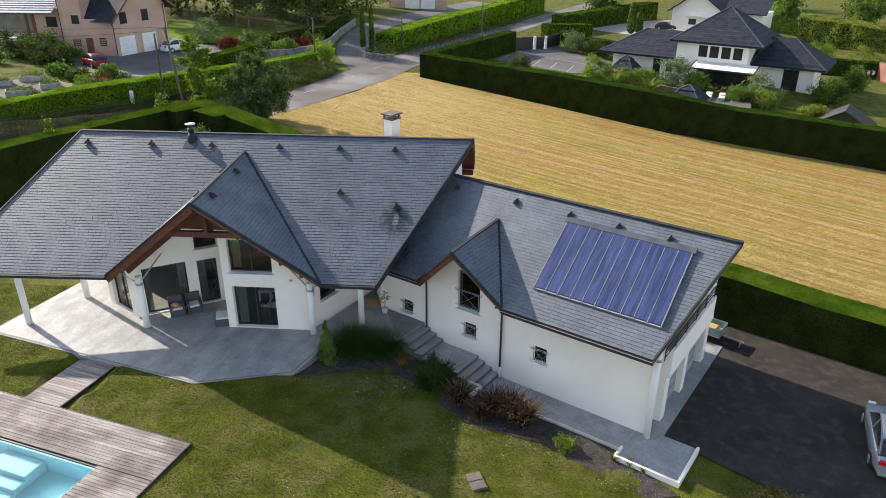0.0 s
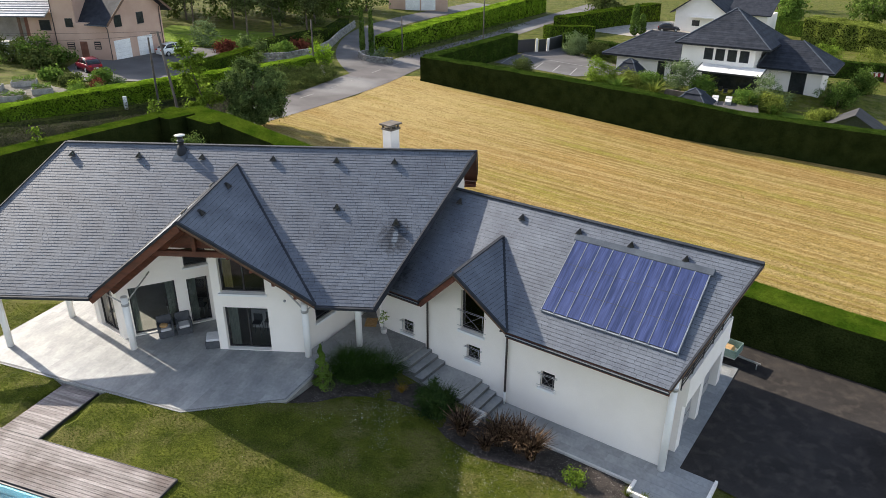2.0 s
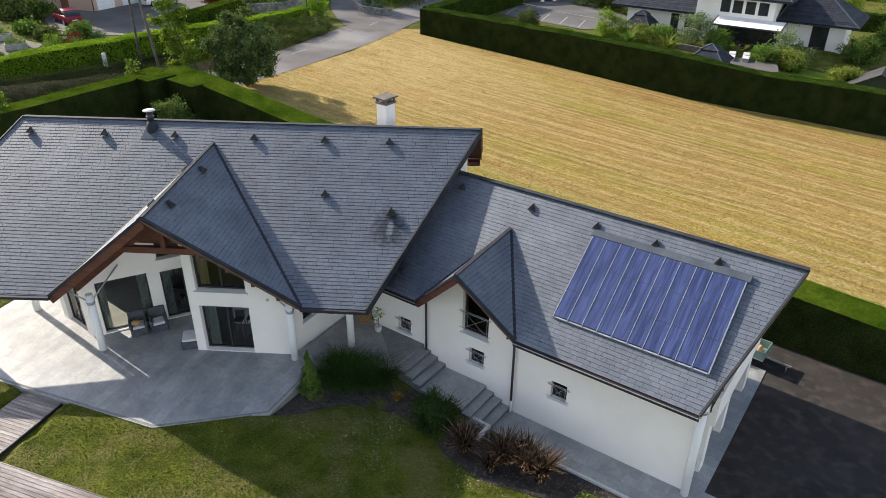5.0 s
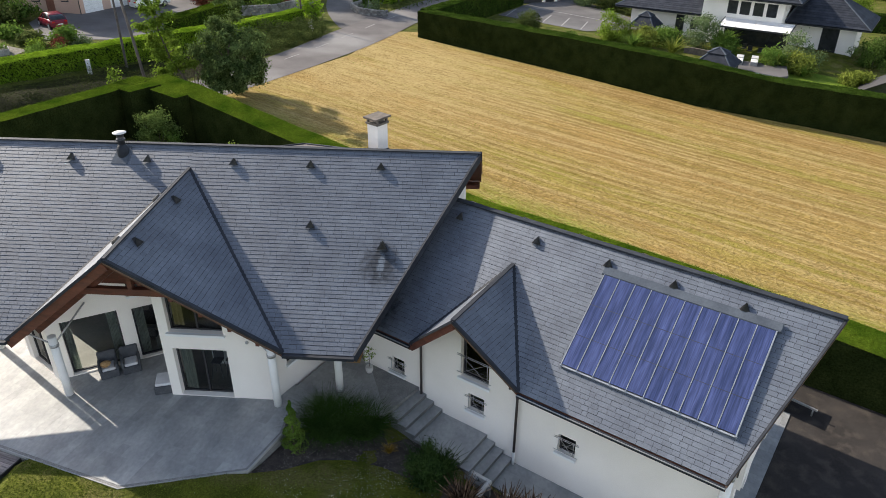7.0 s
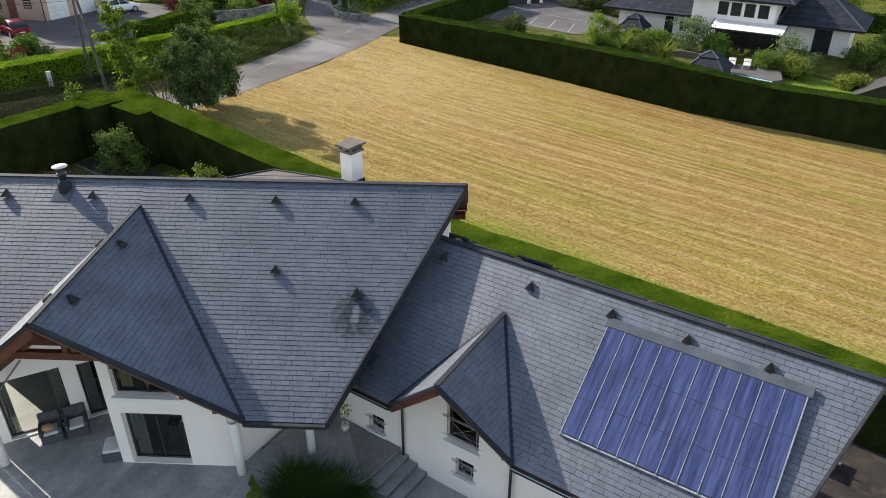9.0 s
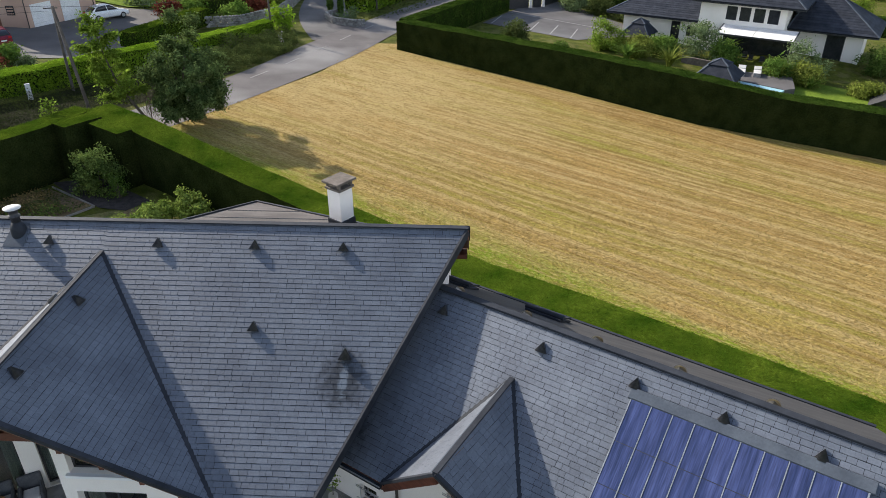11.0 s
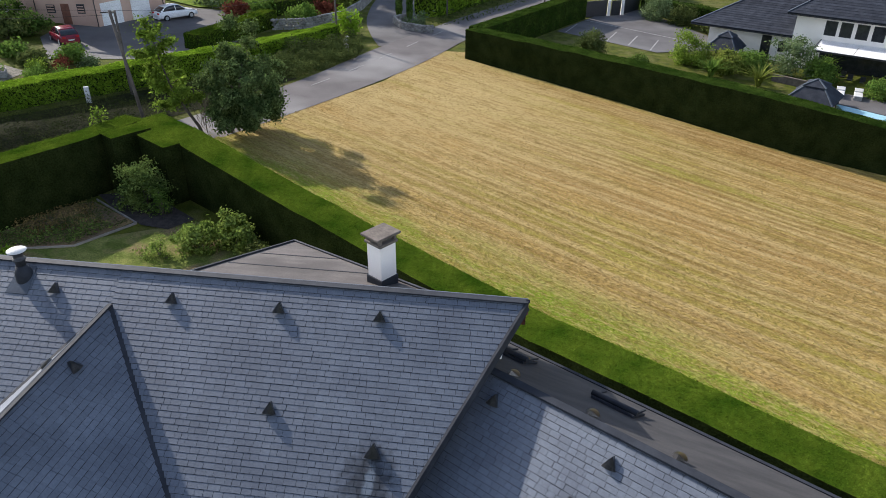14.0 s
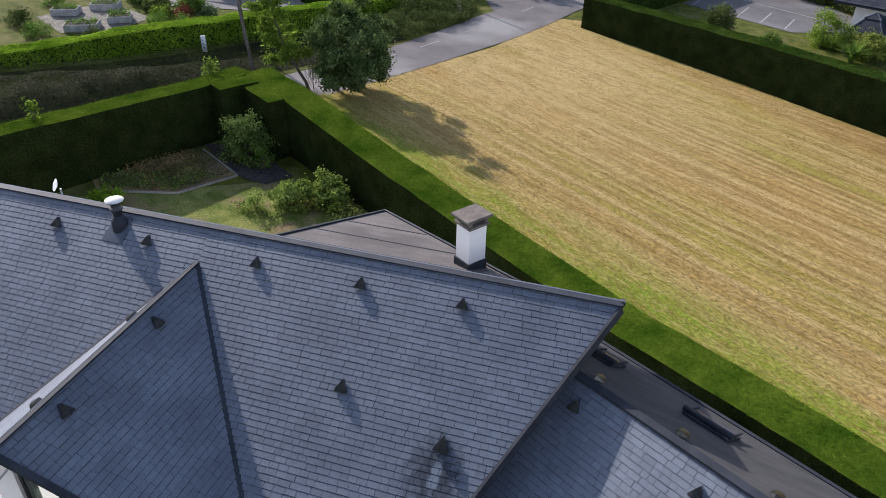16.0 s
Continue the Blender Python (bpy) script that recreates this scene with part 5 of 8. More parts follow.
def open_tree(name, spine, limbs, per, leaf, material, label, seed):
    """A slender tree: a curved trunk and thin limbs (share of the trunk, turn, length, rise) with drooping sprays."""
    rng = np.random.default_rng(seed)
    pts = [Vector(p) for p in spine]
    ob = thing(name, pts[0], label, "tree")
    bm = bmesh.new()
    limb(bm, pts, 0.13, 0.03)
    p, n = [], []
    for share, turn, length, rise in limbs:
        k = share * (len(pts) - 1)
        i = min(int(k), len(pts) - 2)
        a = pts[i].lerp(pts[i + 1], k - i)
        d = Vector((math.cos(radians(turn)), math.sin(radians(turn)), rise))
        b, c = a + d * length * 0.5 + Vector((0, 0, 0.12)), a + d * length
        limb(bm, [a, b, c], 0.035, 0.008, 5)
        m = int(per * length)
        t = rng.beta(2.4, 1.2, m)
        q = np.outer((1 - t) ** 2, a) + np.outer(2 * t * (1 - t), b) + np.outer(t * t, c)
        q += rng.normal(0, 1, (m, 3)) * np.array([0.24, 0.24, 0.14]) * (0.5 + 0.6 * np.sin(9 * t + turn))[:, None]
        q[:, 2] -= rng.exponential(0.12, m)
        p.append(q)
        n.append(np.tile((d.x * 0.4, d.y * 0.4, 0.8), (m, 1)))
    part("trunk", bm, M_BARK, ob)
    leaf_cloud("crown", np.vstack(p), np.vstack(n), leaf, material, ob, seed, 0.7)
    return ob


g_ = gz(-21.8, 59.6)
open_tree("tree", [(-21.8, 59.6, g_ - 0.2), (-22.1, 59.6, g_ + 0.8), (-22.8, 59.6, g_ + 1.9), (-23.6, 59.7, g_ + 3.3), (-24.0, 59.6, g_ + 5.0), (-24.3, 59.6, g_ + 7.0)],
          [(0.45, 200, 1.5, 0.1), (0.48, 20, 1.3, 0.25), (0.5, 120, 1.3, 0.1), (0.52, 280, 1.3, 0.0), (0.56, 165, 1.5, 0.25), (0.58, 340, 1.2, 0.2), (0.62, 60, 1.2, 0.2), (0.64, 240, 1.2, 0.2), (0.68, 190, 1.2, 0.3), (0.7, 10, 1.0, 0.3),
           (0.76, 180, 1.0, 0.1), (0.8, 350, 1.0, 0.35), (0.82, 200, 1.5, 0.35), (0.85, 90, 0.8, 0.5), (0.87, 270, 0.9, 0.3), (0.9, 20, 1.1, 0.35), (0.93, 170, 0.9, 0.6), (0.95, 300, 0.7, 0.7), (0.97, 60, 0.7, 0.8), (0.99, 150, 0.7, 1.0)],
          520, 0.1, M_TREE_LIGHT, "slender leaning tree with light green leaves", 22)
bm = bmesh.new()
rr_ = random.Random(5)
for _ in range(46):
    a = Vector((-22.0 + rr_.uniform(-0.4, 0.4), 60.4 + rr_.uniform(-0.4, 0.4), g_ + rr_.uniform(0.2, 1.8)))
    d = Vector((rr_.uniform(-0.5, 0.6), rr_.uniform(-0.5, 0.5), 1.0))
    limb(bm, [a, a + d * 0.9 + Vector((rr_.uniform(-0.2, 0.2), 0, 0)), a + d * rr_.uniform(1.4, 2.2) + Vector((rr_.uniform(-0.4, 0.4), rr_.uniform(-0.4, 0.4), 0))], 0.012, 0.004, 4)
limb(bm, [(-22.0, 60.4, g_ - 0.1), (-22.0, 60.4, g_ + 1.0), (-21.9, 60.5, g_ + 2.4)], 0.04, 0.015, 5)
tagged(part("dead_bush", bm, M_BARK), "bare brown twigs of a dead bush between two trees", "bush")


def shrub(name, at, radii, material, label, seed=1, clumps=40, per=60, leaf=0.06, spread=0.15, group="", category="shrub"):
    rng = np.random.default_rng(seed)
    z = gz(at[0], at[1]) if len(at) < 3 else at[2]
    c, p, n = crown_points(rng, (at[0], at[1], z + radii[2] * 0.75), radii, clumps, per, spread)
    keep = p[:, 2] > z
    ob = thing(name, (at[0], at[1], z), label, category, group)
    bm = bmesh.new()
    for i in range(6):
        limb(bm, [Vector((at[0], at[1], z - 0.05)), Vector((at[0], at[1], z)).lerp(Vector(c[i]), 0.5), Vector(c[i])], 0.03, 0.008, 5)
    part("stem", bm, M_BARK, ob)
    leaf_cloud("foliage", p[keep], n[keep], leaf, material, ob, seed, 0.8)
    return ob


def blades(name, at, count, length, width, lean, material, label, category, seed=1, base=0.15, group=""):
    """A tuft of arching blades."""
    rng = random.Random(seed)
    soup = Soup()
    z = gz(at[0], at[1]) + 0.04
    for _ in range(count):
        a = rng.uniform(0, 2 * math.pi)
        d = Vector((math.cos(a), math.sin(a), 0))
        q = Vector((-d.y, d.x, 0))
        r = base * math.sqrt(rng.random())
        e = a + (rng.uniform(-1, 1) if base < 0.4 else rng.uniform(-3.14, 3.14))
        o = Vector((at[0], at[1], z)) + Vector((math.cos(e), math.sin(e), 0)) * r
        L, le = length * rng.uniform(0.6, 1.1), lean * rng.uniform(0.3, 1.2)
        k = len(soup.v)
        for j in range(4):
            t = j / 3
            c = o + d * L * le * t * t + Vector((0, 0, L * (t - 0.45 * le * t * t)))
            w = width * (1 - 0.85 * t * t)
            soup.v += [c - q * w / 2, c + q * w / 2]
        for j in range(3):
            soup.f.append((k + 2 * j, k + 2 * j + 1, k + 2 * j + 3, k + 2 * j + 2))
    ob = part_mesh(name, soup.mesh(name), material)
    return tagged(ob, label, category, group)


# ---- fittings of the house ----
M_SOLAR = mat("solar_glass", (0.022, 0.032, 0.094), (0.056, 0.072, 0.18), 9.0, rough=0.22, fine=30, fine_mix=0.4, bump=0.35, dist=0.004, spec=0.8, stretch=(1.0, 0.06, 0.06), turn=-31.5)
M_RAIL = mat("grey_rail", (0.2, 0.22, 0.25), (0.28, 0.305, 0.34), 3, rough=0.5, bump=0.02)
M_VENT = mat("dark_lead", (0.05, 0.052, 0.056), (0.1, 0.1, 0.106), 6, metal=0.5, rough=0.3, fine=20, fine_mix=0.2)
M_PIPE = mat("brown_pipe", (0.03, 0.022, 0.02), (0.045, 0.035, 0.03), 3, rough=0.5, bump=0.02)
M_WICKER = mat("dark_wicker", (0.05, 0.055, 0.065), (0.085, 0.09, 0.1), 4, rough=0.8, fine=60, fine_mix=0.4, bump=0.6)
M_CUSHION = mat("pale_cushion", (0.5, 0.5, 0.52), (0.6, 0.6, 0.61), 3, rough=0.95, fine=30, fine_mix=0.08)
M_ORANGE = mat("ochre_cushion", (0.38, 0.22, 0.09), (0.5, 0.33, 0.16), 12, rough=0.95)
M_CURTAIN = mat("grey_green_curtain", (0.35, 0.4, 0.36), (0.55, 0.58, 0.52), 5, rough=0.95, stretch=(6, 6, 0.4))
M_YELLOWCURTAIN = mat("ochre_curtain", (0.5, 0.42, 0.2), (0.66, 0.57, 0.32), 5, rough=0.95, stretch=(6, 6, 0.4))
M_GARAGEDOOR = mat("grey_garage_door", (0.3, 0.3, 0.3), (0.38, 0.38, 0.375), 2, rough=0.6)
M_TRAILER = mat("trailer_green", (0.12, 0.2, 0.17), (0.2, 0.28, 0.25), 2, rough=0.6)

gn = (Vector((0, 0, 1)) - GV * S_G).normalized()
ge2 = gn.cross(GU).normalized()
frame_g = Matrix((GU, ge2, gn)).transposed().to_4x4()
SOL_L, COLS, COL_W = 3.28, 10, 0.532


def solar_panel():
    """One upright collector: three glass fields between slim rails."""
    ob = thing("solar_panel", (0, 0, 0), "blue glazed solar collector with grey rails on the slate roof", "solar panel", "solar panels on the garage roof")
    part("tray", box((0.0, 0, 0.02), (COL_W - 0.005, SOL_L, 0.085)), M_FRAME, ob)
    cuts = [0.0, 1.06, 2.16, SOL_L]
    for a, b in zip(cuts, cuts[1:]):
        part("glass", box((0.018, a + 0.007, 0.086), (COL_W - 0.018, b - 0.007, 0.092)), M_SOLAR, ob)
    part("rail", box((-0.011, -0.06, 0.07), (0.011, SOL_L, 0.105)), M_RAIL, ob)
    for c in cuts[1:3]:
        part("cross_bar", box((0.02, c - 0.009, 0.086), (COL_W - 0.02, c + 0.009, 0.095)), M_ZINC, ob)
    return ob


sol0 = guv(-10.3, 23.04, gsz(23.04)) + gn * 0.03
first = solar_panel()
first.matrix_basis = Matrix.Translation(sol0) @ frame_g
for k in range(1, COLS):
    copy_thing(first, Matrix.Translation(sol0 + GU * COL_W * k) @ frame_g)
cover = part("panel_flashing", box((-0.1, SOL_L, 0.0), (COLS * COL_W + 0.12, SOL_L + 0.3, 0.11), Matrix.Translation(sol0) @ frame_g, 0.02), M_ZINC_PALE, wing)
part("panel_edge", box((COLS * COL_W - 0.015, -0.06, 0.0), (COLS * COL_W + 0.02, SOL_L, 0.112), Matrix.Translation(sol0) @ frame_g), M_RAIL, wing)
part("panel_edge", box((-0.04, -0.07, 0.0), (COLS * COL_W + 0.04, -0.02, 0.07), Matrix.Translation(sol0) @ frame_g), M_RAIL, wing)

# conical roof vents
bm = bmesh.new()
seg = 10
tip = bm.verts.new((0, 0.23, 0.11))
arc = [bm.verts.new((0.155 * math.cos(math.pi * i / seg), -0.05 * math.sin(math.pi * i / seg), 0.12 * math.sin(math.pi * i / seg))) for i in range(seg + 1)]
for a, b in zip(arc, arc[1:]):
    bm.faces.new((a, b, tip)).smooth = True
bm.faces.new(arc[::-1])
back = bm.verts.new((0, 0.27, 0.0))
bm.faces.new((tip, arc[0], back))
bm.faces.new((arc[-1], tip, back))
vent_mesh = bpy.data.meshes.new("roof_vent")
bm.to_mesh(vent_mesh)
bm.free()
vent_mesh.materials.append(M_VENT)


def vent(parent, p, n, size=1.12):
    n = Vector(n).normalized()
    e1 = Vector((0, 0, 1)).cross(n).normalized()
    e2 = n.cross(e1)
    ob = new("roof_vent", vent_mesh)
    ob.parent = parent
    ob.matrix_parent_inverse = Matrix.Translation(-WORLD_AT[parent.name])
    ob.matrix_basis = Matrix.Translation(Vector(p) + n * 0.03) @ Matrix((e1, e2, n)).transposed().to_4x4() @ Matrix.Scale(size, 4)


for x, y in ((-18.4, 31.6), (-15.2, 31.6), (-12.2, 31.6), (-8.86, 31.6), (-5.92, 31.6), (-3.26, 31.6), (-5.55, 29.45)):
    vent(house, (x, y, mz(y)), NM)
vent(house, (-2.87, 28.82, mz(28.82)), NM, 1.3)
gab_n = (TIP - GT).cross(ER - GT)
gab_n = gab_n if gab_n.z > 0 else -gab_n
for x, y in ((-10.14, 29.2), (-10.15, 26.15)):
    vent(house, (x, y, plane_z(GT, TIP, ER, x, y)), gab_n)
gab_l = (TIP - GT).cross(EL - GT)
gab_l = gab_l if gab_l.z > 0 else -gab_l
for x, y in ((-10.88, 29.2), (-10.88, 26.15)):
    vent(house, (x, y, plane_z(GT, TIP, EL, x, y)), gab_l)
for u in (-16.2, -13.0, -10.35, -8.15, -6.0):
    v = 25.95
    vent(wing, guv(u, v, gsz(v)), gn)
gbn = Vector((0, 0, 1)) + GV * S_GB
for u in (-16.4, -14.1, -11.9, -9.6, -7.3):
    v = 27.15
    vent(wing, guv(u, v, G_Z - S_GB * (v - G_R)), gbn)
for x in (-14.6, -11.4, -8.6, -5.6, -1.2):
    vent(house, (x, 32.75, bz(32.75) + (0 if -9.4 < x < -1.2 else -0.25)), (0, 0.4, 1))

# roof windows on the low rear slope
gbe1 = -GU
gbn.normalize()
gbe2 = gbn.cross(GU)
frame_b = Matrix((GU, gbe2, gbn)).transposed().to_4x4()
for u0, w in ((-17.95, 0.8), (-14.95, 1.25)):
    v0 = 28.75
    o = Matrix.Translation(guv(u0, v0, G_Z - S_GB * (v0 - G_R))) @ frame_b
    sk = thing("roof_window", o.translation, "open roof window with a dark roller on grey sheeting", "skylight", "roof windows")
    part("frame", box((0, 0, 0), (w, 0.95, 0.07), o, 0.01), M_ZINC, sk)
    bm = bmesh.new()
    add_tube(bm, [o @ Vector((-0.04, 0.12, 0.14)), o @ Vector((w + 0.04, 0.12, 0.14))], 0.085, 12)
    part("roller", bm, M_ZINC, sk)
    part("glass", box((0.06, 0.26, 0.071), (w - 0.06, 0.88, 0.085), o), M_SOLAR, sk)
    for x in (0.02, w - 0.05):
        part("sash_rail", bar(o @ Vector((x, 0.15, 0.08)), o @ Vector((x + 0.0, 0.98, 0.16)), 0.05, 0.05), M_ZINC, sk)

# rainwater pipes
for u, z0, z1 in ((-15.62, -0.3, gsz(E_V) - 0.15), (-11.62, -0.78, gsz(E_V) - 0.15)):
    bm = bmesh.new()
    add_tube(bm, [guv(u, 22.76, z0), guv(u, 22.76, z1 - 0.25), guv(u + 0.05, 22.1, z1)], 0.045, 8)
    dp = part("downpipe", bm, M_PIPE, wing)
    if u > -12:
        bm = bmesh.new()
        add_tube(bm, [guv(u, 22.76, -1.36), guv(u, 22.76, z0)], 0.05, 8)
        part("pipe_shoe", bm, M_PILLAR, dp)


# window grilles
def grille(s0, s1, z0, z1):
    bm = bmesh.new()

    def at(s, z):
        return guv(U0 + s, W_V - 0.05, z)

    zl, zh = z0 + 0.1 * (z1 - z0), z1 - 0.12 * (z1 - z0)
    for z in (zl, zh, zh - 0.06):
        add_tube(bm, [at(s0 - 0.13, z), at(s1 + 0.13, z)], 0.011, 6)
    for k in range(5):
        s = s0 + 0.04 + (s1 - s0 - 0.08) * k / 4
        if k in (0, 4):
            add_tube(bm, [at(s, zl), at(s, zh)], 0.011, 6)
    add_tube(bm, [at(s0 + 0.04, zl), at(s1 - 0.04, zh)], 0.008, 6)
    add_tube(bm, [at(s0 + 0.04, zh), at(s1 - 0.04, zl)], 0.008, 6)
    part("window_grille", bm, M_STEEL, wing)


for s0, s1, a, b in ((1.36, 1.98, 0.2, 0.86), (4.84, 5.5, 0.1, 0.8), (8.38, 9.0, 0.12, 0.86), (4.5, 5.65, 1.5, 2.5)):
    grille(s0, s1, a, b)

# balcony at the wing's end
part("balcony_slab", box((-5.4, 23.95, 0.85), (-4.62, 29.6, 1.0), RG), M_RENDER, wing)
part("parapet", box((-4.76, 23.95, 1.0), (-4.6, 29.4, 2.08), RG), M_RENDER, wing)
part("parapet", box((-5.4, 23.86, 0.85), (-4.6, 23.94, 2.08), RG), M_RENDER, wing)
bal = part("balcony_rail", bar(guv(-4.68, 23.0, 2.58), guv(-4.68, 29.3, 2.58), 0.05, 0.04), M_FRAME, wing)
for z in (2.22, 2.4):
    part("bar", bar(guv(-4.68, 23.0, z), guv(-4.68, 29.3, z), 0.03, 0.03), M_FRAME, bal)
for k in range(6):
    v = 23.02 + k * 1.25
    part("post", bar(guv(-4.68, v, 2.08), guv(-4.68, v, 2.58), 0.04, 0.04), M_FRAME, bal)
for v0, v1 in ((23.95, 24.45), (26.35, 26.8), (29.2, 29.7)):
    part("pier", box((-5.39, v0, -1.4), (-4.75, v1, 0.85), RG), M_RENDER, wing)
for v0 in (24.4, 26.85):
    gd = part("garage_door", box((-5.1, v0 + 0.02, -1.37), (-5.0, v0 + 1.98, 0.84), RG), M_GARAGEDOOR, wing)
    for z in (-0.85, -0.35, 0.15):
        part("panel_groove", box((-5.0, v0 + 0.02, z), (-4.99, v0 + 1.98, z + 0.02), RG), M_FRAME, gd)
part("balcony_back", box((-5.75, 23.8, 1.45), (-5.7, 28.0, 3.4), RG), M_DARKIN, wing)
part("rafter", bar(guv(-4.72, 22.9, 2.75), guv(-4.0, 26.3, 5.2), 0.1, 0.2), M_SOFFIT, wing)


def wing_column(u, v, z0, z1):
    p = guv(u, v, 0)
    c = part("column", lathe([(0.135, z0), (0.135, z1)], 20, Matrix.Translation((p.x, p.y, 0))), M_PILLAR, wing)
    part("collar", lathe([(0.152, z1 - 0.55), (0.152, z1 - 0.42)], 20, Matrix.Translation((p.x, p.y, 0))), M_STEEL, c)


wing_column(-4.83, 22.72, -1.4, 2.75)
wing_column(-4.95, 29.95, -1.4, 3.0)
part("eave_board", bar(guv(-6.4, 22.3, 2.5), guv(-4.95, 22.3, 2.5), 0.12, 0.18), M_SOFFIT, wing)

# house door, mat, wall lamp, curtains, room furniture
nd_ = Vector((N2[0] - N1[0], N2[1] - N1[1], 0)).normalized()
qd = Vector((-nd_.y, nd_.x, 0))
door = part("front_door", box((0.36, 0.1, 0.02), (1.29, 0.16, 2.14), Matrix.Translation((N1[0], N1[1], 0)) @ Matrix.Rotation(math.atan2(nd_.y, nd_.x), 4, "Z")), M_PILLAR, house, "white front door")
part("door_light", box((0.6, 0.08, 0.9), (1.05, 0.099, 1.95), Matrix.Translation((N1[0], N1[1], 0)) @ Matrix.Rotation(math.atan2(nd_.y, nd_.x), 4, "Z")), M_FRAME, door)
dm = part("doormat", box((-4.5, 28.95, 0.001), (-3.95, 29.75, 0.02), None, 0.006), M_ORANGE)
tagged(dm, "rust brown doormat before the front door", "doormat")
wl = part("wall_lamp", lathe([(0.05, 0), (0.06, 0.05), (0.03, 0.08)], 12, Matrix.Translation((-7.35, 26.6, 2.55)) @ Matrix.Rotation(radians(90), 4, "X")), M_STEEL, house)


def curtain(p0, p1, s0, s1, z0, z1, depth, material, side=1):
    p0, p1 = Vector((*p0, 0)), Vector((*p1, 0))
    d = (p1 - p0).normalized()
    q = Vector((-d.y, d.x, 0)) * side
    bm = bmesh.new()
    n = 24
    rows = [[bm.verts.new(p0 + d * (s0 + (s1 - s0) * i / n) + q * (depth + 0.035 * math.sin(i * 1.9)) + Vector((0, 0, z))) for i in range(n + 1)] for z in (z0, z1)]
    for i in range(n):
        bm.faces.new((rows[0][i], rows[0][i + 1], rows[1][i + 1], rows[1][i]))
    bmesh.ops.solidify(bm, geom=bm.faces, thickness=0.01)
    return tagged(part("curtain", bm, material), "long grey green curtain hanging behind the glass" if material is M_CURTAIN else "ochre curtain hanging behind the glass", "curtain", "curtains")


curtain(F1, F2, 0.45, 0.85, 0.05, 2.1, 0.36, M_CURTAIN)
curtain(F1, F2, 0.45, 0.8, 2.9, 4.3, 0.34, M_YELLOWCURTAIN)
curtain(P2, P1, 0.55, 0.8, 0.05, 2.4, 0.29, M_CURTAIN)
curtain(P2, P1, 2.05, 2.4, 0.05, 2.4, 0.29, M_CURTAIN)
curtain(P2, P1, 3.0, 3.35, 0.05, 2.3, 0.29, M_CURTAIN)


def armchair(at, turn, cushion=False):
    m = Matrix.Translation(at) @ Matrix.Rotation(radians(turn), 4, "Z")
    ob = thing("armchair", (0, 0, 0), "dark woven garden armchair with a pale seat cushion", "armchair", "terrace armchairs")
    part("base", box((-0.33, -0.35, 0.0), (0.33, 0.3, 0.32), m, 0.03), M_WICKER, ob)
    part("backrest", box((-0.33, 0.22, 0.32), (0.33, 0.36, 0.86), m @ Matrix.Rotation(radians(-6), 4, "X"), 0.04), M_WICKER, ob)
    for s in (-1, 1):
        part("armrest", box((s * 0.3 - 0.05, -0.35, 0.32), (s * 0.3 + 0.05, 0.25, 0.58), m, 0.03), M_WICKER, ob)
    part("seat_cushion", box((-0.24, -0.33, 0.32), (0.24, 0.2, 0.44), m, 0.04), M_CUSHION, ob)
    return ob


armchair((-13.3, 27.62, 0), 30)
armchair((-12.6, 27.98, 0), 30)
sc = part("scatter_cushion", lathe([(0.02, 0), (0.17, 0.05), (0.2, 0.11), (0.12, 0.17), (0.02, 0.18)], 14, Matrix.Translation((-13.32, 27.5, 0.44))), M_ORANGE)
tagged(sc, "round ochre cushion lying on the armchair", "cushion")
sofa = thing("ottoman", (-10.8, 27.2, 0), "dark woven garden ottoman with a pale cushion by the wall", "ottoman")
m = Matrix.Translation((-10.6, 27.05, 0)) @ Matrix.Rotation(radians(107), 4, "Z")
part("base", box((-0.4, -0.12, 0), (0.4, 0.6, 0.34), m, 0.03), M_WICKER, sofa)
part("seat_cushion", box((-0.36, -0.08, 0.34), (0.36, 0.56, 0.46), m, 0.04), M_CUSHION, sofa)
tb = thing("dining_table", (-13, 30.2, 0), "dark dining table inside behind the window", "table")
part("tabletop", box((-14.2, 29.9, 0.72), (-12.0, 30.8, 0.76)), M_FRAME, tb)
for x in (-14.0, -12.2):
    for y in (30.0, 30.7):
        part("leg", box((x - 0.03, y - 0.03, 0.01), (x + 0.03, y + 0.03, 0.72)), M_FRAME, tb)


def dining_chair(x, y, turn):
    m = Matrix.Translation((x, y, 0.01)) @ Matrix.Rotation(radians(turn), 4, "Z")
    ob = thing("dining_chair", (x, y, 0), "dark dining chair round the indoor table", "chair", "dining chairs")
    part("seat", box((-0.22, -0.22, 0.43), (0.22, 0.22, 0.48), m, 0.015), M_FRAME, ob)
    part("backrest", box((-0.22, 0.19, 0.48), (0.22, 0.23, 0.92), m, 0.012), M_FRAME, ob)
    for sx in (-0.2, 0.17):
        for sy in (-0.2, 0.17):
            part("leg", box((sx, sy, 0), (sx + 0.03, sy + 0.03, 0.43), m), M_STEEL, ob)


for k in range(3):
    dining_chair(-13.8 + 0.7 * k, 29.62, 180)
    dining_chair(-13.8 + 0.7 * k, 31.1, 0)


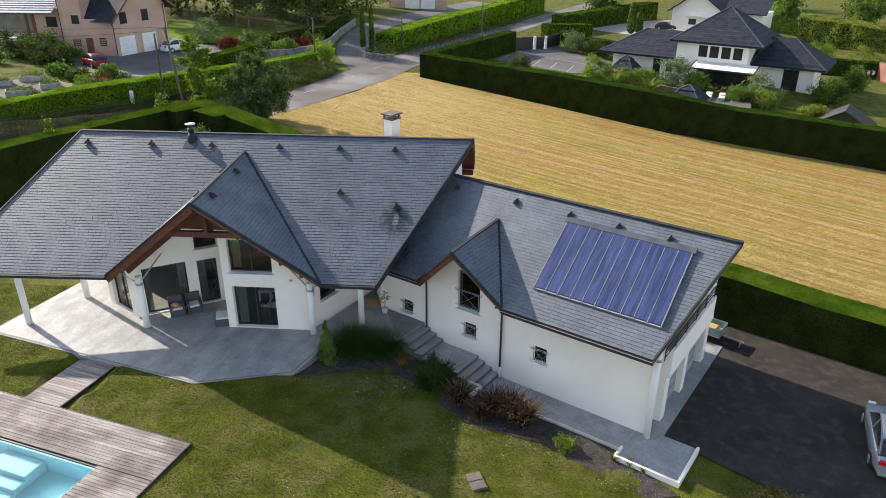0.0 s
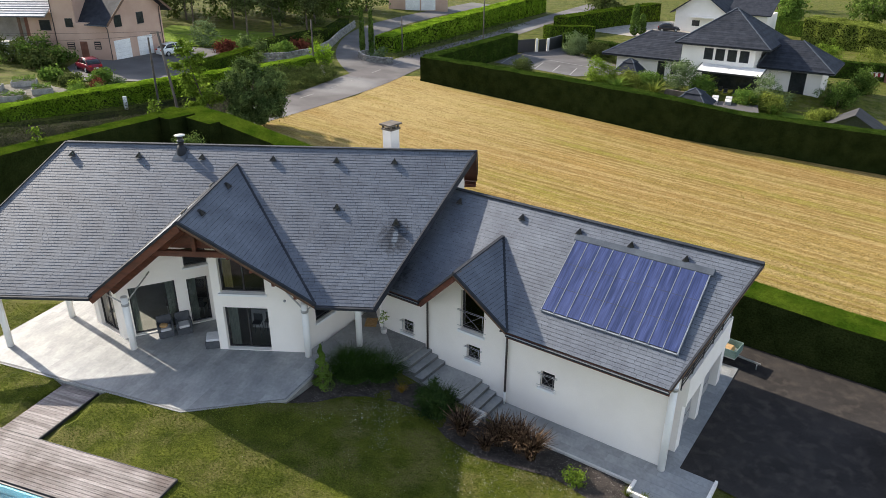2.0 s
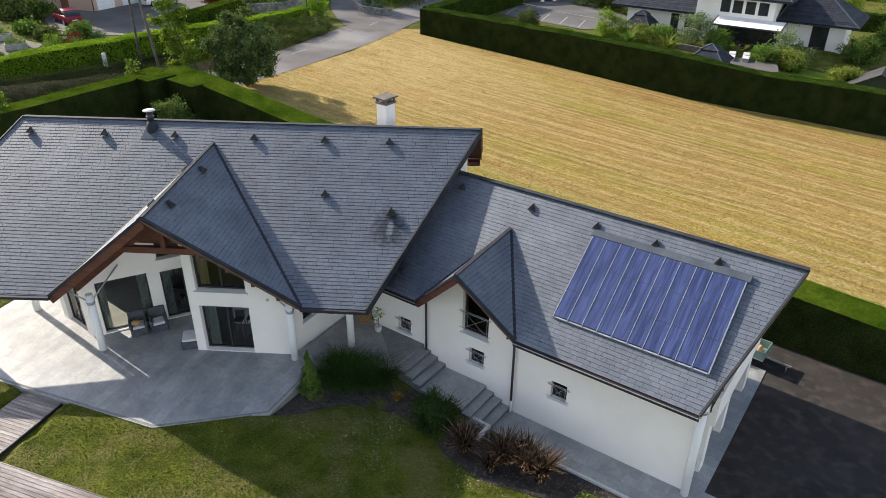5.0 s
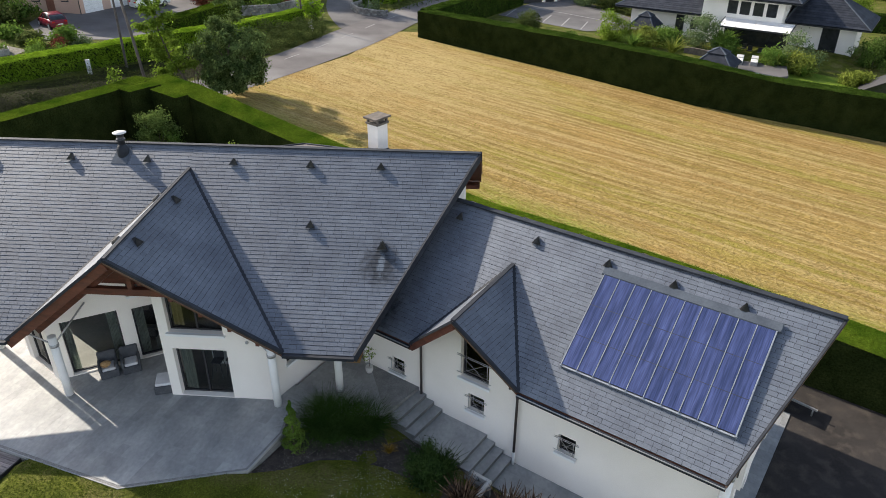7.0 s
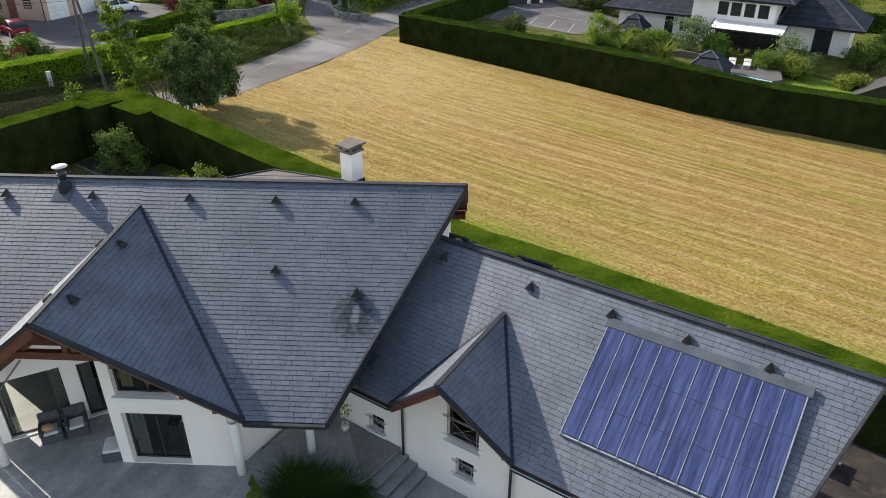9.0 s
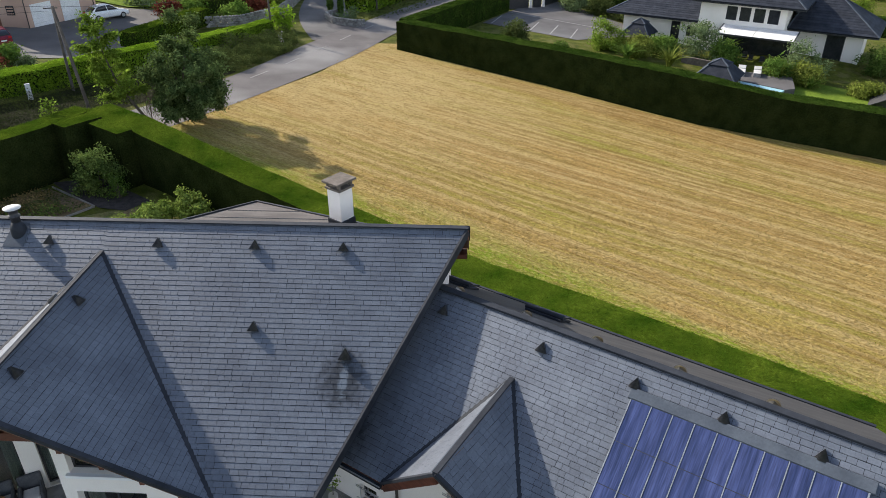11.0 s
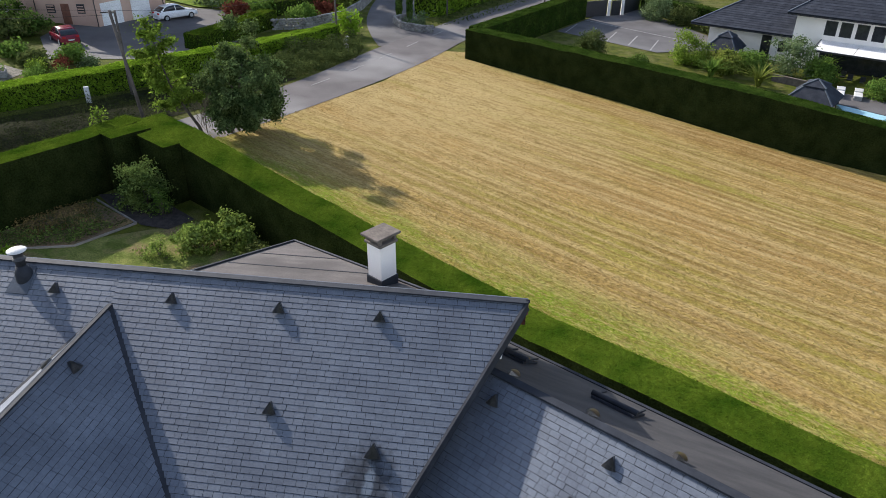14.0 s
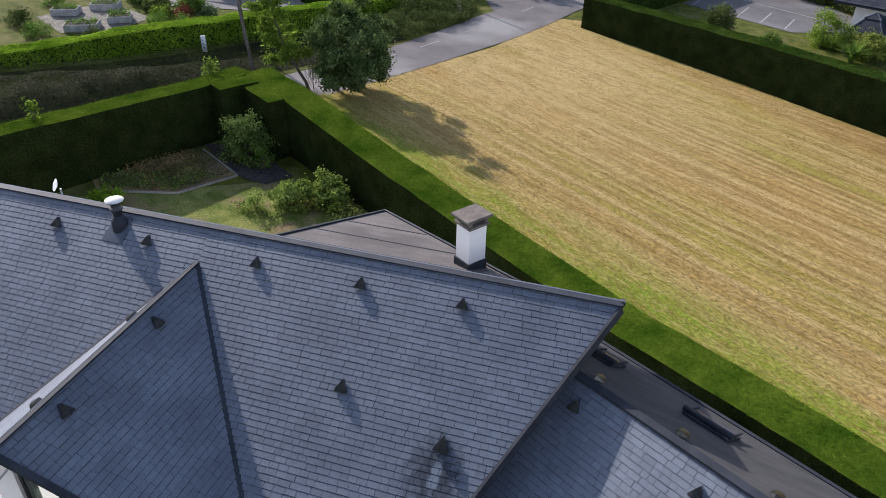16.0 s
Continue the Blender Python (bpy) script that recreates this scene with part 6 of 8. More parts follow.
def stool(x, y):
    ob = thing("bar_stool", (x, y, 0), "dark slim bar stool behind the sliding door", "stool", "bar stools")
    part("seat", box((x - 0.2, y - 0.2, 0.7), (x + 0.2, y + 0.2, 0.75), None, 0.02), M_FRAME, ob)
    part("backrest", box((x - 0.2, y + 0.17, 0.75), (x + 0.2, y + 0.2, 1.05)), M_FRAME, ob)
    for sx in (-1, 1):
        for sy in (-1, 1):
            bm = bmesh.new()
            add_tube(bm, [(x + sx * 0.15, y + sy * 0.15, 0.7), (x + sx * 0.22, y + sy * 0.22, 0.01)], 0.014, 6)
            part("leg", bm, M_FRAME, ob)


stool(-9.1, 27.8)
stool(-8.6, 28.0)
tbl = part("sideboard", box((-9.6, 28.5, 0.01), (-8.0, 29.1, 0.95), None, 0.01), M_CUSHION)
tagged(tbl, "pale kitchen counter behind the sliding door", "counter")

# potted plant by the entrance
pot = thing("potted_plant", (-3.5, 28.45, 0), "small leafy plant in a pale clay pot", "plant")
part("pot", lathe([(0.1, 0.0), (0.145, 0.1), (0.15, 0.2), (0.13, 0.25), (0.145, 0.27)], 16, Matrix.Translation((-3.5, 28.45, 0))), M_CONC, pot)
bm = bmesh.new()
limb(bm, [(-3.5, 28.45, 0.24), (-3.48, 28.44, 0.6), (-3.5, 28.46, 0.9)], 0.018, 0.008)
part("stem", bm, M_BARK, pot)
_, p, n = crown_points(np.random.default_rng(3), (-3.5, 28.45, 0.85), (0.2, 0.2, 0.28), 12, 12, 0.05)
leaf_cloud("foliage", p, n, 0.04, M_TREE_LIGHT, pot, 3)

# ---- garden plants in front ----
M_PINE = leafy("pine_needles", (0.02, 0.04, 0.013), (0.05, 0.085, 0.022), 2.0, 0.05, 0.5)
M_OCHREGRASS = leafy("ochre_grass", (0.3, 0.19, 0.04), (0.45, 0.3, 0.08), 1.0, 0.2)
top = thing("spiral_topiary", (-5.5, 24.75, -0.4), "clipped spiral conifer in the bed", "topiary")
rng_ = np.random.default_rng(8)
k = 5200
hh = rng_.random(k) ** 1.15
ang = rng_.uniform(0, 2 * np.pi, k)
wave = 0.62 + 0.38 * np.cos(ang - hh * 26)
rad = (0.47 * (1 - hh) ** 0.9 + 0.03) * np.clip(wave, 0.35, 1) * rng_.uniform(0.85, 1.05, k)
P_ = np.stack([-5.5 + rad * np.cos(ang), 24.75 + rad * np.sin(ang), -0.4 + 2.05 * hh], 1)
N_ = np.stack([np.cos(ang), np.sin(ang), 0.3 + 0 * ang], 1)
leaf_cloud("foliage", P_, N_, 0.03, M_SHRUB, top, 8, 0.6)
bm = bmesh.new()
limb(bm, [(-5.5, 24.75, -0.5), (-5.5, 24.75, 0.5), (-5.5, 24.75, 1.35)], 0.05, 0.02)
part("trunk", bm, M_BARK, top)
for i, (x, y, n, h, r) in enumerate(((-4.45, 25.85, 5200, 1.2, 0.72), (-3.3, 25.95, 3600, 1.1, 0.55))):
    blades("ornamental_grass", (x, y), n, h, 0.014, 1.0, M_BLADE, "dense dark green ornamental grass clump", "ornamental grass", 30 + i, r, "ornamental grasses by the entrance")
blades("garden_grass", (-2.3, 25.1), 160, 0.4, 0.012, 0.8, M_OCHREGRASS, "small yellow grass tuft in the bed", "ornamental grass", 40, 0.08)
shrub("dwarf_pine", (-0.75, 24.1), (0.85, 0.75, 0.75), M_PINE, "dark dwarf pine beside the stair", 41, 60, 150, 0.034, 0.13)
blades("dwarf_pine", (-0.75, 24.1), 620, 1.25, 0.035, 0.6, M_PINE, "upright needle shoots of the dark dwarf pine", "shrub", 42, 0.6)
for i, (x, y, s) in enumerate(((0.3, 23.05, 1.0), (1.25, 22.35, 0.6), (1.75, 22.85, 1.05), (2.45, 22.55, 1.1), (2.95, 22.15, 1.05))):
    blades("phormium", (x, y), int(230 * s), 1.35 * s, 0.06, 0.58, M_BROWNGRASS, "bronze red sword-leaved plant in the bed", "phormium", 50 + i, 0.16, "bronze phormiums")
shrub("small_shrub", (4.45, 20.95), (0.42, 0.4, 0.32), M_TREE_LIGHT, "small bright green shrub at the bed's edge", 60, 22, 40, 0.045, 0.09)
for i, (x, y) in enumerate(((6.3, 20.55), (6.85, 20.3), (7.3, 20.0))):
    blades("garden_grass", (x, y), 120, 0.32, 0.012, 0.7, M_TURF, "small green grass tuft in gravel", "ornamental grass", 61 + i, 0.1, "grass tufts by the low wall")
M_TAWNY = leafy("tawny_leaves", (0.12, 0.105, 0.03), (0.27, 0.22, 0.085), 1.2, 0.3, 0.5)
shrub("small_shrub", (11.6, 18.4), (0.85, 0.75, 0.5), M_TAWNY, "low olive brown shrub beside the drive", 66, 40, 110, 0.04, 0.13)
cov = thing("manhole_cover", (1.15, 18.45, gz(1.15, 18.45)), "two grey concrete cover slabs in the lawn", "cover")
mc = Matrix.Translation((1.15, 18.45, gz(1.15, 18.45) + 0.06)) @ Matrix.Rotation(radians(-68), 4, "Z")
for s in (0, 1):
    part("slab", box((-0.42 + 0.43 * s, -0.27, -0.1), (-0.01 + 0.43 * s, 0.27, 0.02), mc, 0.015), M_CAPSTONE, cov)

# mulch chips and small stones on the bed
BED_CHIPS = BED_FRONT + BED_BACK[::-1]
# turf: fine blades and white clover heads over the near lawn
rng_ = np.random.default_rng(77)


def in_poly(px, py, poly):
    c = np.zeros(len(px), bool)
    j = len(poly) - 1
    for i in range(len(poly)):
        (xi, yi), (xj, yj) = poly[i], poly[j]
        c ^= ((yi > py) != (yj > py)) & (px < (xj - xi) * (py - yi) / (yj - yi + 1e-12) + xi)
        j = i
    return c


LAWN_OFF = [[(-10.43, 22.2), (-6.62, 23.25), (-5.95, 25.0), (-6.0, 26.6), (-6.5, 31), (-19.4, 31), (-21.2, 25.4)],
            BED_FRONT + [(9.5, 18.9), (14, 24), (6.7, 30), (-6, 32)],
            [dk(a, b, 0).to_tuple()[:2] for a, b in ((-13, -9.5), (0.05, -9.5), (0.05, 0.05), (-6.08, 0.05), (-6.08, 3.4), (-7.95, 3.4), (-7.95, 0.05), (-13, 0.05))],
            [(p_.x, p_.y) for p_ in drive]]


def scatter(n, x0, x1, y0, y1, off=LAWN_OFF):
    x, y = rng_.uniform(x0, x1, n), rng_.uniform(y0, y1, n)
    keep = np.ones(n, bool)
    for poly in off:
        keep &= ~in_poly(x, y, poly)
    x, y = x[keep], y[keep]
    z = np.array([gz(a, b) for a, b in zip(x, y)])
    return np.stack([x, y, z], 1)


p = scatter(260000, -24, 14, 13, 30)
ob = leaf_cloud("lawn_grass", p + np.array([0, 0, 0.012]), rng_.normal(0, 1, (len(p), 3)) * np.array([1, 1, 0.5]), 0.034, M_TURF, None, 5, 0.3, 0.3)
tagged(ob, "short green grass blades of the mown lawn", "grass", kind="stuff")
p = scatter(26000, -8.5, 8, 14, 25)
dens = np.array([noise.noise((a * 0.55, b * 0.55, 4)) + 0.7 * noise.noise((a * 1.7, b * 1.7, 9)) for a, b, _ in p])
spot = np.minimum(np.hypot((p[:, 0] + 2.6) / 2.2, (p[:, 1] - 23.6) / 0.9), np.hypot((p[:, 0] - 1.8) / 2.0, (p[:, 1] - 20.9) / 0.7))
p = p[dens + rng_.normal(0, 0.3, len(dens)) - 0.38 * np.minimum(spot, 2.6) > -0.22]
p = p[(p[:, 0] > -5.6) | (rng_.random(len(p)) < 0.12)]
ob = leaf_cloud("clover_flowers", p + np.array([0, 0, 0.05]), np.tile((0, -0.3, 1.0), (len(p), 1)), 0.0105, M_BLOSSOM, None, 6, 0.2, 0.9)
tagged(ob, "scattered white clover heads in the lawn", "flowers", kind="stuff")
p = scatter(700, -24, -14, 17, 34)
ob = leaf_cloud("clover_flowers", p + np.array([0, 0, 0.05]), np.tile((0, -0.3, 1.0), (len(p), 1)), 0.009, M_BLOSSOM, None, 7, 0.2, 0.9)
tagged(ob, "scattered white clover heads beside the terrace", "flowers", kind="stuff")

n = 16000
x, y = rng_.uniform(-6.6, 8.3, n), rng_.uniform(18.7, 26, n)
keep = in_poly(x, y, BED_CHIPS)
x, y = x[keep], y[keep]
p = np.stack([x, y, np.array([gz(a, b) for a, b in zip(x, y)]) + 0.055], 1)
M_CHIP = mat("mulch_chips", (0.06, 0.052, 0.046), (0.2, 0.18, 0.165), 9.0, rough=0.95, bump=0, island=0.6)
ob = leaf_cloud("mulch", p, np.tile((0, 0, 1.0), (len(p), 1)), 0.03, M_CHIP, None, 15, 0.5, 0.5)
tagged(ob, "grey brown mulch chips and gravel on the bed", "mulch", kind="stuff")

# straw lying on the field, thicker along the swaths
n = 230000
u = rng_.uniform(-55, 40, n)
v = 35.6 + (rng_.random(n) ** 1.3) * 48
x, y = u * GU.x + v * GV.x, u * GU.y + v * GV.y
row = np.array([noise.noise((a * 0.12, b * 0.8, 9)) + 0.7 * noise.noise((a * 0.5, b * 2.0, 3)) for a, b in zip(u, v)])
keep = np.any([in_poly(x, y, f) for f in FIELD], axis=0) & (row + rng_.normal(0, 0.3, n) > 0.3)
x, y = x[keep], y[keep]
p = np.stack([x, y, np.array([gz(a, b) for a, b in zip(x, y)]) + 0.045], 1)
ob = leaf_cloud("straw", p, np.tile((0, 0, 1.0), (len(p), 1)), 0.045, M_STRAW, None, 9, 0.45, 0.22)
tagged(ob, "dry straw left lying in rows on the field", "straw", kind="stuff")

# upright stubble and regrowth, thinning with distance
n = 105000
u = rng_.uniform(-52, 30, n)
v = 35.7 + (rng_.random(n) ** 1.6) * 40
x, y = u * GU.x + v * GV.x, u * GU.y + v * GV.y
keep = np.any([in_poly(x, y, f) for f in FIELD], axis=0)
x, y, u, v = x[keep], y[keep], u[keep], v[keep]
p = np.stack([x, y, np.array([gz(a, b) for a, b in zip(x, y)]) + 0.06], 1)
green = np.array([noise.noise((a * 0.05, b * 0.35, 21)) for a, b in zip(u, v)]) + rng_.normal(0, 0.2, len(u)) + np.clip((41.0 - v) * 0.5, -0.1, 1.0) > 0.2
M_REGROWTH = leafy("hay_regrowth", (0.13, 0.16, 0.02), (0.26, 0.28, 0.045), 0.35, 0.25, 0.5)
for pick, mt, nm, lb in ((green, M_REGROWTH, "regrowth", "yellow green regrowth between the swaths"), (~green, M_STRAW, "stubble", "pale upright stubble of the mown field")):
    ob = leaf_cloud(nm, p[pick], rng_.normal(0, 1, (int(pick.sum()), 3)) * np.array([1, 1, 0.25]), 0.046, mt, None, 19, 0.2, 0.22)
    tagged(ob, lb, "stubble", kind="stuff")

# pale edging at the foot of the stair
kerb = thing("stair_edging", guv(-11.69, 21.31, -1.1), "pale concrete edging at the foot of the stair", "edging", kind="structure")
part("edging_bar", bar(guv(-12.41, 21.33, -1.06), guv(-11.63, 21.31, -1.06), 0.12, 0.16), M_CONC, kerb)
part("edging_bar", bar(guv(-11.69, 21.245, -1.06), guv(-11.69, 20.56, -1.06), 0.12, 0.16), M_CONC, kerb)


# ---- neighbouring plots ----
M_PINK = mat("pink_render", (0.46, 0.31, 0.24), (0.54, 0.38, 0.3), 0.5, rough=0.9, fine=30, fine_mix=0.06)
M_ROOFTILE = mat("dark_roof_tile", (0.024, 0.028, 0.038), (0.042, 0.047, 0.06), 1.5, rough=0.75, fine=10, fine_mix=0.15, island=0.2, spec=0.12)
M_GREYWOOD = mat("weathered_boards", (0.24, 0.23, 0.215), (0.38, 0.365, 0.345), 2, rough=0.9, fine=12, fine_mix=0.3)
M_WHITEDOOR = mat("white_door", (0.7, 0.7, 0.7), (0.8, 0.8, 0.79), 1, rough=0.5, bump=0.02)
M_BROWNDOOR = mat("brown_wood_door", (0.13, 0.05, 0.03), (0.19, 0.08, 0.05), 2, rough=0.6)
M_DARKGLASS = mat("dark_window", (0.02, 0.022, 0.026), (0.035, 0.038, 0.042), 2, rough=0.1, bump=0)
M_RED = mat("red_car_paint", (0.15, 0.01, 0.022), (0.2, 0.015, 0.03), 1, rough=0.25, bump=0)
M_WHITECAR = mat("white_car_paint", (0.72, 0.73, 0.74), (0.8, 0.8, 0.8), 1, rough=0.25, bump=0)
M_BLACKCAR = mat("black_car_paint", (0.015, 0.015, 0.018), (0.025, 0.025, 0.03), 1, rough=0.2, bump=0)
M_SILVER = mat("silver_car_paint", (0.34, 0.36, 0.38), (0.42, 0.44, 0.46), 1, rough=0.25, metal=0.4, bump=0)
M_TYRE = mat("tyre", (0.012, 0.012, 0.013), (0.022, 0.022, 0.022), 3, rough=0.9)
M_LAMP = mat("red_lamp", (0.4, 0.01, 0.01), (0.5, 0.02, 0.02), 1, rough=0.2, bump=0)
M_PLATE = mat("plate_bar", (0.6, 0.6, 0.58), (0.7, 0.7, 0.68), 1, rough=0.5, bump=0)
M_AWNING = mat("white_awning", (0.72, 0.71, 0.69), (0.8, 0.79, 0.77), 1, rough=0.9, bump=0.02)
M_REDWALL = mat("red_brown_wall", (0.2, 0.09, 0.07), (0.27, 0.13, 0.1), 1, rough=0.9)
M_GRAVEL = mat("pale_gravel", (0.3, 0.27, 0.23), (0.42, 0.38, 0.33), 1, rough=0.95, fine=20, fine_mix=0.2)
M_OLIVE = leafy("yellow_green_leaves", (0.12, 0.155, 0.025), (0.25, 0.29, 0.06), 0.6, 0.3)


def turned(x, y, deg):
    return Matrix.Translation((x, y, gz(x, y))) @ Matrix.Rotation(radians(deg), 4, "Z")


def hip_roof(parent, m, x0, x1, y0, y1, z, apex, thick=0.14, name="roof", rows=True):
    """A hipped roof over a rectangle; apex: list of one or two ridge points."""
    A = [Vector((x0, y0, z)), Vector((x1, y0, z)), Vector((x1, y1, z)), Vector((x0, y1, z))]
    if len(apex) == 1:
        P = Q = Vector(apex[0])
    else:
        P, Q = Vector(apex[0]), Vector(apex[1])
    faces = [[A[0], A[1], Q, P] if P != Q else [A[0], A[1], P], [A[1], A[2], Q], [A[2], A[3], P, Q] if P != Q else [A[2], A[3], P], [A[3], A[0], P]]
    root = None
    for f in faces:
        f = [m @ p for p in f]
        n = (f[1] - f[0]).cross(f[2] - f[0]).normalized()
        if n.z < 0:
            n = -n
        ob = part(name, slab([p - n * 0.01 for p in f], thick, -n), M_ROOFTILE, parent)
        root = root or ob
        e1 = Vector((0, 0, 1)).cross(n).normalized()
        e2 = n.cross(e1)
        o = f[0]
        if rows:
            pieces(ob, "tile", o, e1, e2, [((p - o).dot(e1), (p - o).dot(e2)) for p in f], 4.0, 0.36, 0.04, 0.032, 0.008, M_ROOFTILE, gap=0.0, rest="tiling", seed=3)
        hip = f[-1]
    for a in A:
        tgt = P if (a - P).length < (a - Q).length else Q
        part("hip_cap", bar(m @ a + Vector((0, 0, 0.03)), m @ tgt + Vector((0, 0, 0.05)), 0.16, 0.07), M_ZINC_PALE, root)
    part("eave", box((x0, y0, z - 0.22), (x1, y1, z - 0.13), m), M_FRAME, root)
    return root


def flat_window(parent, m, x0, x1, y, z0, z1, name="window", material=None):
    """A window or door in a wall that faces -y of m: a sunk dark pane in a frame."""
    w = part(name, box((x0, y - 0.03, z0), (x1, y + 0.02, z1), m), M_FRAME, parent)
    part("pane", box((x0 + 0.07, y - 0.045, z0 + 0.07), (x1 - 0.07, y - 0.031, z1 - 0.07), m), material or M_DARKGLASS, w)
    return w


# white villa beyond the field
NBA = -30.0
NU, NV = Vector((math.cos(radians(30)), -math.sin(radians(30)), 0)), Vector((math.sin(radians(30)), math.cos(radians(30)), 0))
NB = Matrix.Translation(NU * -20.9 + NV * 95.9 + Vector((0, 0, -2.75))) @ Matrix.Rotation(radians(NBA), 4, "Z")
villa = thing("villa", NB.translation, "white two-storey villa with dark hipped roofs and an awning", "house")
part("wall", box((-5.5, 0, -0.6), (3.4, 9.0, 5.75), NB), M_RENDER, villa)
part("wall", box((-14.4, 1.0, -0.6), (-5.52, 9.2, 3.3), NB), M_RENDER, villa)
part("wall", box((3.42, 3.0, -0.6), (10.8, 9.6, 3.15), NB), M_RENDER, villa)
hip_roof(villa, NB, -6.3, 5.2, -0.9, 10.0, 5.8, [(-0.6, 4.6, 9.75)])
hip_roof(villa, NB, -16.2, -5.55, -0.1, 10.2, 3.4, [(-11.3, 5.0, 6.15), (-5.7, 5.0, 6.15)])
hip_roof(villa, NB, 3.45, 12.2, 1.7, 10.4, 3.35, [(4.6, 5.8, 6.3), (7.6, 5.8, 6.3)])
for x0 in (-2.7, -1.3, 0.15, 1.6):
    flat_window(villa, NB, x0, x0 + 1.1, 0, 3.88, 5.3)
flat_window(villa, NB, -2.6, 4.4, 0, 0.05, 2.3, "glass_front")
flat_window(villa, NB, 7.3, 9.1, 3.0, 0.05, 2.9, "glass_door")
flat_window(villa, NB, -8.7, -7.7, 1.0, 0.0, 2.9, "door")
flat_window(villa, NB, -6.9, -6.2, 1.0, 1.4, 2.5)
flat_window(villa, NB, -12.4, -11.4, 1.0, 1.3, 2.6)
aw = thing("awning", NB @ Vector((1, -1.5, 3)), "white fabric awning on a dark frame", "awning")
for x0, x1 in ((-2.7, 0.85), (0.9, 4.9)):
    part("fabric", slab([NB @ Vector(p) for p in ((x0, -0.05, 3.42), (x1, -0.05, 3.42), (x1, -3.0, 2.95), (x0, -3.0, 2.95))], 0.04), M_AWNING, aw)
for x in (-2.75, 4.95):
    part("side_beam", bar(NB @ Vector((x, 0, 3.4)), NB @ Vector((x, -3.05, 2.92)), 0.1, 0.14), M_FRAME, aw)
    part("post", bar(NB @ Vector((x, -2.95, 0)), NB @ Vector((x, -2.95, 2.9)), 0.1, 0.1, (1, 0, 0)), M_FRAME, aw)
part("front_beam", bar(NB @ Vector((-2.75, -3.05, 2.92)), NB @ Vector((4.95, -3.05, 2.92)), 0.12, 0.16), M_FRAME, aw)
terr = part("villa_terrace", box((-3.5, -7.5, -0.35), (5.5, -0.02, 0.02), NB), M_SOFFIT)
tagged(terr, "brown timber villa terrace with garden furniture", "terrace", kind="structure")
for x, y in ((-0.6, -2.2), (1.0, -2.0), (2.2, -2.4), (0.2, -1.2)):
    ch_ = thing("garden_chair", NB @ Vector((x, y, 0.02)), "dark garden chair under the awning", "chair", "chairs under the awning")
    mm = NB @ Matrix.Translation((x, y, 0.02))
    part("seat", box((-0.24, -0.24, 0.42), (0.24, 0.24, 0.47), mm), M_FRAME, ch_)
    part("backrest", box((-0.24, 0.2, 0.47), (0.24, 0.24, 0.95), mm), M_FRAME, ch_)
    for sx in (-0.22, 0.19):
        for sy in (-0.22, 0.19):
            part("leg", box((sx, sy, 0), (sx + 0.03, sy + 0.03, 0.42), mm), M_FRAME, ch_)


def pavilion(x, y, z_top, half, label):
    """A small open pavilion with a two-tier pyramid roof."""
    m = Matrix.Translation((x, y, 0)) @ Matrix.Rotation(radians(NBA), 4, "Z")
    g = gz(x, y)
    ob = thing("pavilion", (x, y, g), label, "pavilion", "garden pavilions")
    for s0, z0, s1, z1 in ((half, z_top - 1.6, half * 0.4, z_top - 0.5), (half * 0.48, z_top - 0.48, 0.02, z_top)):
        A = [Vector((sx * s0, sy * s0, z0)) for sx, sy in ((-1, -1), (1, -1), (1, 1), (-1, 1))]
        B = [Vector((sx * s1, sy * s1, z1)) for sx, sy in ((-1, -1), (1, -1), (1, 1), (-1, 1))]
        for i in range(4):
            f = [A[i], A[(i + 1) % 4], B[(i + 1) % 4], B[i]]
            part("roof", slab([m @ p for p in f], 0.06), M_ROOFTILE, ob)
            part("hip_cap", bar(m @ A[i], m @ B[i], 0.12, 0.09), M_ZINC_PALE, ob)
    for sx in (-1, 1):
        for sy in (-1, 1):
            c = m @ Vector((sx * half * 0.85, sy * half * 0.85, 0))
            part("post", box((c.x - 0.07, c.y - 0.07, g - 0.1), (c.x + 0.07, c.y + 0.07, z_top - 1.3)), M_FRAME, ob)


pavilion(23.4, 81.4, 0.3, 1.95, "open garden pavilion with a grey two-tier pyramid roof")
pavilion(18.9, 97.0, 0.75, 1.6, "small grey pavilion among the villa's shrubs")
shed = thing("garden_shed", (39.2, 77, gz(39, 77)), "small shed with a grey metal gable roof", "shed")
m = Matrix.Translation((39.4, 77.8, -0.75)) @ Matrix.Rotation(radians(NBA), 4, "Z")
part("wall", box((-2.4, -1.6, -3.4), (2.4, 1.6, -1.9), m), M_FRAME, shed)
bm = bmesh.new()
v_ = [[bm.verts.new(m @ Vector((x, y, z))) for x, z in ((-2.4, -1.92), (2.4, -1.92), (0, -0.5))] for y in (-1.6, 1.6)]
bm.faces.new(v_[0])
bm.faces.new(v_[1][::-1])
for i in range(3):
    bm.faces.new((v_[0][i], v_[1][i], v_[1][(i + 1) % 3], v_[0][(i + 1) % 3]))
part("gable", bm, M_FRAME, shed)
for s in (-1, 1):
    part("roof", slab([m @ Vector(p) for p in ((s * 3.0, -2.0, -2.1), (0, -2.0, -0.35), (0, 2.0, -0.35), (s * 3.0, 2.0, -2.1))], 0.08), M_FELT, shed)
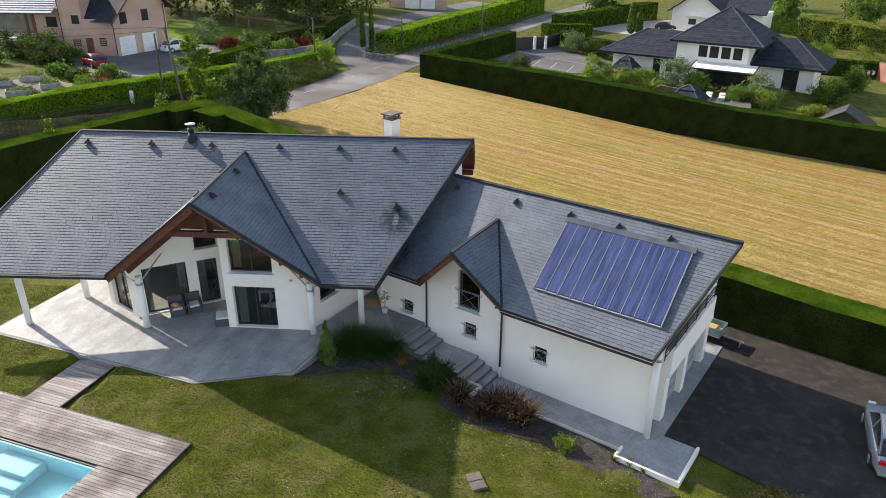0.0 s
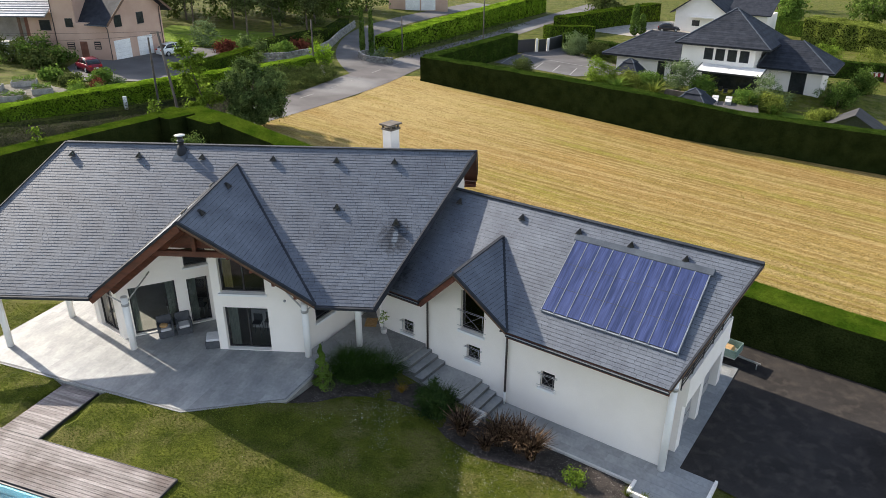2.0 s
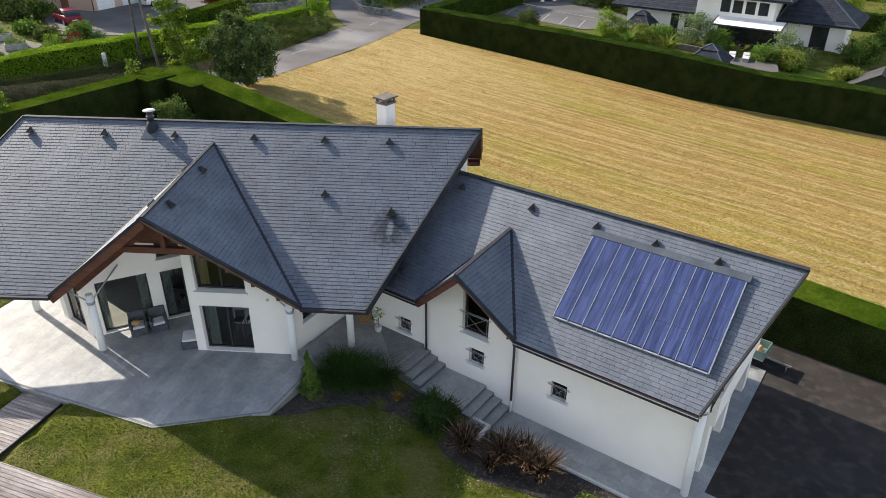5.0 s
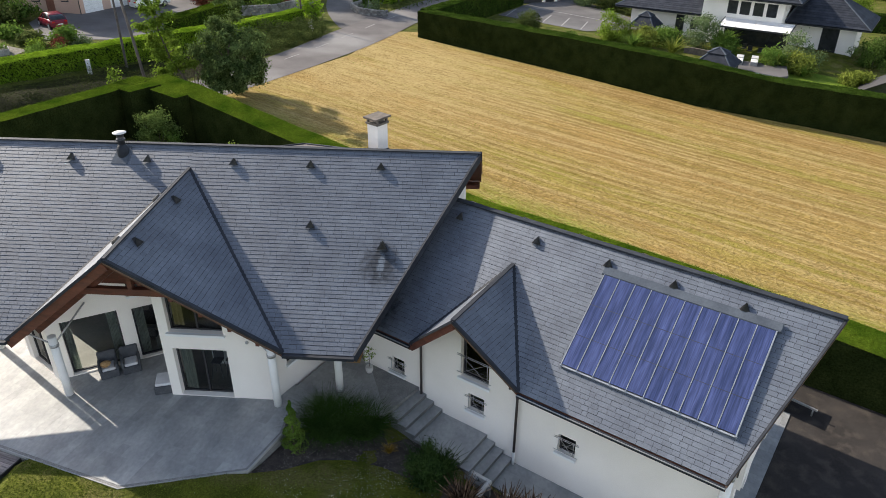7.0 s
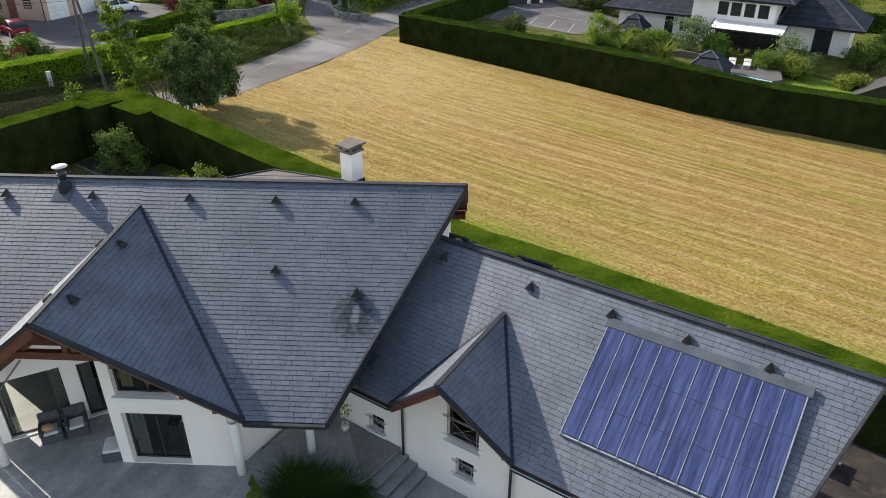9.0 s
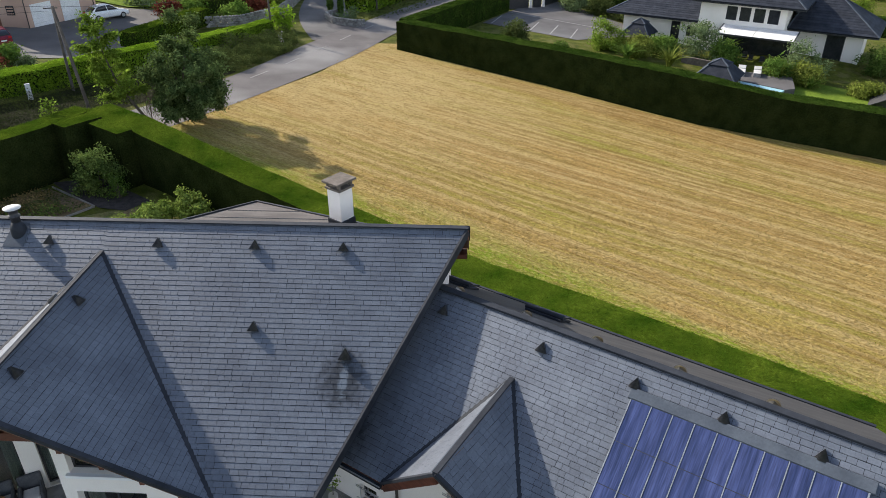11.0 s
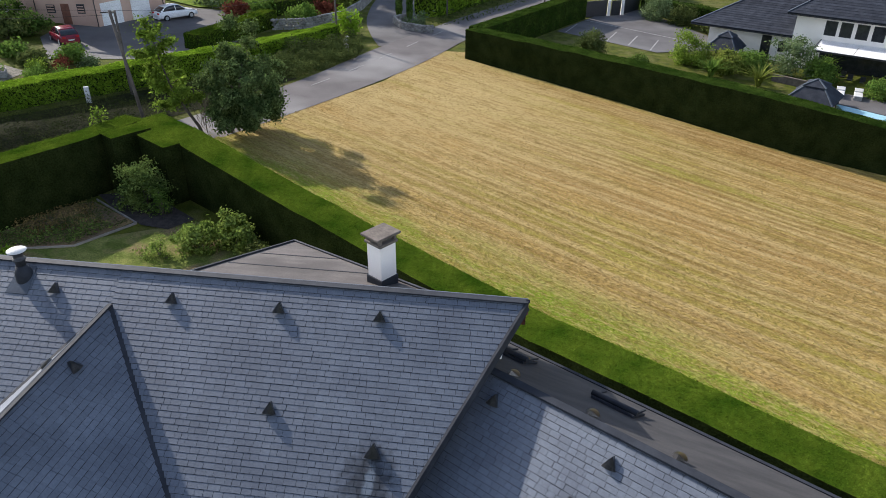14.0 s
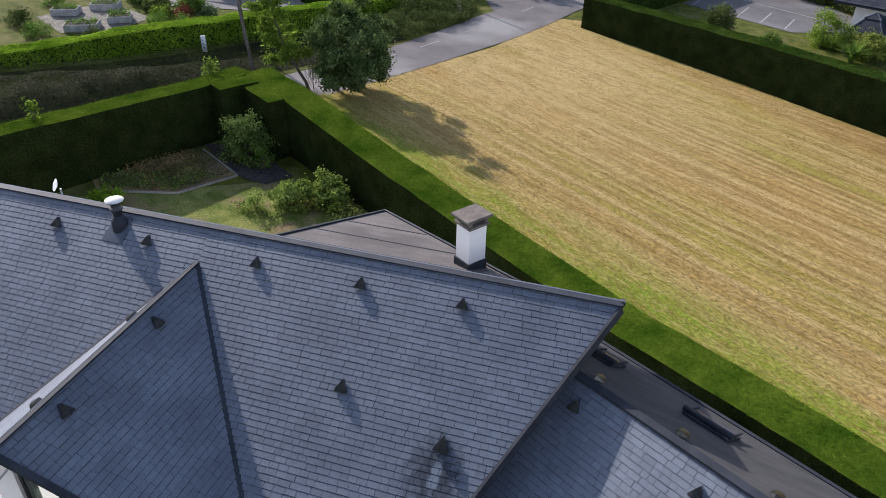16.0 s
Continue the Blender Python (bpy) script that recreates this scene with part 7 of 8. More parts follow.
for k, (x, y) in enumerate(((26.5, 84.2), (27.9, 83.8))):
    m = Matrix.Translation((x, y, -1.98)) @ Matrix.Rotation(radians(-20), 4, "Z")
    lo = thing("sun_lounger", (x, y, -1.98), "white sun lounger by the villa pool", "sun lounger", "white sun loungers")
    part("mattress", box((-0.35, -0.6, 0.3), (0.35, 0.9, 0.4), m, 0.03), M_CONC, lo)
    part("backrest", box((-0.35, 0.9, 0.38), (0.35, 1.4, 0.48), m @ Matrix.Translation((0, 0.12, -0.35)) @ Matrix.Rotation(radians(25), 4, "X"), 0.03), M_CONC, lo)
    part("frame", box((-0.33, -0.6, 0.0), (0.33, 1.2, 0.28), m), M_STEEL, lo)
pd = part("pool_paving", slab([(x, y, -1.98) for x, y in ((25.4, 86.0), (31.2, 83.6), (30.0, 79.6), (28.9, 79.2), (25.6, 82.2))], 0.7), M_PARK)
tagged(pd, "pale grey paving beside the villa pool", "paving", kind="structure")
vp = part("villa_pool", slab([(x, y, -2.0) for x, y in ((25.6, 82.1), (28.85, 79.1), (27.4, 77.3), (25.6, 78.9))], 0.7), M_POOLWALL)
tagged(vp, "small bright blue pool behind the far hedge", "pool", kind="structure")

# parking court of the villa
sheet("parking_court", [(1.2, 101.5), (11.8, 96.0), (19.0, 100), (19.5, 106), (16, 112), (11.8, 119.5), (6.0, 112.3)], 0.05, M_PARK, "grey asphalt parking court with white lines", "parking", 2.0)
for k in range(5):
    t = k / 4
    a = Vector((2.2 + 9.0 * t, 101.4 - 4.6 * t, 0))
    b = a + Vector((1.4, 5.0, 0))
    q = Vector((0.07, -0.02, 0))
    mk = part("parking_line", slab([(p.x, p.y, gz(p.x, p.y) + 0.066) for p in (a - q, a + q, b + q, b - q)], 0.008), M_PAINT)
    tagged(mk, "white painted bay line on asphalt", "parking line", "parking bay lines")
a, b = Vector((4.5, 109.0, 0)), Vector((16.2, 102.6, 0))
mk = part("parking_line", slab([(p.x, p.y, gz(p.x, p.y) + 0.066) for p in (a, b, b + Vector((0.05, 0.16, 0)), a + Vector((0.05, 0.16, 0)))], 0.008), M_PAINT)
tagged(mk, "white painted cross line on asphalt", "parking line", "parking bay lines")
gate = thing("entrance_gate", (8.5, 114.5, gz(8.5, 114.5)), "dark sliding gate between two white posts", "gate")
for x, y in ((7.6, 113.2), (9.4, 114.6)):
    part("post", box((x - 0.18, y - 0.18, gz(x, y) - 0.1), (x + 0.18, y + 0.18, gz(x, y) + 1.95)), M_RENDER, gate)
part("leaf", bar((9.6, 114.8, gz(9, 115) + 1.0), (12.0, 119.6, gz(12, 119) + 1.0), 0.06, 1.9), M_FRAME, gate)
part("leaf", bar((4.4, 110.9, gz(6, 112) + 1.0), (7.3, 113.0, gz(7, 113) + 1.0), 0.06, 1.9), M_FRAME, gate)
part("leaf", bar((7.9, 113.4, gz(8, 113) + 0.95), (9.1, 114.4, gz(9, 114) + 0.95), 0.06, 1.8), M_FRAME, gate)

hedge("hedge", [(12.6, 120.5, 0.6), (14.5, 116.5, 0.3), (20, 113, 0.0), (27.5, 109.5, -0.3)], 1.8, M_HEDGE_FAR, "dark hedge beside the parking court", 0.16, 45, 71, side_fill=0.7, rough=0.3)
hedge("hedge", [(10.0, 127, 0.8), (14, 129.5, 0.5), (18, 132, 0.2)], 2.2, M_HEDGE, "stepped clipped hedge behind the villa", 0.16, 45, 72, side_fill=0.7)
hedge("hedge", [(13.0, 136, 1.2), (24, 152, 0.8), (36, 168, 0.5)], 3.0, M_HEDGE, "broad clipped hedge along the far lane", 0.18, 35, 73, side_fill=0.7)
hedge("hedge", [(48.6, 110, -1.2), (54, 108.4, -1.4), (60, 107.0, -1.6)], 1.8, M_HEDGE_FAR, "dark clipped hedge behind the villa", 0.18, 40, 74, side_fill=0.7)
hedge("hedge", [(61.0, 147, 0.3), (68, 142, -0.1), (79, 134, -0.8)], 8.0, M_OLIVE, "tall overgrown yellow green hedge on the slope", 0.16, 70, 75, side_fill=1.0, side_turn=0.5, rough=0.7)
hedge("hedge", [(60, 163, -1.6), (67, 151, -2.0)], 2.6, M_HEDGE_FAR, "dark hedge between far gardens", 0.2, 35, 76, side_fill=0.7)
sheet("gravel_drive", [(18, 142), (28, 138), (40, 150), (52, 160), (40, 168), (28, 158)], 0.05, M_GRAVEL, "pale gravel drive behind the hedges", "driveway", 4.0)

# white house farther back
HB = Matrix.Translation((41.5, 151, -3.4)) @ Matrix.Rotation(radians(-32), 4, "Z")
far = thing("gabled_house", HB.translation, "white gabled house with a dark roof beyond the villa", "house")
bm = bmesh.new()
v = [bm.verts.new(HB @ Vector(p)) for p in ((-5, 0, -0.5), (5, 0, -0.5), (5, 0, 4.2), (0, 0, 7.6), (-5, 0, 4.2), (-5, 12, -0.5), (5, 12, -0.5), (5, 12, 4.2), (0, 12, 7.6), (-5, 12, 4.2))]
for f in ((0, 1, 2, 3, 4), (9, 8, 7, 6, 5), (0, 5, 6, 1), (1, 6, 7, 2), (4, 9, 5, 0)):
    bm.faces.new([v[i] for i in f])
part("wall", bm, M_RENDER, far)
for s in (-1, 1):
    part("roof", slab([HB @ Vector(p) for p in ((s * 5.9, -0.8, 3.7), (0, -0.8, 7.75), (0, 12.8, 7.75), (s * 5.9, 12.8, 3.7))], 0.18), M_ROOFTILE, far)
part("wall", box((5.02, 2, -0.5), (12, 10, 3.9), HB), M_RENDER, far)
part("roof", slab([HB @ Vector(p) for p in ((4.5, 1.2, 4.0), (12.8, 1.2, 4.0), (12.8, 6, 6.6), (4.5, 6, 6.6))], 0.18), M_ROOFTILE, far)
flat_window(far, HB, -1.5, 0.0, 0, 1.3, 2.4)
flat_window(far, HB, 2.2, 3.4, 0, 1.3, 2.4)
part("window_canopy", box((-1.9, -0.9, 2.9), (4.2, 0, 3.1), HB), M_RENDER, far)
rw = part("garden_wall", box((56.4, 99, -5.2), (56.9, 107.0, -1.3)), M_REDWALL)
tagged(rw, "red brown boarded wall at the garden's edge", "wall", kind="structure")
rack = thing("laundry_rack", (53.9, 104.8, gz(53.9, 104.8)), "folding rack hung with red and white laundry", "laundry rack")
g = gz(53.9, 104.8)
bm = bmesh.new()
for a, b in (((53.0, 104.8, g), (54.8, 104.8, g + 1.3)), ((54.8, 104.8, g), (53.0, 104.8, g + 1.3)), ((53.0, 104.4, g + 1.2), (54.8, 104.4, g + 1.2)), ((53.0, 105.2, g + 1.2), (54.8, 105.2, g + 1.2))):
    add_tube(bm, [a, b], 0.02, 6)
part("frame", bm, M_STEEL, rack)
for k in range(5):
    part("cloth", box((53.05 + 0.36 * k, 104.35, g + 0.75), (53.35 + 0.36 * k, 104.42, g + 1.22)), M_RED if k % 2 else M_CUSHION, rack)


# ---- cars ----
def car(x, y, turn, paint, label, length=4.2, tall=1.46):
    """A passenger car lofted from cross-sections: body, glazed cabin, painted roof, wheels and lamps. Its nose points along +x of the turn."""
    m = turned(x, y, turn) @ Matrix.Translation((0, 0, 0.06))
    L, W = length / 2, 0.88
    ob = thing("car", (x, y, gz(x, y)), label, "car", "parked cars")

    def loft(rings):
        bm = bmesh.new()
        rows = [[bm.verts.new(m @ Vector(p)) for p in r] for r in rings]
        n = len(rows[0])
        for a, b in zip(rows, rows[1:]):
            for k in range(n):
                bm.faces.new((a[k], a[(k + 1) % n], b[(k + 1) % n], b[k])).smooth = True
        bm.faces.new(rows[0])
        bm.faces.new(rows[-1][::-1])
        bmesh.ops.recalc_face_normals(bm, faces=bm.faces)
        return bm

    def wide(u):
        return W * (1 - 0.2 * abs(u) ** 5)

    belt = [(-1, 0.66), (-0.95, 0.86), (-0.7, 0.95), (0.0, 0.93), (0.42, 0.9), (0.75, 0.78), (0.93, 0.66), (1, 0.5)]
    rings = []
    for k in range(17):
        u = -1 + k / 8
        b, w = lerp_table(u, belt), wide(u)
        half = [(w * 0.9, 0.2), (w, 0.36), (w, 0.36 + (b - 0.36) * 0.6), (w * 0.95, b - 0.03), (w * 0.86, b)]
        rings.append([(u * L, -py, pz) for py, pz in half] + [(u * L, py, pz) for py, pz in half[::-1]])
    part("body", loft(rings), paint, ob)
    roof = [(-0.88, 0.93), (-0.7, 1.24), (-0.45, tall - 0.05), (-0.12, tall), (0.12, tall - 0.06), (0.46, 0.9)]

    def cabin(u0, u1, n, lift):
        out = []
        for k in range(n + 1):
            u = u0 + (u1 - u0) * k / n
            z = lerp_table(u, roof)
            f = max(0.0, (z - 0.9) / (tall - 0.9))
            w = wide(u) * (0.93 - 0.2 * f)
            if lift:
                out.append([(u * L, -w, z - 0.05), (u * L, -w * 0.9, z + lift), (u * L, w * 0.9, z + lift), (u * L, w, z - 0.05)])
            else:
                out.append([(u * L, -wide(u) * 0.93, 0.86), (u * L, -w, z - 0.04), (u * L, -w * 0.88, z), (u * L, w * 0.88, z), (u * L, w, z - 0.04), (u * L, wide(u) * 0.93, 0.86)])
        return loft(out)

    part("cabin_glass", cabin(-0.87, 0.45, 14, 0), M_DARKGLASS, ob)
    part("car_roof", cabin(-0.62, 0.13, 8, 0.012), paint, ob)
    for s in (-1, 1):
        for u0, u1, thick in ((-0.84, -0.55, 0.16), (-0.1, -0.13, 0.06), (0.44, 0.12, 0.06)):
            z1 = lerp_table(u1, roof) - 0.03
            part("pillar", bar(m @ Vector((u0 * L, s * wide(u0) * 0.925, 0.9)), m @ Vector((u1 * L, s * wide(u1) * 0.745, z1)), thick, 0.04, m.to_3x3() @ Vector((0, s, 0.3))), paint, ob)
        for u in (-0.62, 0.63):
            wm = m @ Matrix.Translation((u * L, s * (W - 0.09), 0.26)) @ Matrix.Rotation(radians(90), 4, "X")
            wh = part("wheel", lathe([(0.25, -0.1), (0.32, -0.07), (0.32, 0.07), (0.25, 0.1)], 18, wm), M_TYRE, ob)
            part("rim", lathe([(0.19, -0.115), (0.19, 0.115)], 14, wm), M_STEEL, wh)
        part("tail_lamp", box((-L - 0.01, s * 0.58 - 0.14, 0.66), (-L + 0.14, s * 0.58 + 0.14, 0.82), m, 0.02), M_LAMP, ob)
        part("headlight", box((L - 0.24, s * 0.56 - 0.14, 0.55), (L - 0.01, s * 0.56 + 0.14, 0.66), m, 0.02), M_PLATE, ob)
    part("number_plate", box((-L - 0.02, -0.25, 0.45), (-L + 0.01, 0.25, 0.56), m), M_PLATE, ob)
    return ob


car(-43.1, 77.4, 140, M_RED, "red hatchback parked before the pink house", 4.0)
car(-38.7, 89.9, 52, M_WHITECAR, "white hatchback parked beside the garage doors", 4.3)
car(35.6, 150.6, -12, M_BLACKCAR, "black car parked on the gravel drive", 4.2)
car(17.2, 22.2, 70, M_SILVER, "silver car with red lamps parked on the drive", 4.3)

# garden trailer by the garage
tm = Matrix.Translation((12.1, 29.75, gz(12.1, 29.75) + 0.06)) @ Matrix.Rotation(radians(-36), 4, "Z")
trl = thing("trailer", tm.translation, "small open trailer with green sides and a load", "trailer")
part("bed", box((-0.75, -0.5, 0.42), (0.75, 0.5, 0.47), tm), M_STEEL, trl)
for lo, hi in (((-0.75, -0.5, 0.47), (0.75, -0.47, 0.85)), ((-0.75, 0.47, 0.47), (0.75, 0.5, 0.85)), ((-0.75, -0.469, 0.47), (-0.72, 0.469, 0.85)), ((0.72, -0.469, 0.47), (0.75, 0.469, 0.85))):
    part("side", box(lo, hi, tm), M_TRAILER, trl)
part("drawbar", bar(tm @ Vector((0.7, 0, 0.4)), tm @ Vector((1.75, 0.0, 0.35)), 0.07, 0.07), M_STEEL, trl)
bm = bmesh.new()
add_tube(bm, [tm @ Vector((1.6, 0, 0.35)), tm @ Vector((1.6, 0, 0.02))], 0.03, 8)
part("jockey_leg", bm, M_STEEL, trl)
for s in (-1, 1):
    wm = tm @ Matrix.Translation((-0.1, s * 0.58, 0.24)) @ Matrix.Rotation(radians(90), 4, "X")
    part("wheel", lathe([(0.2, -0.06), (0.24, -0.04), (0.24, 0.04), (0.2, 0.06)], 16, wm), M_TYRE, trl)
part("load", box((-0.3, -0.35, 0.48), (0.5, 0.3, 0.72), tm, 0.08), M_ORANGE, trl)

# ---- pink house on the left ----
PH = Matrix.Translation((-43.4, 83.4, 1.72)) @ Matrix.Rotation(radians(2), 4, "Z")
pink = thing("pink_house", PH.translation, "pink rendered two-storey house with a dark roof", "house")
SD = 71.0
PS = Matrix.Translation(PH.translation) @ Matrix.Rotation(radians(SD), 4, "Z")
WL, WD, WP = 8.7, 9.0, 8.6
bm = bmesh.new()
gab = [(0, -0.6), (WL, -0.6), (WL, 5.5), (4.4, WP), (0, 4.75)]
f_ = [bm.verts.new(PS @ Vector((x, 0, z))) for x, z in gab]
b_ = [bm.verts.new(PS @ Vector((x, WD, z))) for x, z in gab]
bm.faces.new(f_)
bm.faces.new(b_[::-1])
for i in range(5):
    bm.faces.new((f_[i], b_[i], b_[(i + 1) % 5], f_[(i + 1) % 5]))
bmesh.ops.recalc_face_normals(bm, faces=bm.faces)
part("wall", bm, M_PINK, pink)
part("wall", box((-6.4, 0.2, -0.6), (-3.7, 9.0, 8.4), PH), M_PINK, pink)
part("wall", box((-3.69, 0.0, -0.6), (-0.05, 1.4, 4.4), PH), M_PINK, pink)
part("roof", slab([PS @ Vector(p) for p in ((-0.85, -0.9, 4.25), (4.4, -0.9, WP + 0.2), (4.4, WD, WP + 0.2), (-0.85, WD, 4.25))], 0.18), M_ROOFTILE, pink)
part("roof", slab([PS @ Vector(p) for p in ((WL + 0.9, -0.9, 5.0), (4.4, -0.9, WP + 0.2), (4.4, WD, WP + 0.2), (WL + 0.9, WD, 5.0))], 0.18), M_ROOFTILE, pink)
for a, b in (((-0.85, -0.92, 4.2), (4.4, -0.92, WP + 0.15)), ((WL + 0.9, -0.92, 4.95), (4.4, -0.92, WP + 0.15))):
    part("barge_board", bar(PS @ Vector(a), PS @ Vector(b), 0.05, 0.26), M_SOFFIT, pink)
part("gutter", bar(PS @ Vector((-0.9, -0.9, 4.15)), PS @ Vector((-0.9, WD * 0.6, 4.15)), 0.13, 0.12), M_ZINC_PALE, pink)
part("roof", slab([PH @ Vector(p) for p in ((-7.4, -0.9, 8.2), (-2.9, -0.9, 8.2), (-2.9, 4.6, 11.7), (-7.4, 4.6, 11.7))], 0.2), M_ROOFTILE, pink)
bm = bmesh.new()
add_tube(bm, [PS @ Vector((-0.12, -0.08, 0.1)), PS @ Vector((-0.12, -0.08, 3.6)), PS @ Vector((-0.8, -0.6, 4.1))], 0.05, 8)
part("downpipe", bm, M_PIPE, pink)
bm = bmesh.new()
add_tube(bm, [PH @ Vector((-6.3, 0.1, 0.1)), PH @ Vector((-6.3, 0.1, 8.1))], 0.05, 8)
part("downpipe", bm, M_PIPE, pink)
for x0, x1, z0, z1 in ((-4.95, -4.05, 3.85, 4.85), (-5.2, -4.3, 1.35, 2.15), (-1.9, -1.1, 1.4, 2.3)):
    yw = 0.0 if x0 > -3.7 else 0.2
    w = flat_window(pink, PH, x0, x1, 0.0 if x0 > -3.7 else 0.2, z0, z1)
    if z1 < 2.5:
        for k in range(3):
            part("shutter_slat", box((x0 + 0.08, yw - 0.06, z0 + 0.12 + 0.25 * k), (x1 - 0.08, yw - 0.046, z0 + 0.24 + 0.25 * k), PH), M_PINK, w)
part("door", box((-3.55, -0.05, 0.25), (-2.7, 0.02, 2.3), PH), M_BROWNDOOR, pink)
for s0, s1 in ((0.55, 3.0), (4.2, 6.55)):
    gd = part("garage_door", box((s0, -0.05, 0.05), (s1, 0.01, 2.3), PS), M_WHITEDOOR, pink)
    for k in range(4):
        part("panel_line", box((s0, -0.056, 0.45 + 0.45 * k), (s1, -0.051, 0.47 + 0.45 * k), PS), M_CONC, gd)
for s0, s1 in ((1.1, 2.2), (4.6, 5.7)):
    flat_window(pink, PS, s0, s1, 0, 3.75, 5.1)
bm = bmesh.new()
add_tube(bm, [PS @ Vector((8.3, -0.12, 0.1)), PS @ Vector((8.3, -0.12, 5.4)), PS @ Vector((8.6, -0.9, 5.8))], 0.05, 8)
part("downpipe", bm, M_PIPE, pink)
part("wall", box((-9.6, 0.7, -0.6), (-6.41, 9, 5.4), PH), M_PINK, pink)
flat_window(pink, PH, -8.3, -7.0, 0.7, 3.4, 4.6)
# pale colour stands for sky glare on dark glossy tiles
M_GLARETILE = mat("sky_glare_tile", (0.3, 0.32, 0.35), (0.42, 0.44, 0.47), 2, rough=0.35, fine=12, fine_mix=0.15, island=0.12)
porch = part("porch", box((-19.5, -0.6, -0.6), (-9.61, 6, 2.3), PH), M_CONC, pink)
part("back_wall", box((-19.5, 3.4, 2.31), (-9.61, 3.6, 5.4), PH), M_DARKIN, porch)
part("porch_door", box((-11.6, 3.3, 2.32), (-10.6, 3.39, 4.6), PH), M_BROWNDOOR, porch)
for x in (-10.0, -14.5, -19.2):
    part("post", box((x - 0.12, -0.5, 2.31), (x + 0.12, -0.26, 5.3), PH), M_SOFFIT, porch)
wing_roof = [PH @ Vector(p) for p in ((-20.5, -1.1, 5.25), (-6.5, -1.1, 5.25), (-6.5, 5.6, 8.6), (-20.5, 5.6, 8.6))]
wr = part("roof", slab(wing_roof, 0.16), M_GLARETILE, pink, "glazed tile roof coloured pale for sky glare")
for k in range(1, 16):
    t = k / 16
    part("tile_course", bar(wing_roof[0].lerp(wing_roof[3], t) + Vector((0, 0, 0.02)), wing_roof[1].lerp(wing_roof[2], t) + Vector((0, 0, 0.02)), 0.06, 0.05), M_ROOFTILE, wr)
part("gutter", bar(PH @ Vector((-20.5, -1.2, 5.15)), PH @ Vector((-6.5, -1.2, 5.15)), 0.13, 0.12), M_ZINC_PALE, pink)
sheet("house_yard", [(-33.5, 74.5), (-40.5, 71.0), (-46.0, 78.0), (-47.0, 84.0), (-41.5, 95.0), (-34.0, 95.5), (-29.0, 89.0), (-29.5, 79.0)], 0.05, M_PARK, "grey asphalt yard before the pink house", "yard", 2.0)

# raised vegetable boxes
for k, (x, y, w, l) in enumerate(((-46.1, 65.2, 2.0, 1.3), (-44.4, 67.8, 2.2, 1.4), (-42.8, 63.1, 2.4, 1.6), (-41.4, 65.7, 1.8, 1.3))):
    m = turned(x, y, 22 + 4 * k)
    b_ = thing("raised_bed", (x, y, gz(x, y)), "grey timber vegetable box with green plants", "planter", "vegetable boxes")
    for lo, hi in (((-w / 2, -l / 2, 0), (w / 2, -l / 2 + 0.06, 0.5)), ((-w / 2, l / 2 - 0.06, 0), (w / 2, l / 2, 0.5)), ((-w / 2, -l / 2 + 0.061, 0), (-w / 2 + 0.06, l / 2 - 0.061, 0.5)), ((w / 2 - 0.06, -l / 2 + 0.061, 0), (w / 2, l / 2 - 0.061, 0.5))):
        part("board", box(lo, hi, m), M_GREYWOOD, b_)
    part("soil", box((-w / 2 + 0.06, -l / 2 + 0.06, 0.05), (w / 2 - 0.06, l / 2 - 0.06, 0.42), m), M_SOIL, b_)
    r_ = np.random.default_rng(90 + k)
    q = np.stack([r_.uniform(-w / 2 + 0.1, w / 2 - 0.1, 260), r_.uniform(-l / 2 + 0.1, l / 2 - 0.1, 260), r_.uniform(0.42, 0.75 + 0.2 * (k % 2), 260)], 1)
    q = np.array([tuple(m @ Vector(t)) for t in q])
    leaf_cloud("foliage", q, np.tile((0, 0, 1.0), (260, 1)), 0.09, M_SHRUB, b_, 95 + k, 0.8)

M_GRAVEL = mat("pale_gravel", (0.11, 0.1, 0.075), (0.2, 0.18, 0.14), 2.0, rough=0.95, fine=9, fine_mix=0.5, bump=0.6, dist=0.04)
sheet("gravel_path", [(-47.6, 63.6), (-45.2, 69.4), (-39.8, 67.4), (-40.4, 63.2), (-43.6, 61.6)], 0.03, M_GRAVEL, "pale gravel between the vegetable boxes", "gravel", 1.5)
for k, (x, y, r, h, mt, lb) in enumerate(((-38.6, 66.4, 0.8, 0.5, M_SHRUB, "leafy potato plants in the vegetable garden"), (-37.4, 68.4, 0.7, 0.6, M_REDLEAF, "red flowering dahlia in the vegetable garden"), (-39.4, 68.2, 0.6, 0.5, M_TREE_LIGHT, "light green lettuce bed beside the boxes"), (-36.2, 66.6, 0.8, 0.6, M_SHRUB, "tall beans at the garden's edge"),
                                          (-40.4, 61.4, 0.8, 0.5, M_WILD, "mixed herbs before the boxes"), (-44.6, 60.2, 0.9, 0.6, M_SHRUB, "green shrub by the laurel hedge"), (-47.6, 61.6, 1.0, 0.7, M_WILD, "wild perennials by the boxes"), (-48.6, 66.6, 1.0, 0.8, M_SHRUB, "leafy bush beside the boxes"), (-36.4, 70.4, 0.7, 0.5, M_GREYLEAF, "pale flowering bush in the vegetable garden"))):
    shrub("garden_plant", (x, y), (r, r, h), mt, lb, 300 + k, 20, 60, 0.08, 0.2, category="plant")

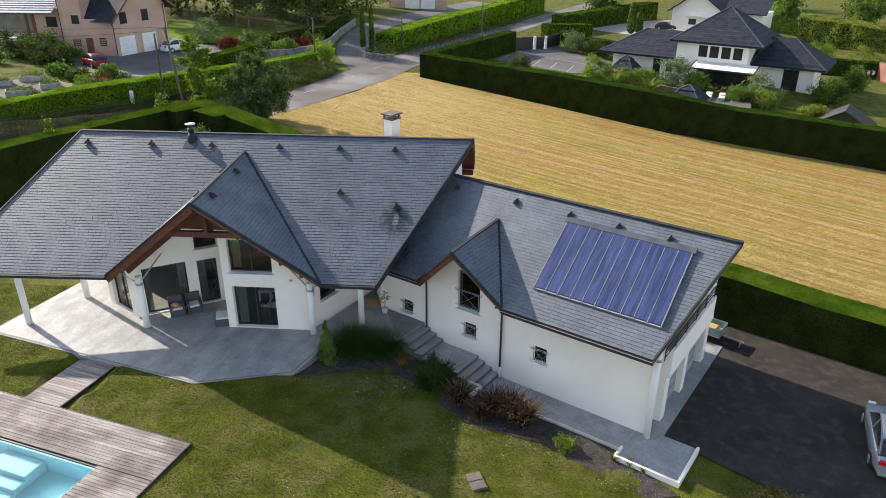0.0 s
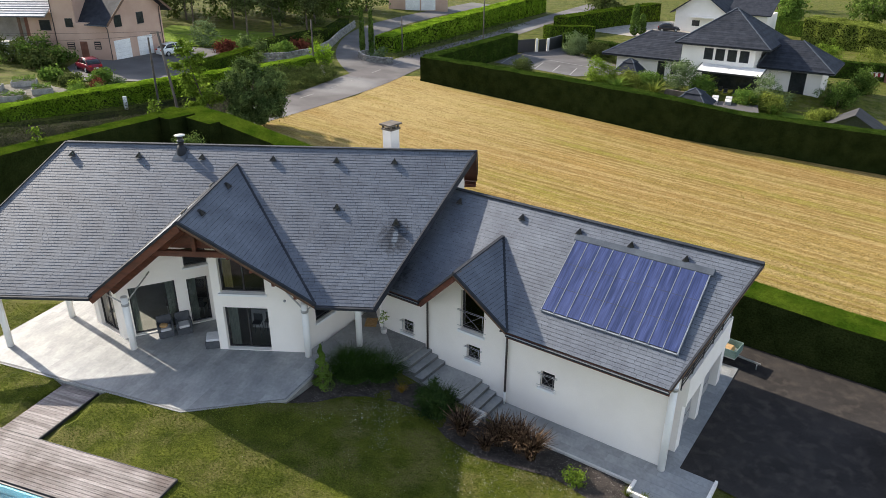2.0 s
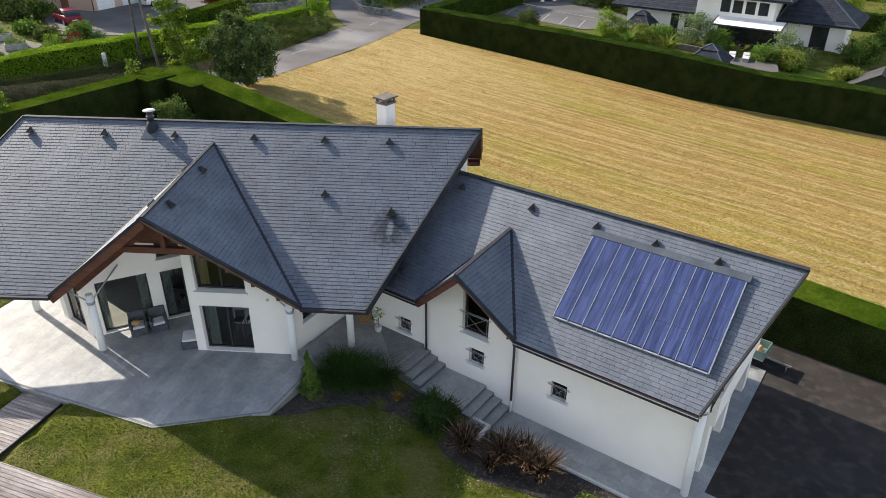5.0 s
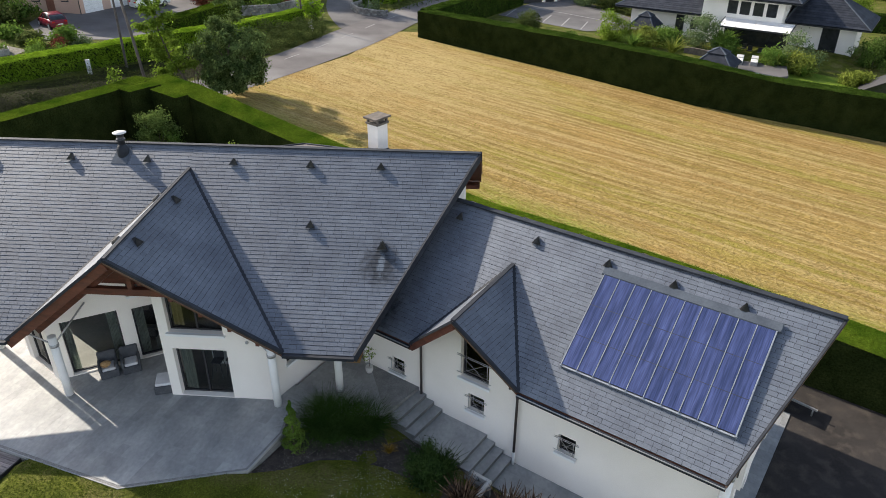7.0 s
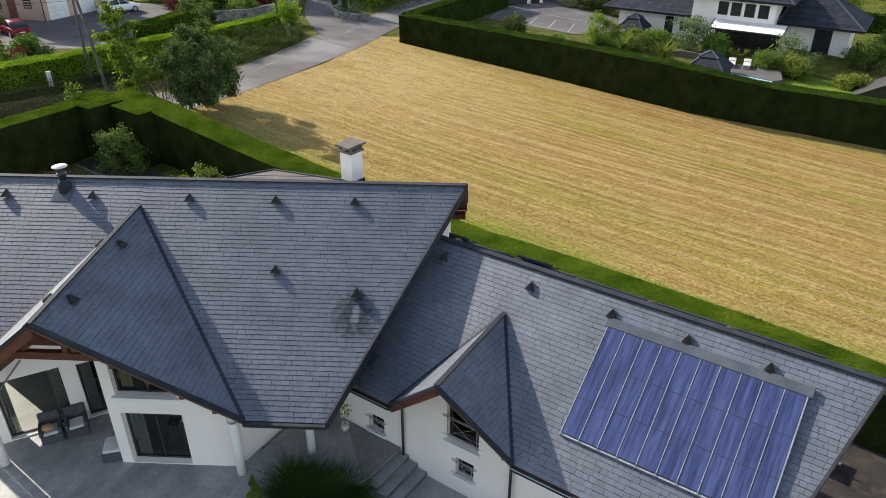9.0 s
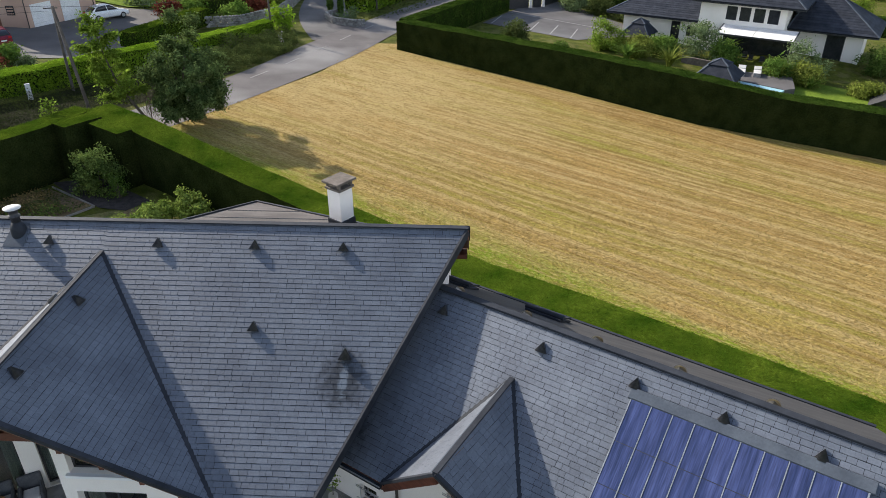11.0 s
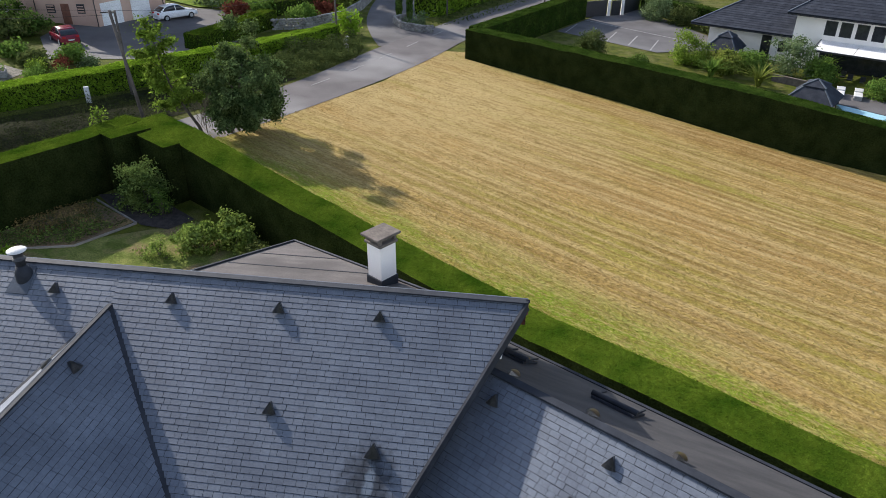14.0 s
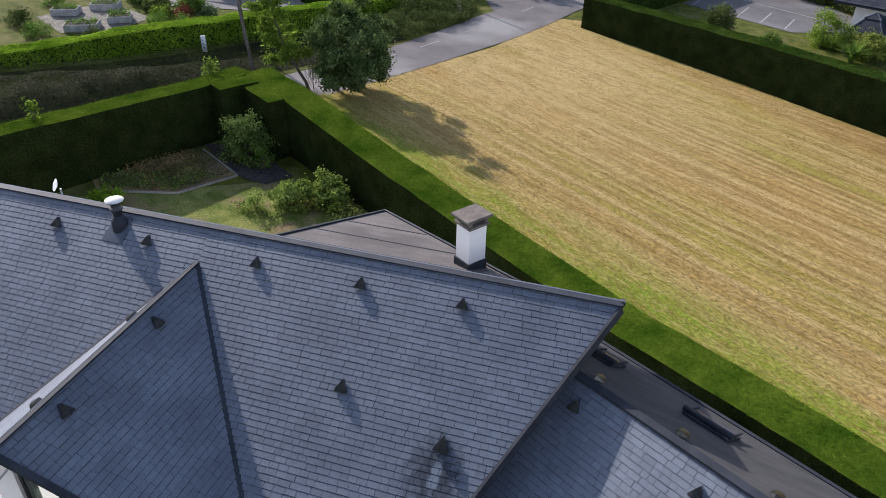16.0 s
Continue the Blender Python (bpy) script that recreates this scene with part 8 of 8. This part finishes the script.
# ---- poles and wires ----
def pole(x, y, h, r, label, lean=(0, 0), material=None):
    g = gz(x, y)
    ob = thing("utility_pole", (x, y, g), label, "utility pole", "utility poles")
    bm = bmesh.new()
    limb(bm, [(x, y, g - 0.3), (x + lean[0] * 0.5, y, g + h * 0.5), (x + lean[0], y + lean[1], g + h)], r, r * 0.75, 10)
    part("shaft", bm, material or M_POLE, ob)
    return Vector((x + lean[0], y + lean[1], g + h))


pa = pole(-24.6, 57.8, 8.8, 0.12, "leaning grey wooden utility pole behind the hedge", (-1.0, 0))
pb = pole(-30.2, 65.6, 6.1, 0.11, "slim wooden pole on the roadside bank")
pc = pole(-20.7, 88.0, 5.7, 0.11, "grey wooden pole at the road corner")
pd = pole(-11.8, 103.8, 5.0, 0.1, "slim brown post between the roads")
pe = pole(-0.6, 118, 7.0, 0.1, "tall thin post beside the lane")
part("cross_arm", bar(pa + Vector((-0.6, 0, -0.15)), pa + Vector((0.3, 0, -0.1)), 0.07, 0.07), M_POLE, bpy.data.objects["utility_pole"])
for k, (a, b, sag) in enumerate(((pa, Vector((-75, 66, 9.5)), 1.0), (pa + Vector((-0.4, 0, -0.3)), Vector((-75, 63, 8.6)), 1.2), (pa, pb + Vector((0, 0, 0)), 0.2), (pa, pc, 0.9), (pc, Vector((-46, 118, 10)), 0.8), (pc, pd, 0.5))):
    pts_ = [a.lerp(b, i / 12) - Vector((0, 0, sag * 4 * (i / 12) * (1 - i / 12))) for i in range(13)]
    bm = bmesh.new()
    limb(bm, pts_, 0.01, 0.01, 5)
    tagged(part("overhead_wire", bm, M_TYRE), "thin black overhead wire between poles", "wire", "overhead wires")
bx = thing("meter_box", (-32.1, 63.1, gz(-32.1, 63.1)), "white meter box on the roadside bank", "meter box")
part("box", box((-0.17, -0.12, 0.0), (0.17, 0.12, 1.2), turned(-32.1, 63.1, 30), 0.02), M_CONC, bx)
part("door", box((-0.14, -0.135, 0.6), (0.14, -0.121, 1.14), turned(-32.1, 63.1, 30)), M_PILLAR, bx)


# ---- stone walls ----
def stones(name, path, height, label, seed, size=0.45):
    """A low wall of rough stones along a path."""
    r_ = random.Random(seed)
    ob = thing(name, (*path[0], gz(*path[0])), label, "stone wall", kind="structure")
    meshes = []
    for k in range(5):
        bm = bmesh.new()
        bmesh.ops.create_icosphere(bm, subdivisions=1, radius=0.5)
        for v in bm.verts:
            v.co = Vector((v.co.x * 1.15, v.co.y * 0.8, v.co.z * 0.75)) * (1 + 0.25 * noise.noise(v.co * 3 + Vector((k * 5, 0, 0))))
        me = bpy.data.meshes.new("stone")
        bm.to_mesh(me)
        bm.free()
        me.materials.append(M_STONE)
        meshes.append(me)
    n_rows = max(1, round(height / (size * 0.62)))
    for (x0, y0), (x1, y1) in zip(path, path[1:]):
        L = math.hypot(x1 - x0, y1 - y0)
        k = max(1, int(L / size))
        for row in range(n_rows):
            for i in range(k):
                t = (i + 0.5 * (row % 2) + r_.uniform(-0.15, 0.15)) / k
                x, y = x0 + (x1 - x0) * t, y0 + (y1 - y0) * t
                s = new("stone", r_.choice(meshes))
                s.parent = ob
                s.matrix_parent_inverse = Matrix.Translation(-WORLD_AT[ob.name])
                s.matrix_basis = Matrix.Translation((x, y, gz(x, y) + size * (0.2 + 0.6 * row))) @ Matrix.Rotation(math.atan2(y1 - y0, x1 - x0) + r_.uniform(-0.3, 0.3), 4, "Z") @ Matrix.Scale(size * r_.uniform(1.0, 1.3), 4)
    return ob


stones("stone_planter", [(-15.3, 100.5), (-16.9, 97.6), (-15.6, 95.2), (-13.2, 94.4), (-11.9, 95.0)], 1.0, "curved dry stone planter at the road fork", 1, 0.36)
stones("stone_wall", [(-27.8, 89.3), (-24.8, 91.4), (-22.4, 96.6), (-21.9, 103), (-22.3, 112), (-22.2, 124)], 1.2, "rough pale stone wall beside the side road", 2, 0.38)
M_EDGING = mat("weathered_concrete", (0.24, 0.215, 0.185), (0.34, 0.31, 0.275), 2.5, rough=0.9, fine=18, fine_mix=0.2)
edging = thing("bed_edging", (-20, 47.4, gz(-20, 47.4)), "low pale concrete edging of the kitchen bed", "edging", kind="structure")
for a, b in (((-23.3, 49.3), (-20.0, 47.4)), ((-20.0, 47.4), (-21.6, 44.5)), ((-21.6, 44.5), (-24.4, 43.4))):
    part("edging_board", bar((*a, gz(*a) + 0.06), (*b, gz(*b) + 0.06), 0.055, 0.12), M_EDGING, edging)
stones("stone_edging", [(-18.5, 83.8), (-19.4, 86), (-19.6, 88)], 0.5, "loose stones at the road corner", 5, 0.5)


def cypress(x, y, h, r, seed, label):
    rng = np.random.default_rng(seed)
    g = gz(x, y)
    k = 1500
    t = rng.random(k)
    a = rng.uniform(0, 2 * np.pi, k)
    rr = r * np.sqrt(np.clip(np.minimum(t * 6, 1) * (1 - t) ** 0.55, 0, 1)) * rng.uniform(0.75, 1.08, k)
    ob = thing("cypress", (x, y, g), label, "tree", "slim cypresses")
    bm = bmesh.new()
    limb(bm, [(x, y, g - 0.1), (x, y, g + h * 0.5), (x, y, g + h * 0.9)], 0.1, 0.03)
    part("trunk", bm, M_BARK, ob)
    leaf_cloud("crown", np.stack([x + rr * np.cos(a), y + rr * np.sin(a), g + 0.1 + t * h], 1), np.stack([np.cos(a), np.sin(a), 0.6 + 0 * a], 1), 0.16, M_TREE, ob, seed, 0.5)


cypress(-16.75, 99.7, 6.2, 0.36, 1, "slim dark cypress in the stone planter")
cypress(-15.4, 99.1, 5.9, 0.36, 2, "slim dark cypress in the stone planter")
cypress(26.9, 140, 5.6, 0.9, 3, "slim dark cypress by the gravel drive")
cypress(28.6, 142, 3.6, 0.9, 4, "short dark cypress by the gravel drive")
shrub("low_shrubs", (-14.4, 96.9), (1.6, 1.4, 0.8), M_GREYLEAF, "pale low shrubs filling the stone planter", 81, 20, 30, 0.13, 0.3)

# ---- kitchen garden behind the house ----
M_WEEDBED = mat("weedy_soil", (0.2, 0.12, 0.06), (0.24, 0.175, 0.065), 1.2, rough=0.95, fine=14, fine_mix=0.5, bump=0.8, dist=0.05, third=(0.16, 0.11, 0.06), third_scale=0.6)
bd = sheet("kitchen_bed", [(-20.2, 47.5), (-23.4, 49.1), (-27.4, 45.0), (-25.2, 43.1), (-21.7, 44.5)], 0.05, M_WEEDBED, "weedy kitchen bed with dry grass", "flower bed", 1.0)


def weeds(name, poly, n, h, size, material, label, category="weeds", seed=3, droop=0.7):
    r_ = np.random.default_rng(seed)
    xs_, ys_ = [p[0] for p in poly], [p[1] for p in poly]
    x, y = r_.uniform(min(xs_), max(xs_), n), r_.uniform(min(ys_), max(ys_), n)
    k = in_poly(x, y, poly)
    x, y = x[k], y[k]
    hh = np.array([max(0.15, 0.55 + 0.9 * noise.noise((a * 0.6, b * 0.6, seed))) for a, b in zip(x, y)])
    z = np.array([gz(a, b) for a, b in zip(x, y)]) + r_.random(len(x)) * h * hh
    ob = leaf_cloud(name, np.stack([x, y, z], 1), np.tile((0, -0.2, 0.8), (len(x), 1)), size, material, None, seed, droop, 0.45)
    return tagged(ob, label, category, kind="stuff")


weeds("bed_weeds", [(-20.4, 47.4), (-23.3, 48.9), (-27.2, 45.0), (-25.2, 43.3), (-21.8, 44.7)], 9000, 0.5, 0.055, M_WILD, "dry and green weeds in the kitchen bed", seed=4)
weeds("bed_straw", [(-21.4, 47.2), (-23.3, 48.9), (-26.2, 46.0), (-24.2, 44.3)], 5000, 0.5, 0.06, M_STRAW, "bleached grass in the kitchen bed", seed=5)
sheet("bare_soil", [(-23.6, 49.9), (-21.8, 48.5), (-19.7, 47.3), (-18.2, 47.2), (-17.4, 48.6), (-21.4, 51.0)], 0.05, M_SOIL, "bare brown soil under the corner shrub", "soil", 0.7)
M_FRESH = leafy("fresh_green_leaves", (0.11, 0.17, 0.03), (0.26, 0.34, 0.08), 0.9, 0.35, 0.4)
M_DEEP = leafy("glossy_green_leaves", (0.08, 0.125, 0.03), (0.19, 0.26, 0.07), 0.9, 0.3, 0.5)
shrub("shrub", (-20.5, 49.3), (1.15, 1.1, 1.45), M_DEEP, "tall loose dark green shrub in the garden corner", 101, 44, 150, 0.065, 0.2)
shrub("shrub", (-19.15, 48.7), (0.55, 0.5, 1.05), M_SHRUB, "young yellow green tree on a thin stem", 111, 18, 60, 0.05, 0.16)
M_ROUGH = mat("rough_grass", (0.095, 0.125, 0.025), (0.2, 0.21, 0.06), 1.4, rough=0.95, fine=15, fine_mix=0.5, bump=0.8, dist=0.05, third=(0.19, 0.145, 0.075), third_scale=0.7, spec=0.05)
sheet("garden_plot", [(-31.0, 38.5), (-27.2, 41.2), (-23.6, 49.8), (-21.6, 51.4), (-9.0, 43.2), (-12.0, 40.0), (-22.0, 36.5)], 0.02, M_ROUGH, "rough olive brown grass round the kitchen bed", "grass plot", 1.0)
weeds("bed_weeds", [(-20.6, 46.9), (-21.9, 44.8), (-25.2, 43.5), (-26.2, 44.6), (-22.6, 45.9)], 3800, 0.75, 0.075, M_FRESH, "fresh green weeds along the bed's front", seed=14)
shrub("shrub", (-15.9, 45.7), (1.0, 0.95, 0.9), M_FRESH, "rounded light green shrub behind the house", 102, 40, 80, 0.085, 0.15)
shrub("shrub", (-14.3, 46.5), (1.05, 0.9, 1.05), M_FRESH, "rounded light green shrub behind the house", 103, 40, 80, 0.085, 0.15)
shrub("shrub", (-12.7, 45.2), (0.9, 0.8, 0.6), M_WILD, "low green shrub behind the house", 104, 24, 50, 0.07, 0.18)
shrub("shrub", (-17.3, 44.6), (0.8, 0.7, 0.5), M_FRESH, "low green perennial behind the house", 105, 18, 50, 0.06, 0.15)
shrub("box_ball", (-24.0, 42.4), (0.8, 0.75, 0.45), M_LAUREL, "low bright green perennial at the bed's end", 106, 22, 60, 0.06, 0.13)
shrub("box_ball", (-28.6, 44.2), (1.0, 0.9, 0.7), M_LAUREL, "clipped green shrub by the hedge", 107, 30, 60, 0.06, 0.15)
shrub("sapling", (-24.4, 52.6, 3.7), (0.4, 0.4, 0.55), M_TREE_LIGHT, "young light green shoots above the hedge", 108, 12, 22, 0.08, 0.12, category="sapling")
shrub("sapling", (-27.6, 42.9, 4.3), (0.35, 0.3, 0.5), M_TREE_LIGHT, "young light green shoots above the hedge", 109, 10, 18, 0.08, 0.12, category="sapling")
dish = thing("satellite_dish", (-20.9, 37.2, gz(-20.9, 37.2)), "white satellite dish on a steel post", "satellite dish")
bm = bmesh.new()
add_tube(bm, [(-20.9, 37.2, gz(-20.9, 37.2)), (-20.9, 37.2, 4.5)], 0.03, 8)
part("post", bm, M_STEEL, dish)
part("reflector", lathe([(0.02, 0.0), (0.13, 0.02), (0.24, 0.07), (0.25, 0.08)], 20, Matrix.Translation((-20.9, 37.1, 4.7)) @ Vector((-0.57, -0.8, 0.5)).to_track_quat("Z", "Y").to_matrix().to_4x4()), M_PILLAR, dish)

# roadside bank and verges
# soil cover coloured dark in place of the hedge's shade on the bank
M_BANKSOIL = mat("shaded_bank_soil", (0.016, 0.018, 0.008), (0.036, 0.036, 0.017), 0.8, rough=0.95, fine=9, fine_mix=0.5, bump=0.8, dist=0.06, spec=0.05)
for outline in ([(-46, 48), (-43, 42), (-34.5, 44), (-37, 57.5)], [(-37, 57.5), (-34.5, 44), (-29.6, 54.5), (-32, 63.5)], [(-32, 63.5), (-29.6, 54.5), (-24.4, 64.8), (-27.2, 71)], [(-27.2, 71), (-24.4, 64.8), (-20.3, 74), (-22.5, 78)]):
    sheet("bank", outline, 0.04, M_BANKSOIL, "overgrown roadside bank, coloured dark for its shade", "bank", 0.8)
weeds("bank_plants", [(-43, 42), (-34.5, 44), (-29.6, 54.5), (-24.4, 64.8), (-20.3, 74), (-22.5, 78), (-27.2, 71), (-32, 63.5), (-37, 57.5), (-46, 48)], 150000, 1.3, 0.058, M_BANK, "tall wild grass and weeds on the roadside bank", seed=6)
weeds("bank_plants", [(-22.3, 73.2), (-20.5, 74.0), (-17.2, 81.6), (-17.5, 86), (-19.4, 89.2), (-21, 88.5), (-25, 79)], 40000, 1.7, 0.09, M_WILD, "dense wild growth at the road corner", seed=7)
weeds("verge_grass", [(-23.5, 61.5), (-18.9, 63.5), (-13.6, 75.5), (-11.2, 86.5), (-7, 87.8), (-9.4, 83), (-12.4, 74), (-17.6, 62.5), (-20, 58.5)], 9000, 0.1, 0.05, M_STRAW, "dry verge grass between lane and field", seed=8)
weeds("verge_grass", [(-13, 96), (-9.5, 101), (2, 128), (8, 145), (4, 147), (-5, 125), (-12.5, 103)], 12000, 0.9, 0.14, M_WILD, "rough grass strip between two roads", seed=9)
weeds("field_edge", [(-9, 87), (-5.5, 87.4), (7, 79.2), (19, 71), (37, 63.6), (37, 62.4), (18.5, 69.6), (6, 77.6), (-6.6, 85.6)], 12000, 0.3, 0.08, M_TAWNY, "dry unmown weeds at the foot of the far hedge", seed=10)

# villa garden planting
M_VILLALAWN = mat("sunny_lawn", (0.105, 0.165, 0.018), (0.165, 0.225, 0.03), 0.9, rough=0.95, fine=9, fine_mix=0.3, bump=0.5, dist=0.04, spec=0.05)
sheet("villa_lawn", [(-3.0, 87.2), (4.6, 98.6), (12.2, 95.2), (22, 91.5), (31, 86.2), (40, 87), (52, 92), (60, 88), (55, 58), (38, 64.6), (20, 72.0), (8, 79.8)], 0.12, M_VILLALAWN, "bright green mown lawn of the villa garden", "lawn", 2.0)
sheet("yard_lawn", [(-47, 99), (-39, 95.6), (-33.5, 97.5), (-29.5, 104), (-31, 111), (-48, 111)], 0.12, M_VILLALAWN, "sunlit green lawn beyond the yard", "lawn", 2.0)
for k, (x, y, r, h, mt, lb) in enumerate(((14.6, 92.6, 1.9, 1.9, M_TREE_LIGHT, "light green garden tree beside the court"), (17.6, 90.4, 1.5, 1.3, M_OLIVE, "yellow green palm-like shrub"), (20.4, 91.6, 1.5, 1.2, M_SHRUB, "green shrub in the villa border"),
                                          (24.2, 91.6, 2.1, 2.3, M_GREYLEAF, "large pale olive tree before the villa"), (26.6, 90.2, 1.2, 1.2, M_SHRUB, "palm-like shrub before the villa"), (33.0, 86.2, 2.0, 2.0, M_GREYLEAF, "rounded grey green tree by the terrace"),
                                          (32.4, 83.6, 1.4, 1.2, M_OLIVE, "yellow green shrub by the pool"), (30.0, 84.4, 1.2, 1.2, M_SHRUB, "banana-like plant by the pool"), (42.2, 88.6, 2.1, 1.9, M_TREE, "dense round shrub on the lawn"), (47.6, 94.9, 1.5, 1.8, M_TREE, "tall dark shrub on the lawn"),
                                          (13.6, 113.6, 1.8, 1.8, M_GREYLEAF, "grey leaved shrub by the gate"), (16.6, 111.2, 1.6, 1.4, M_WILD, "mixed shrubs beside the court"), (20.0, 108.6, 1.4, 1.2, M_WILD, "mixed shrubs beside the court"), (4.6, 90.6, 1.1, 1.6, M_WILD, "sparse reddish young tree behind the hedge"),
                                          (9.0, 87.5, 0.6, 0.8, M_TREE, "small dark conifer on the lawn"), (37.2, 80.8, 1.3, 0.8, M_OLIVE, "low yellow green shrub by the hedge"), (52.5, 118, 2.0, 2.6, M_TREE_LIGHT, "light green tree behind the villa"), (60, 118, 3.0, 2.0, M_OLIVE, "broad yellow green shrubs on the slope"))):
    shrub("garden_shrub", (x, y), (r, r * 0.9, h), mt, lb, 120 + k, 56, 80, 0.105, 0.3)

for k, (x, y, s) in enumerate(((16.1, 88.7, 1.0), (20.1, 86.8, 1.1), (27.0, 92.6, 1.2), (30.2, 84.2, 1.1), (32.6, 82.4, 0.8))):
    blades("palm", (x, y), 90, 2.3 * s, 0.17, 0.9, M_OLIVE if k % 2 else M_SHRUB, "low palm with arching fronds in the villa garden", "palm", 140 + k, 0.2, "low garden palms")
pw = part("planter_wall", bar((22.0, 89.4, gz(22, 89.4) + 0.3), (25.2, 87.6, gz(25, 87.6) + 0.3), 0.25, 0.8), M_CAPSTONE)
tagged(pw, "low brown retaining wall in the villa garden", "garden wall", kind="structure")

# gardens round the pink house
for k, (x, y, r, h, mt, lb) in enumerate(((-49.5, 78.5, 2.2, 1.5, M_TREE, "dark rounded shrub before the pink house"), (-47.2, 78.2, 1.7, 1.1, M_TREE, "green shrub before the pink house"), (-52.8, 79.0, 2.0, 1.8, M_WILD, "tall mixed shrub beside the porch"), (-50.6, 80.2, 2.0, 2.0, M_TREE, "dense dark green shrub against the pink house"), (-48.2, 76.6, 1.9, 1.2, M_WILD, "mixed border shrubs before the pink house"), (-53, 74.0, 1.8, 0.9, M_TREE, "spreading dark shrub on the sloping lawn"),
                                          (-56.5, 71, 1.4, 0.8, M_WILD, "loose shrub on the sloping lawn"), (-43.6, 71.2, 0.9, 0.6, M_SHRUB, "flowering perennials at the yard's edge"), (-40.6, 69.4, 0.9, 0.5, M_WILD, "flowering perennials at the yard's edge"), (-38.2, 71.0, 1.0, 0.7, M_SHRUB, "bushy perennials at the yard's edge"),
                                          (-33.6, 93.5, 1.1, 0.9, M_REDLEAF, "dark red leaved shrub by the drive"), (-31.2, 94.5, 1.5, 1.0, M_SHRUB, "green shrub by the drive"), (-37.6, 97.5, 1.6, 1.8, M_GREYLEAF, "silver leaved shrub behind the car"),
                                          (-25.8, 93.0, 1.4, 1.2, M_SHRUB, "green shrub above the stone wall"), (-24.6, 97.5, 1.3, 1.1, M_REDLEAF, "purple shrub above the stone wall"), (-23.8, 101.5, 1.3, 1.0, M_OLIVE, "yellow shrub above the stone wall"),
                                          (-20.4, 90.8, 1.0, 1.6, M_LAUREL, "bright upright shrub at the corner"))):
    shrub("garden_shrub", (x, y), (r, r * 0.9, h), mt, lb, 160 + k, 32, 45, 0.15, 0.3)
hedge("hedge", [(-30.5, 95.5, 2.5), (-27.0, 102.2, 2.45), (-23.4, 110.5, 2.4), (-23.6, 122, 2.2)], 1.8, M_HEDGE, "clipped hedge above the stone wall", 0.12, 80, 78, side_fill=0.7)
hedge("hedge", [(-31.8, 79.2, 2.6), (-30.3, 84.4, 2.6), (-28.8, 91.0, 2.6)], 1.9, M_HEDGE, "clipped dark hedge at the yard's edge", 0.07, 230, 79, side_fill=0.6)
M_BIRCH = leafy("birch_leaves", (0.06, 0.085, 0.03), (0.14, 0.17, 0.065), 0.5, 0.3, 0.45)
for k, (x, y, h, r) in enumerate(((-35.2, 107.6, 12, 2.5), (-31.5, 108.4, 13, 2.6), (-27.6, 113, 12, 2.4), (-39, 113, 13, 2.8), (-45, 112, 12, 2.8), (-48.5, 118, 14, 3.4), (-33.5, 119, 14, 3.2), (-52, 110, 12, 3.0))):
    g = gz(x, y)
    tree("birch", (x, y), h, (x, y, g + 3.2 + (h - 3.2) * 0.55), (r, r, (h - 3.2) * 0.55), M_BIRCH, "tall birch with hanging light foliage on a lawn", seed=230 + k, clumps=80, per=70, leaf=0.2, spread=0.5, trunk=0.17, group="birches on the shaded lawn")
for k, (x, y, h, r, mt) in enumerate(((-27.5, 136, 10, 4.2, M_TREE), (-37, 132, 11, 4.5, M_SHRUB), (-24, 146, 10, 4.0, M_TREE), (-46, 134, 12, 5, M_TREE), (-30, 150, 11, 4.6, M_WILD), (-56, 128, 14, 5, M_TREE), (-66, 120, 12, 5, M_TREE), (-43, 124, 13, 5, M_TREE), (-52, 122, 13, 5, M_WILD), (-35, 127, 12, 4.5, M_TREE), (-29, 124, 11, 4, M_WILD), (-36, 142, 14, 5, M_TREE),
                                     (68, 176, 6, 2.4, M_SHRUB), (24, 160, 7, 3.4, M_WILD), (84, 172, 9, 4.5, M_TREE), (98, 166, 10, 5, M_TREE), (62, 196, 10, 5, M_TREE), (76, 206, 12, 6, M_TREE))):
    tree("garden_tree", (x, y), h, (x, y, gz(x, y) + h * 0.5), (r, r, h * 0.5), mt, "broad leafy garden tree on a shaded lawn", seed=200 + k, clumps=70, per=60, leaf=0.26, spread=0.6, trunk=0.2, group="far garden trees")
# far white garages at the head of the side road
fg = thing("garage_block", (-13.5, 152, gz(-13.5, 152)), "white garage block with two doors", "garage")
m = turned(-14.5, 153, 8)
part("wall", box((-6, 0, -0.3), (6, 6, 3.2), m), M_PINK, fg)
for x0 in (-2.6, 0.6):
    part("garage_door", box((x0, -0.05, 0.02), (x0 + 2.9, 0.01, 2.4), m), M_WHITEDOOR, fg)
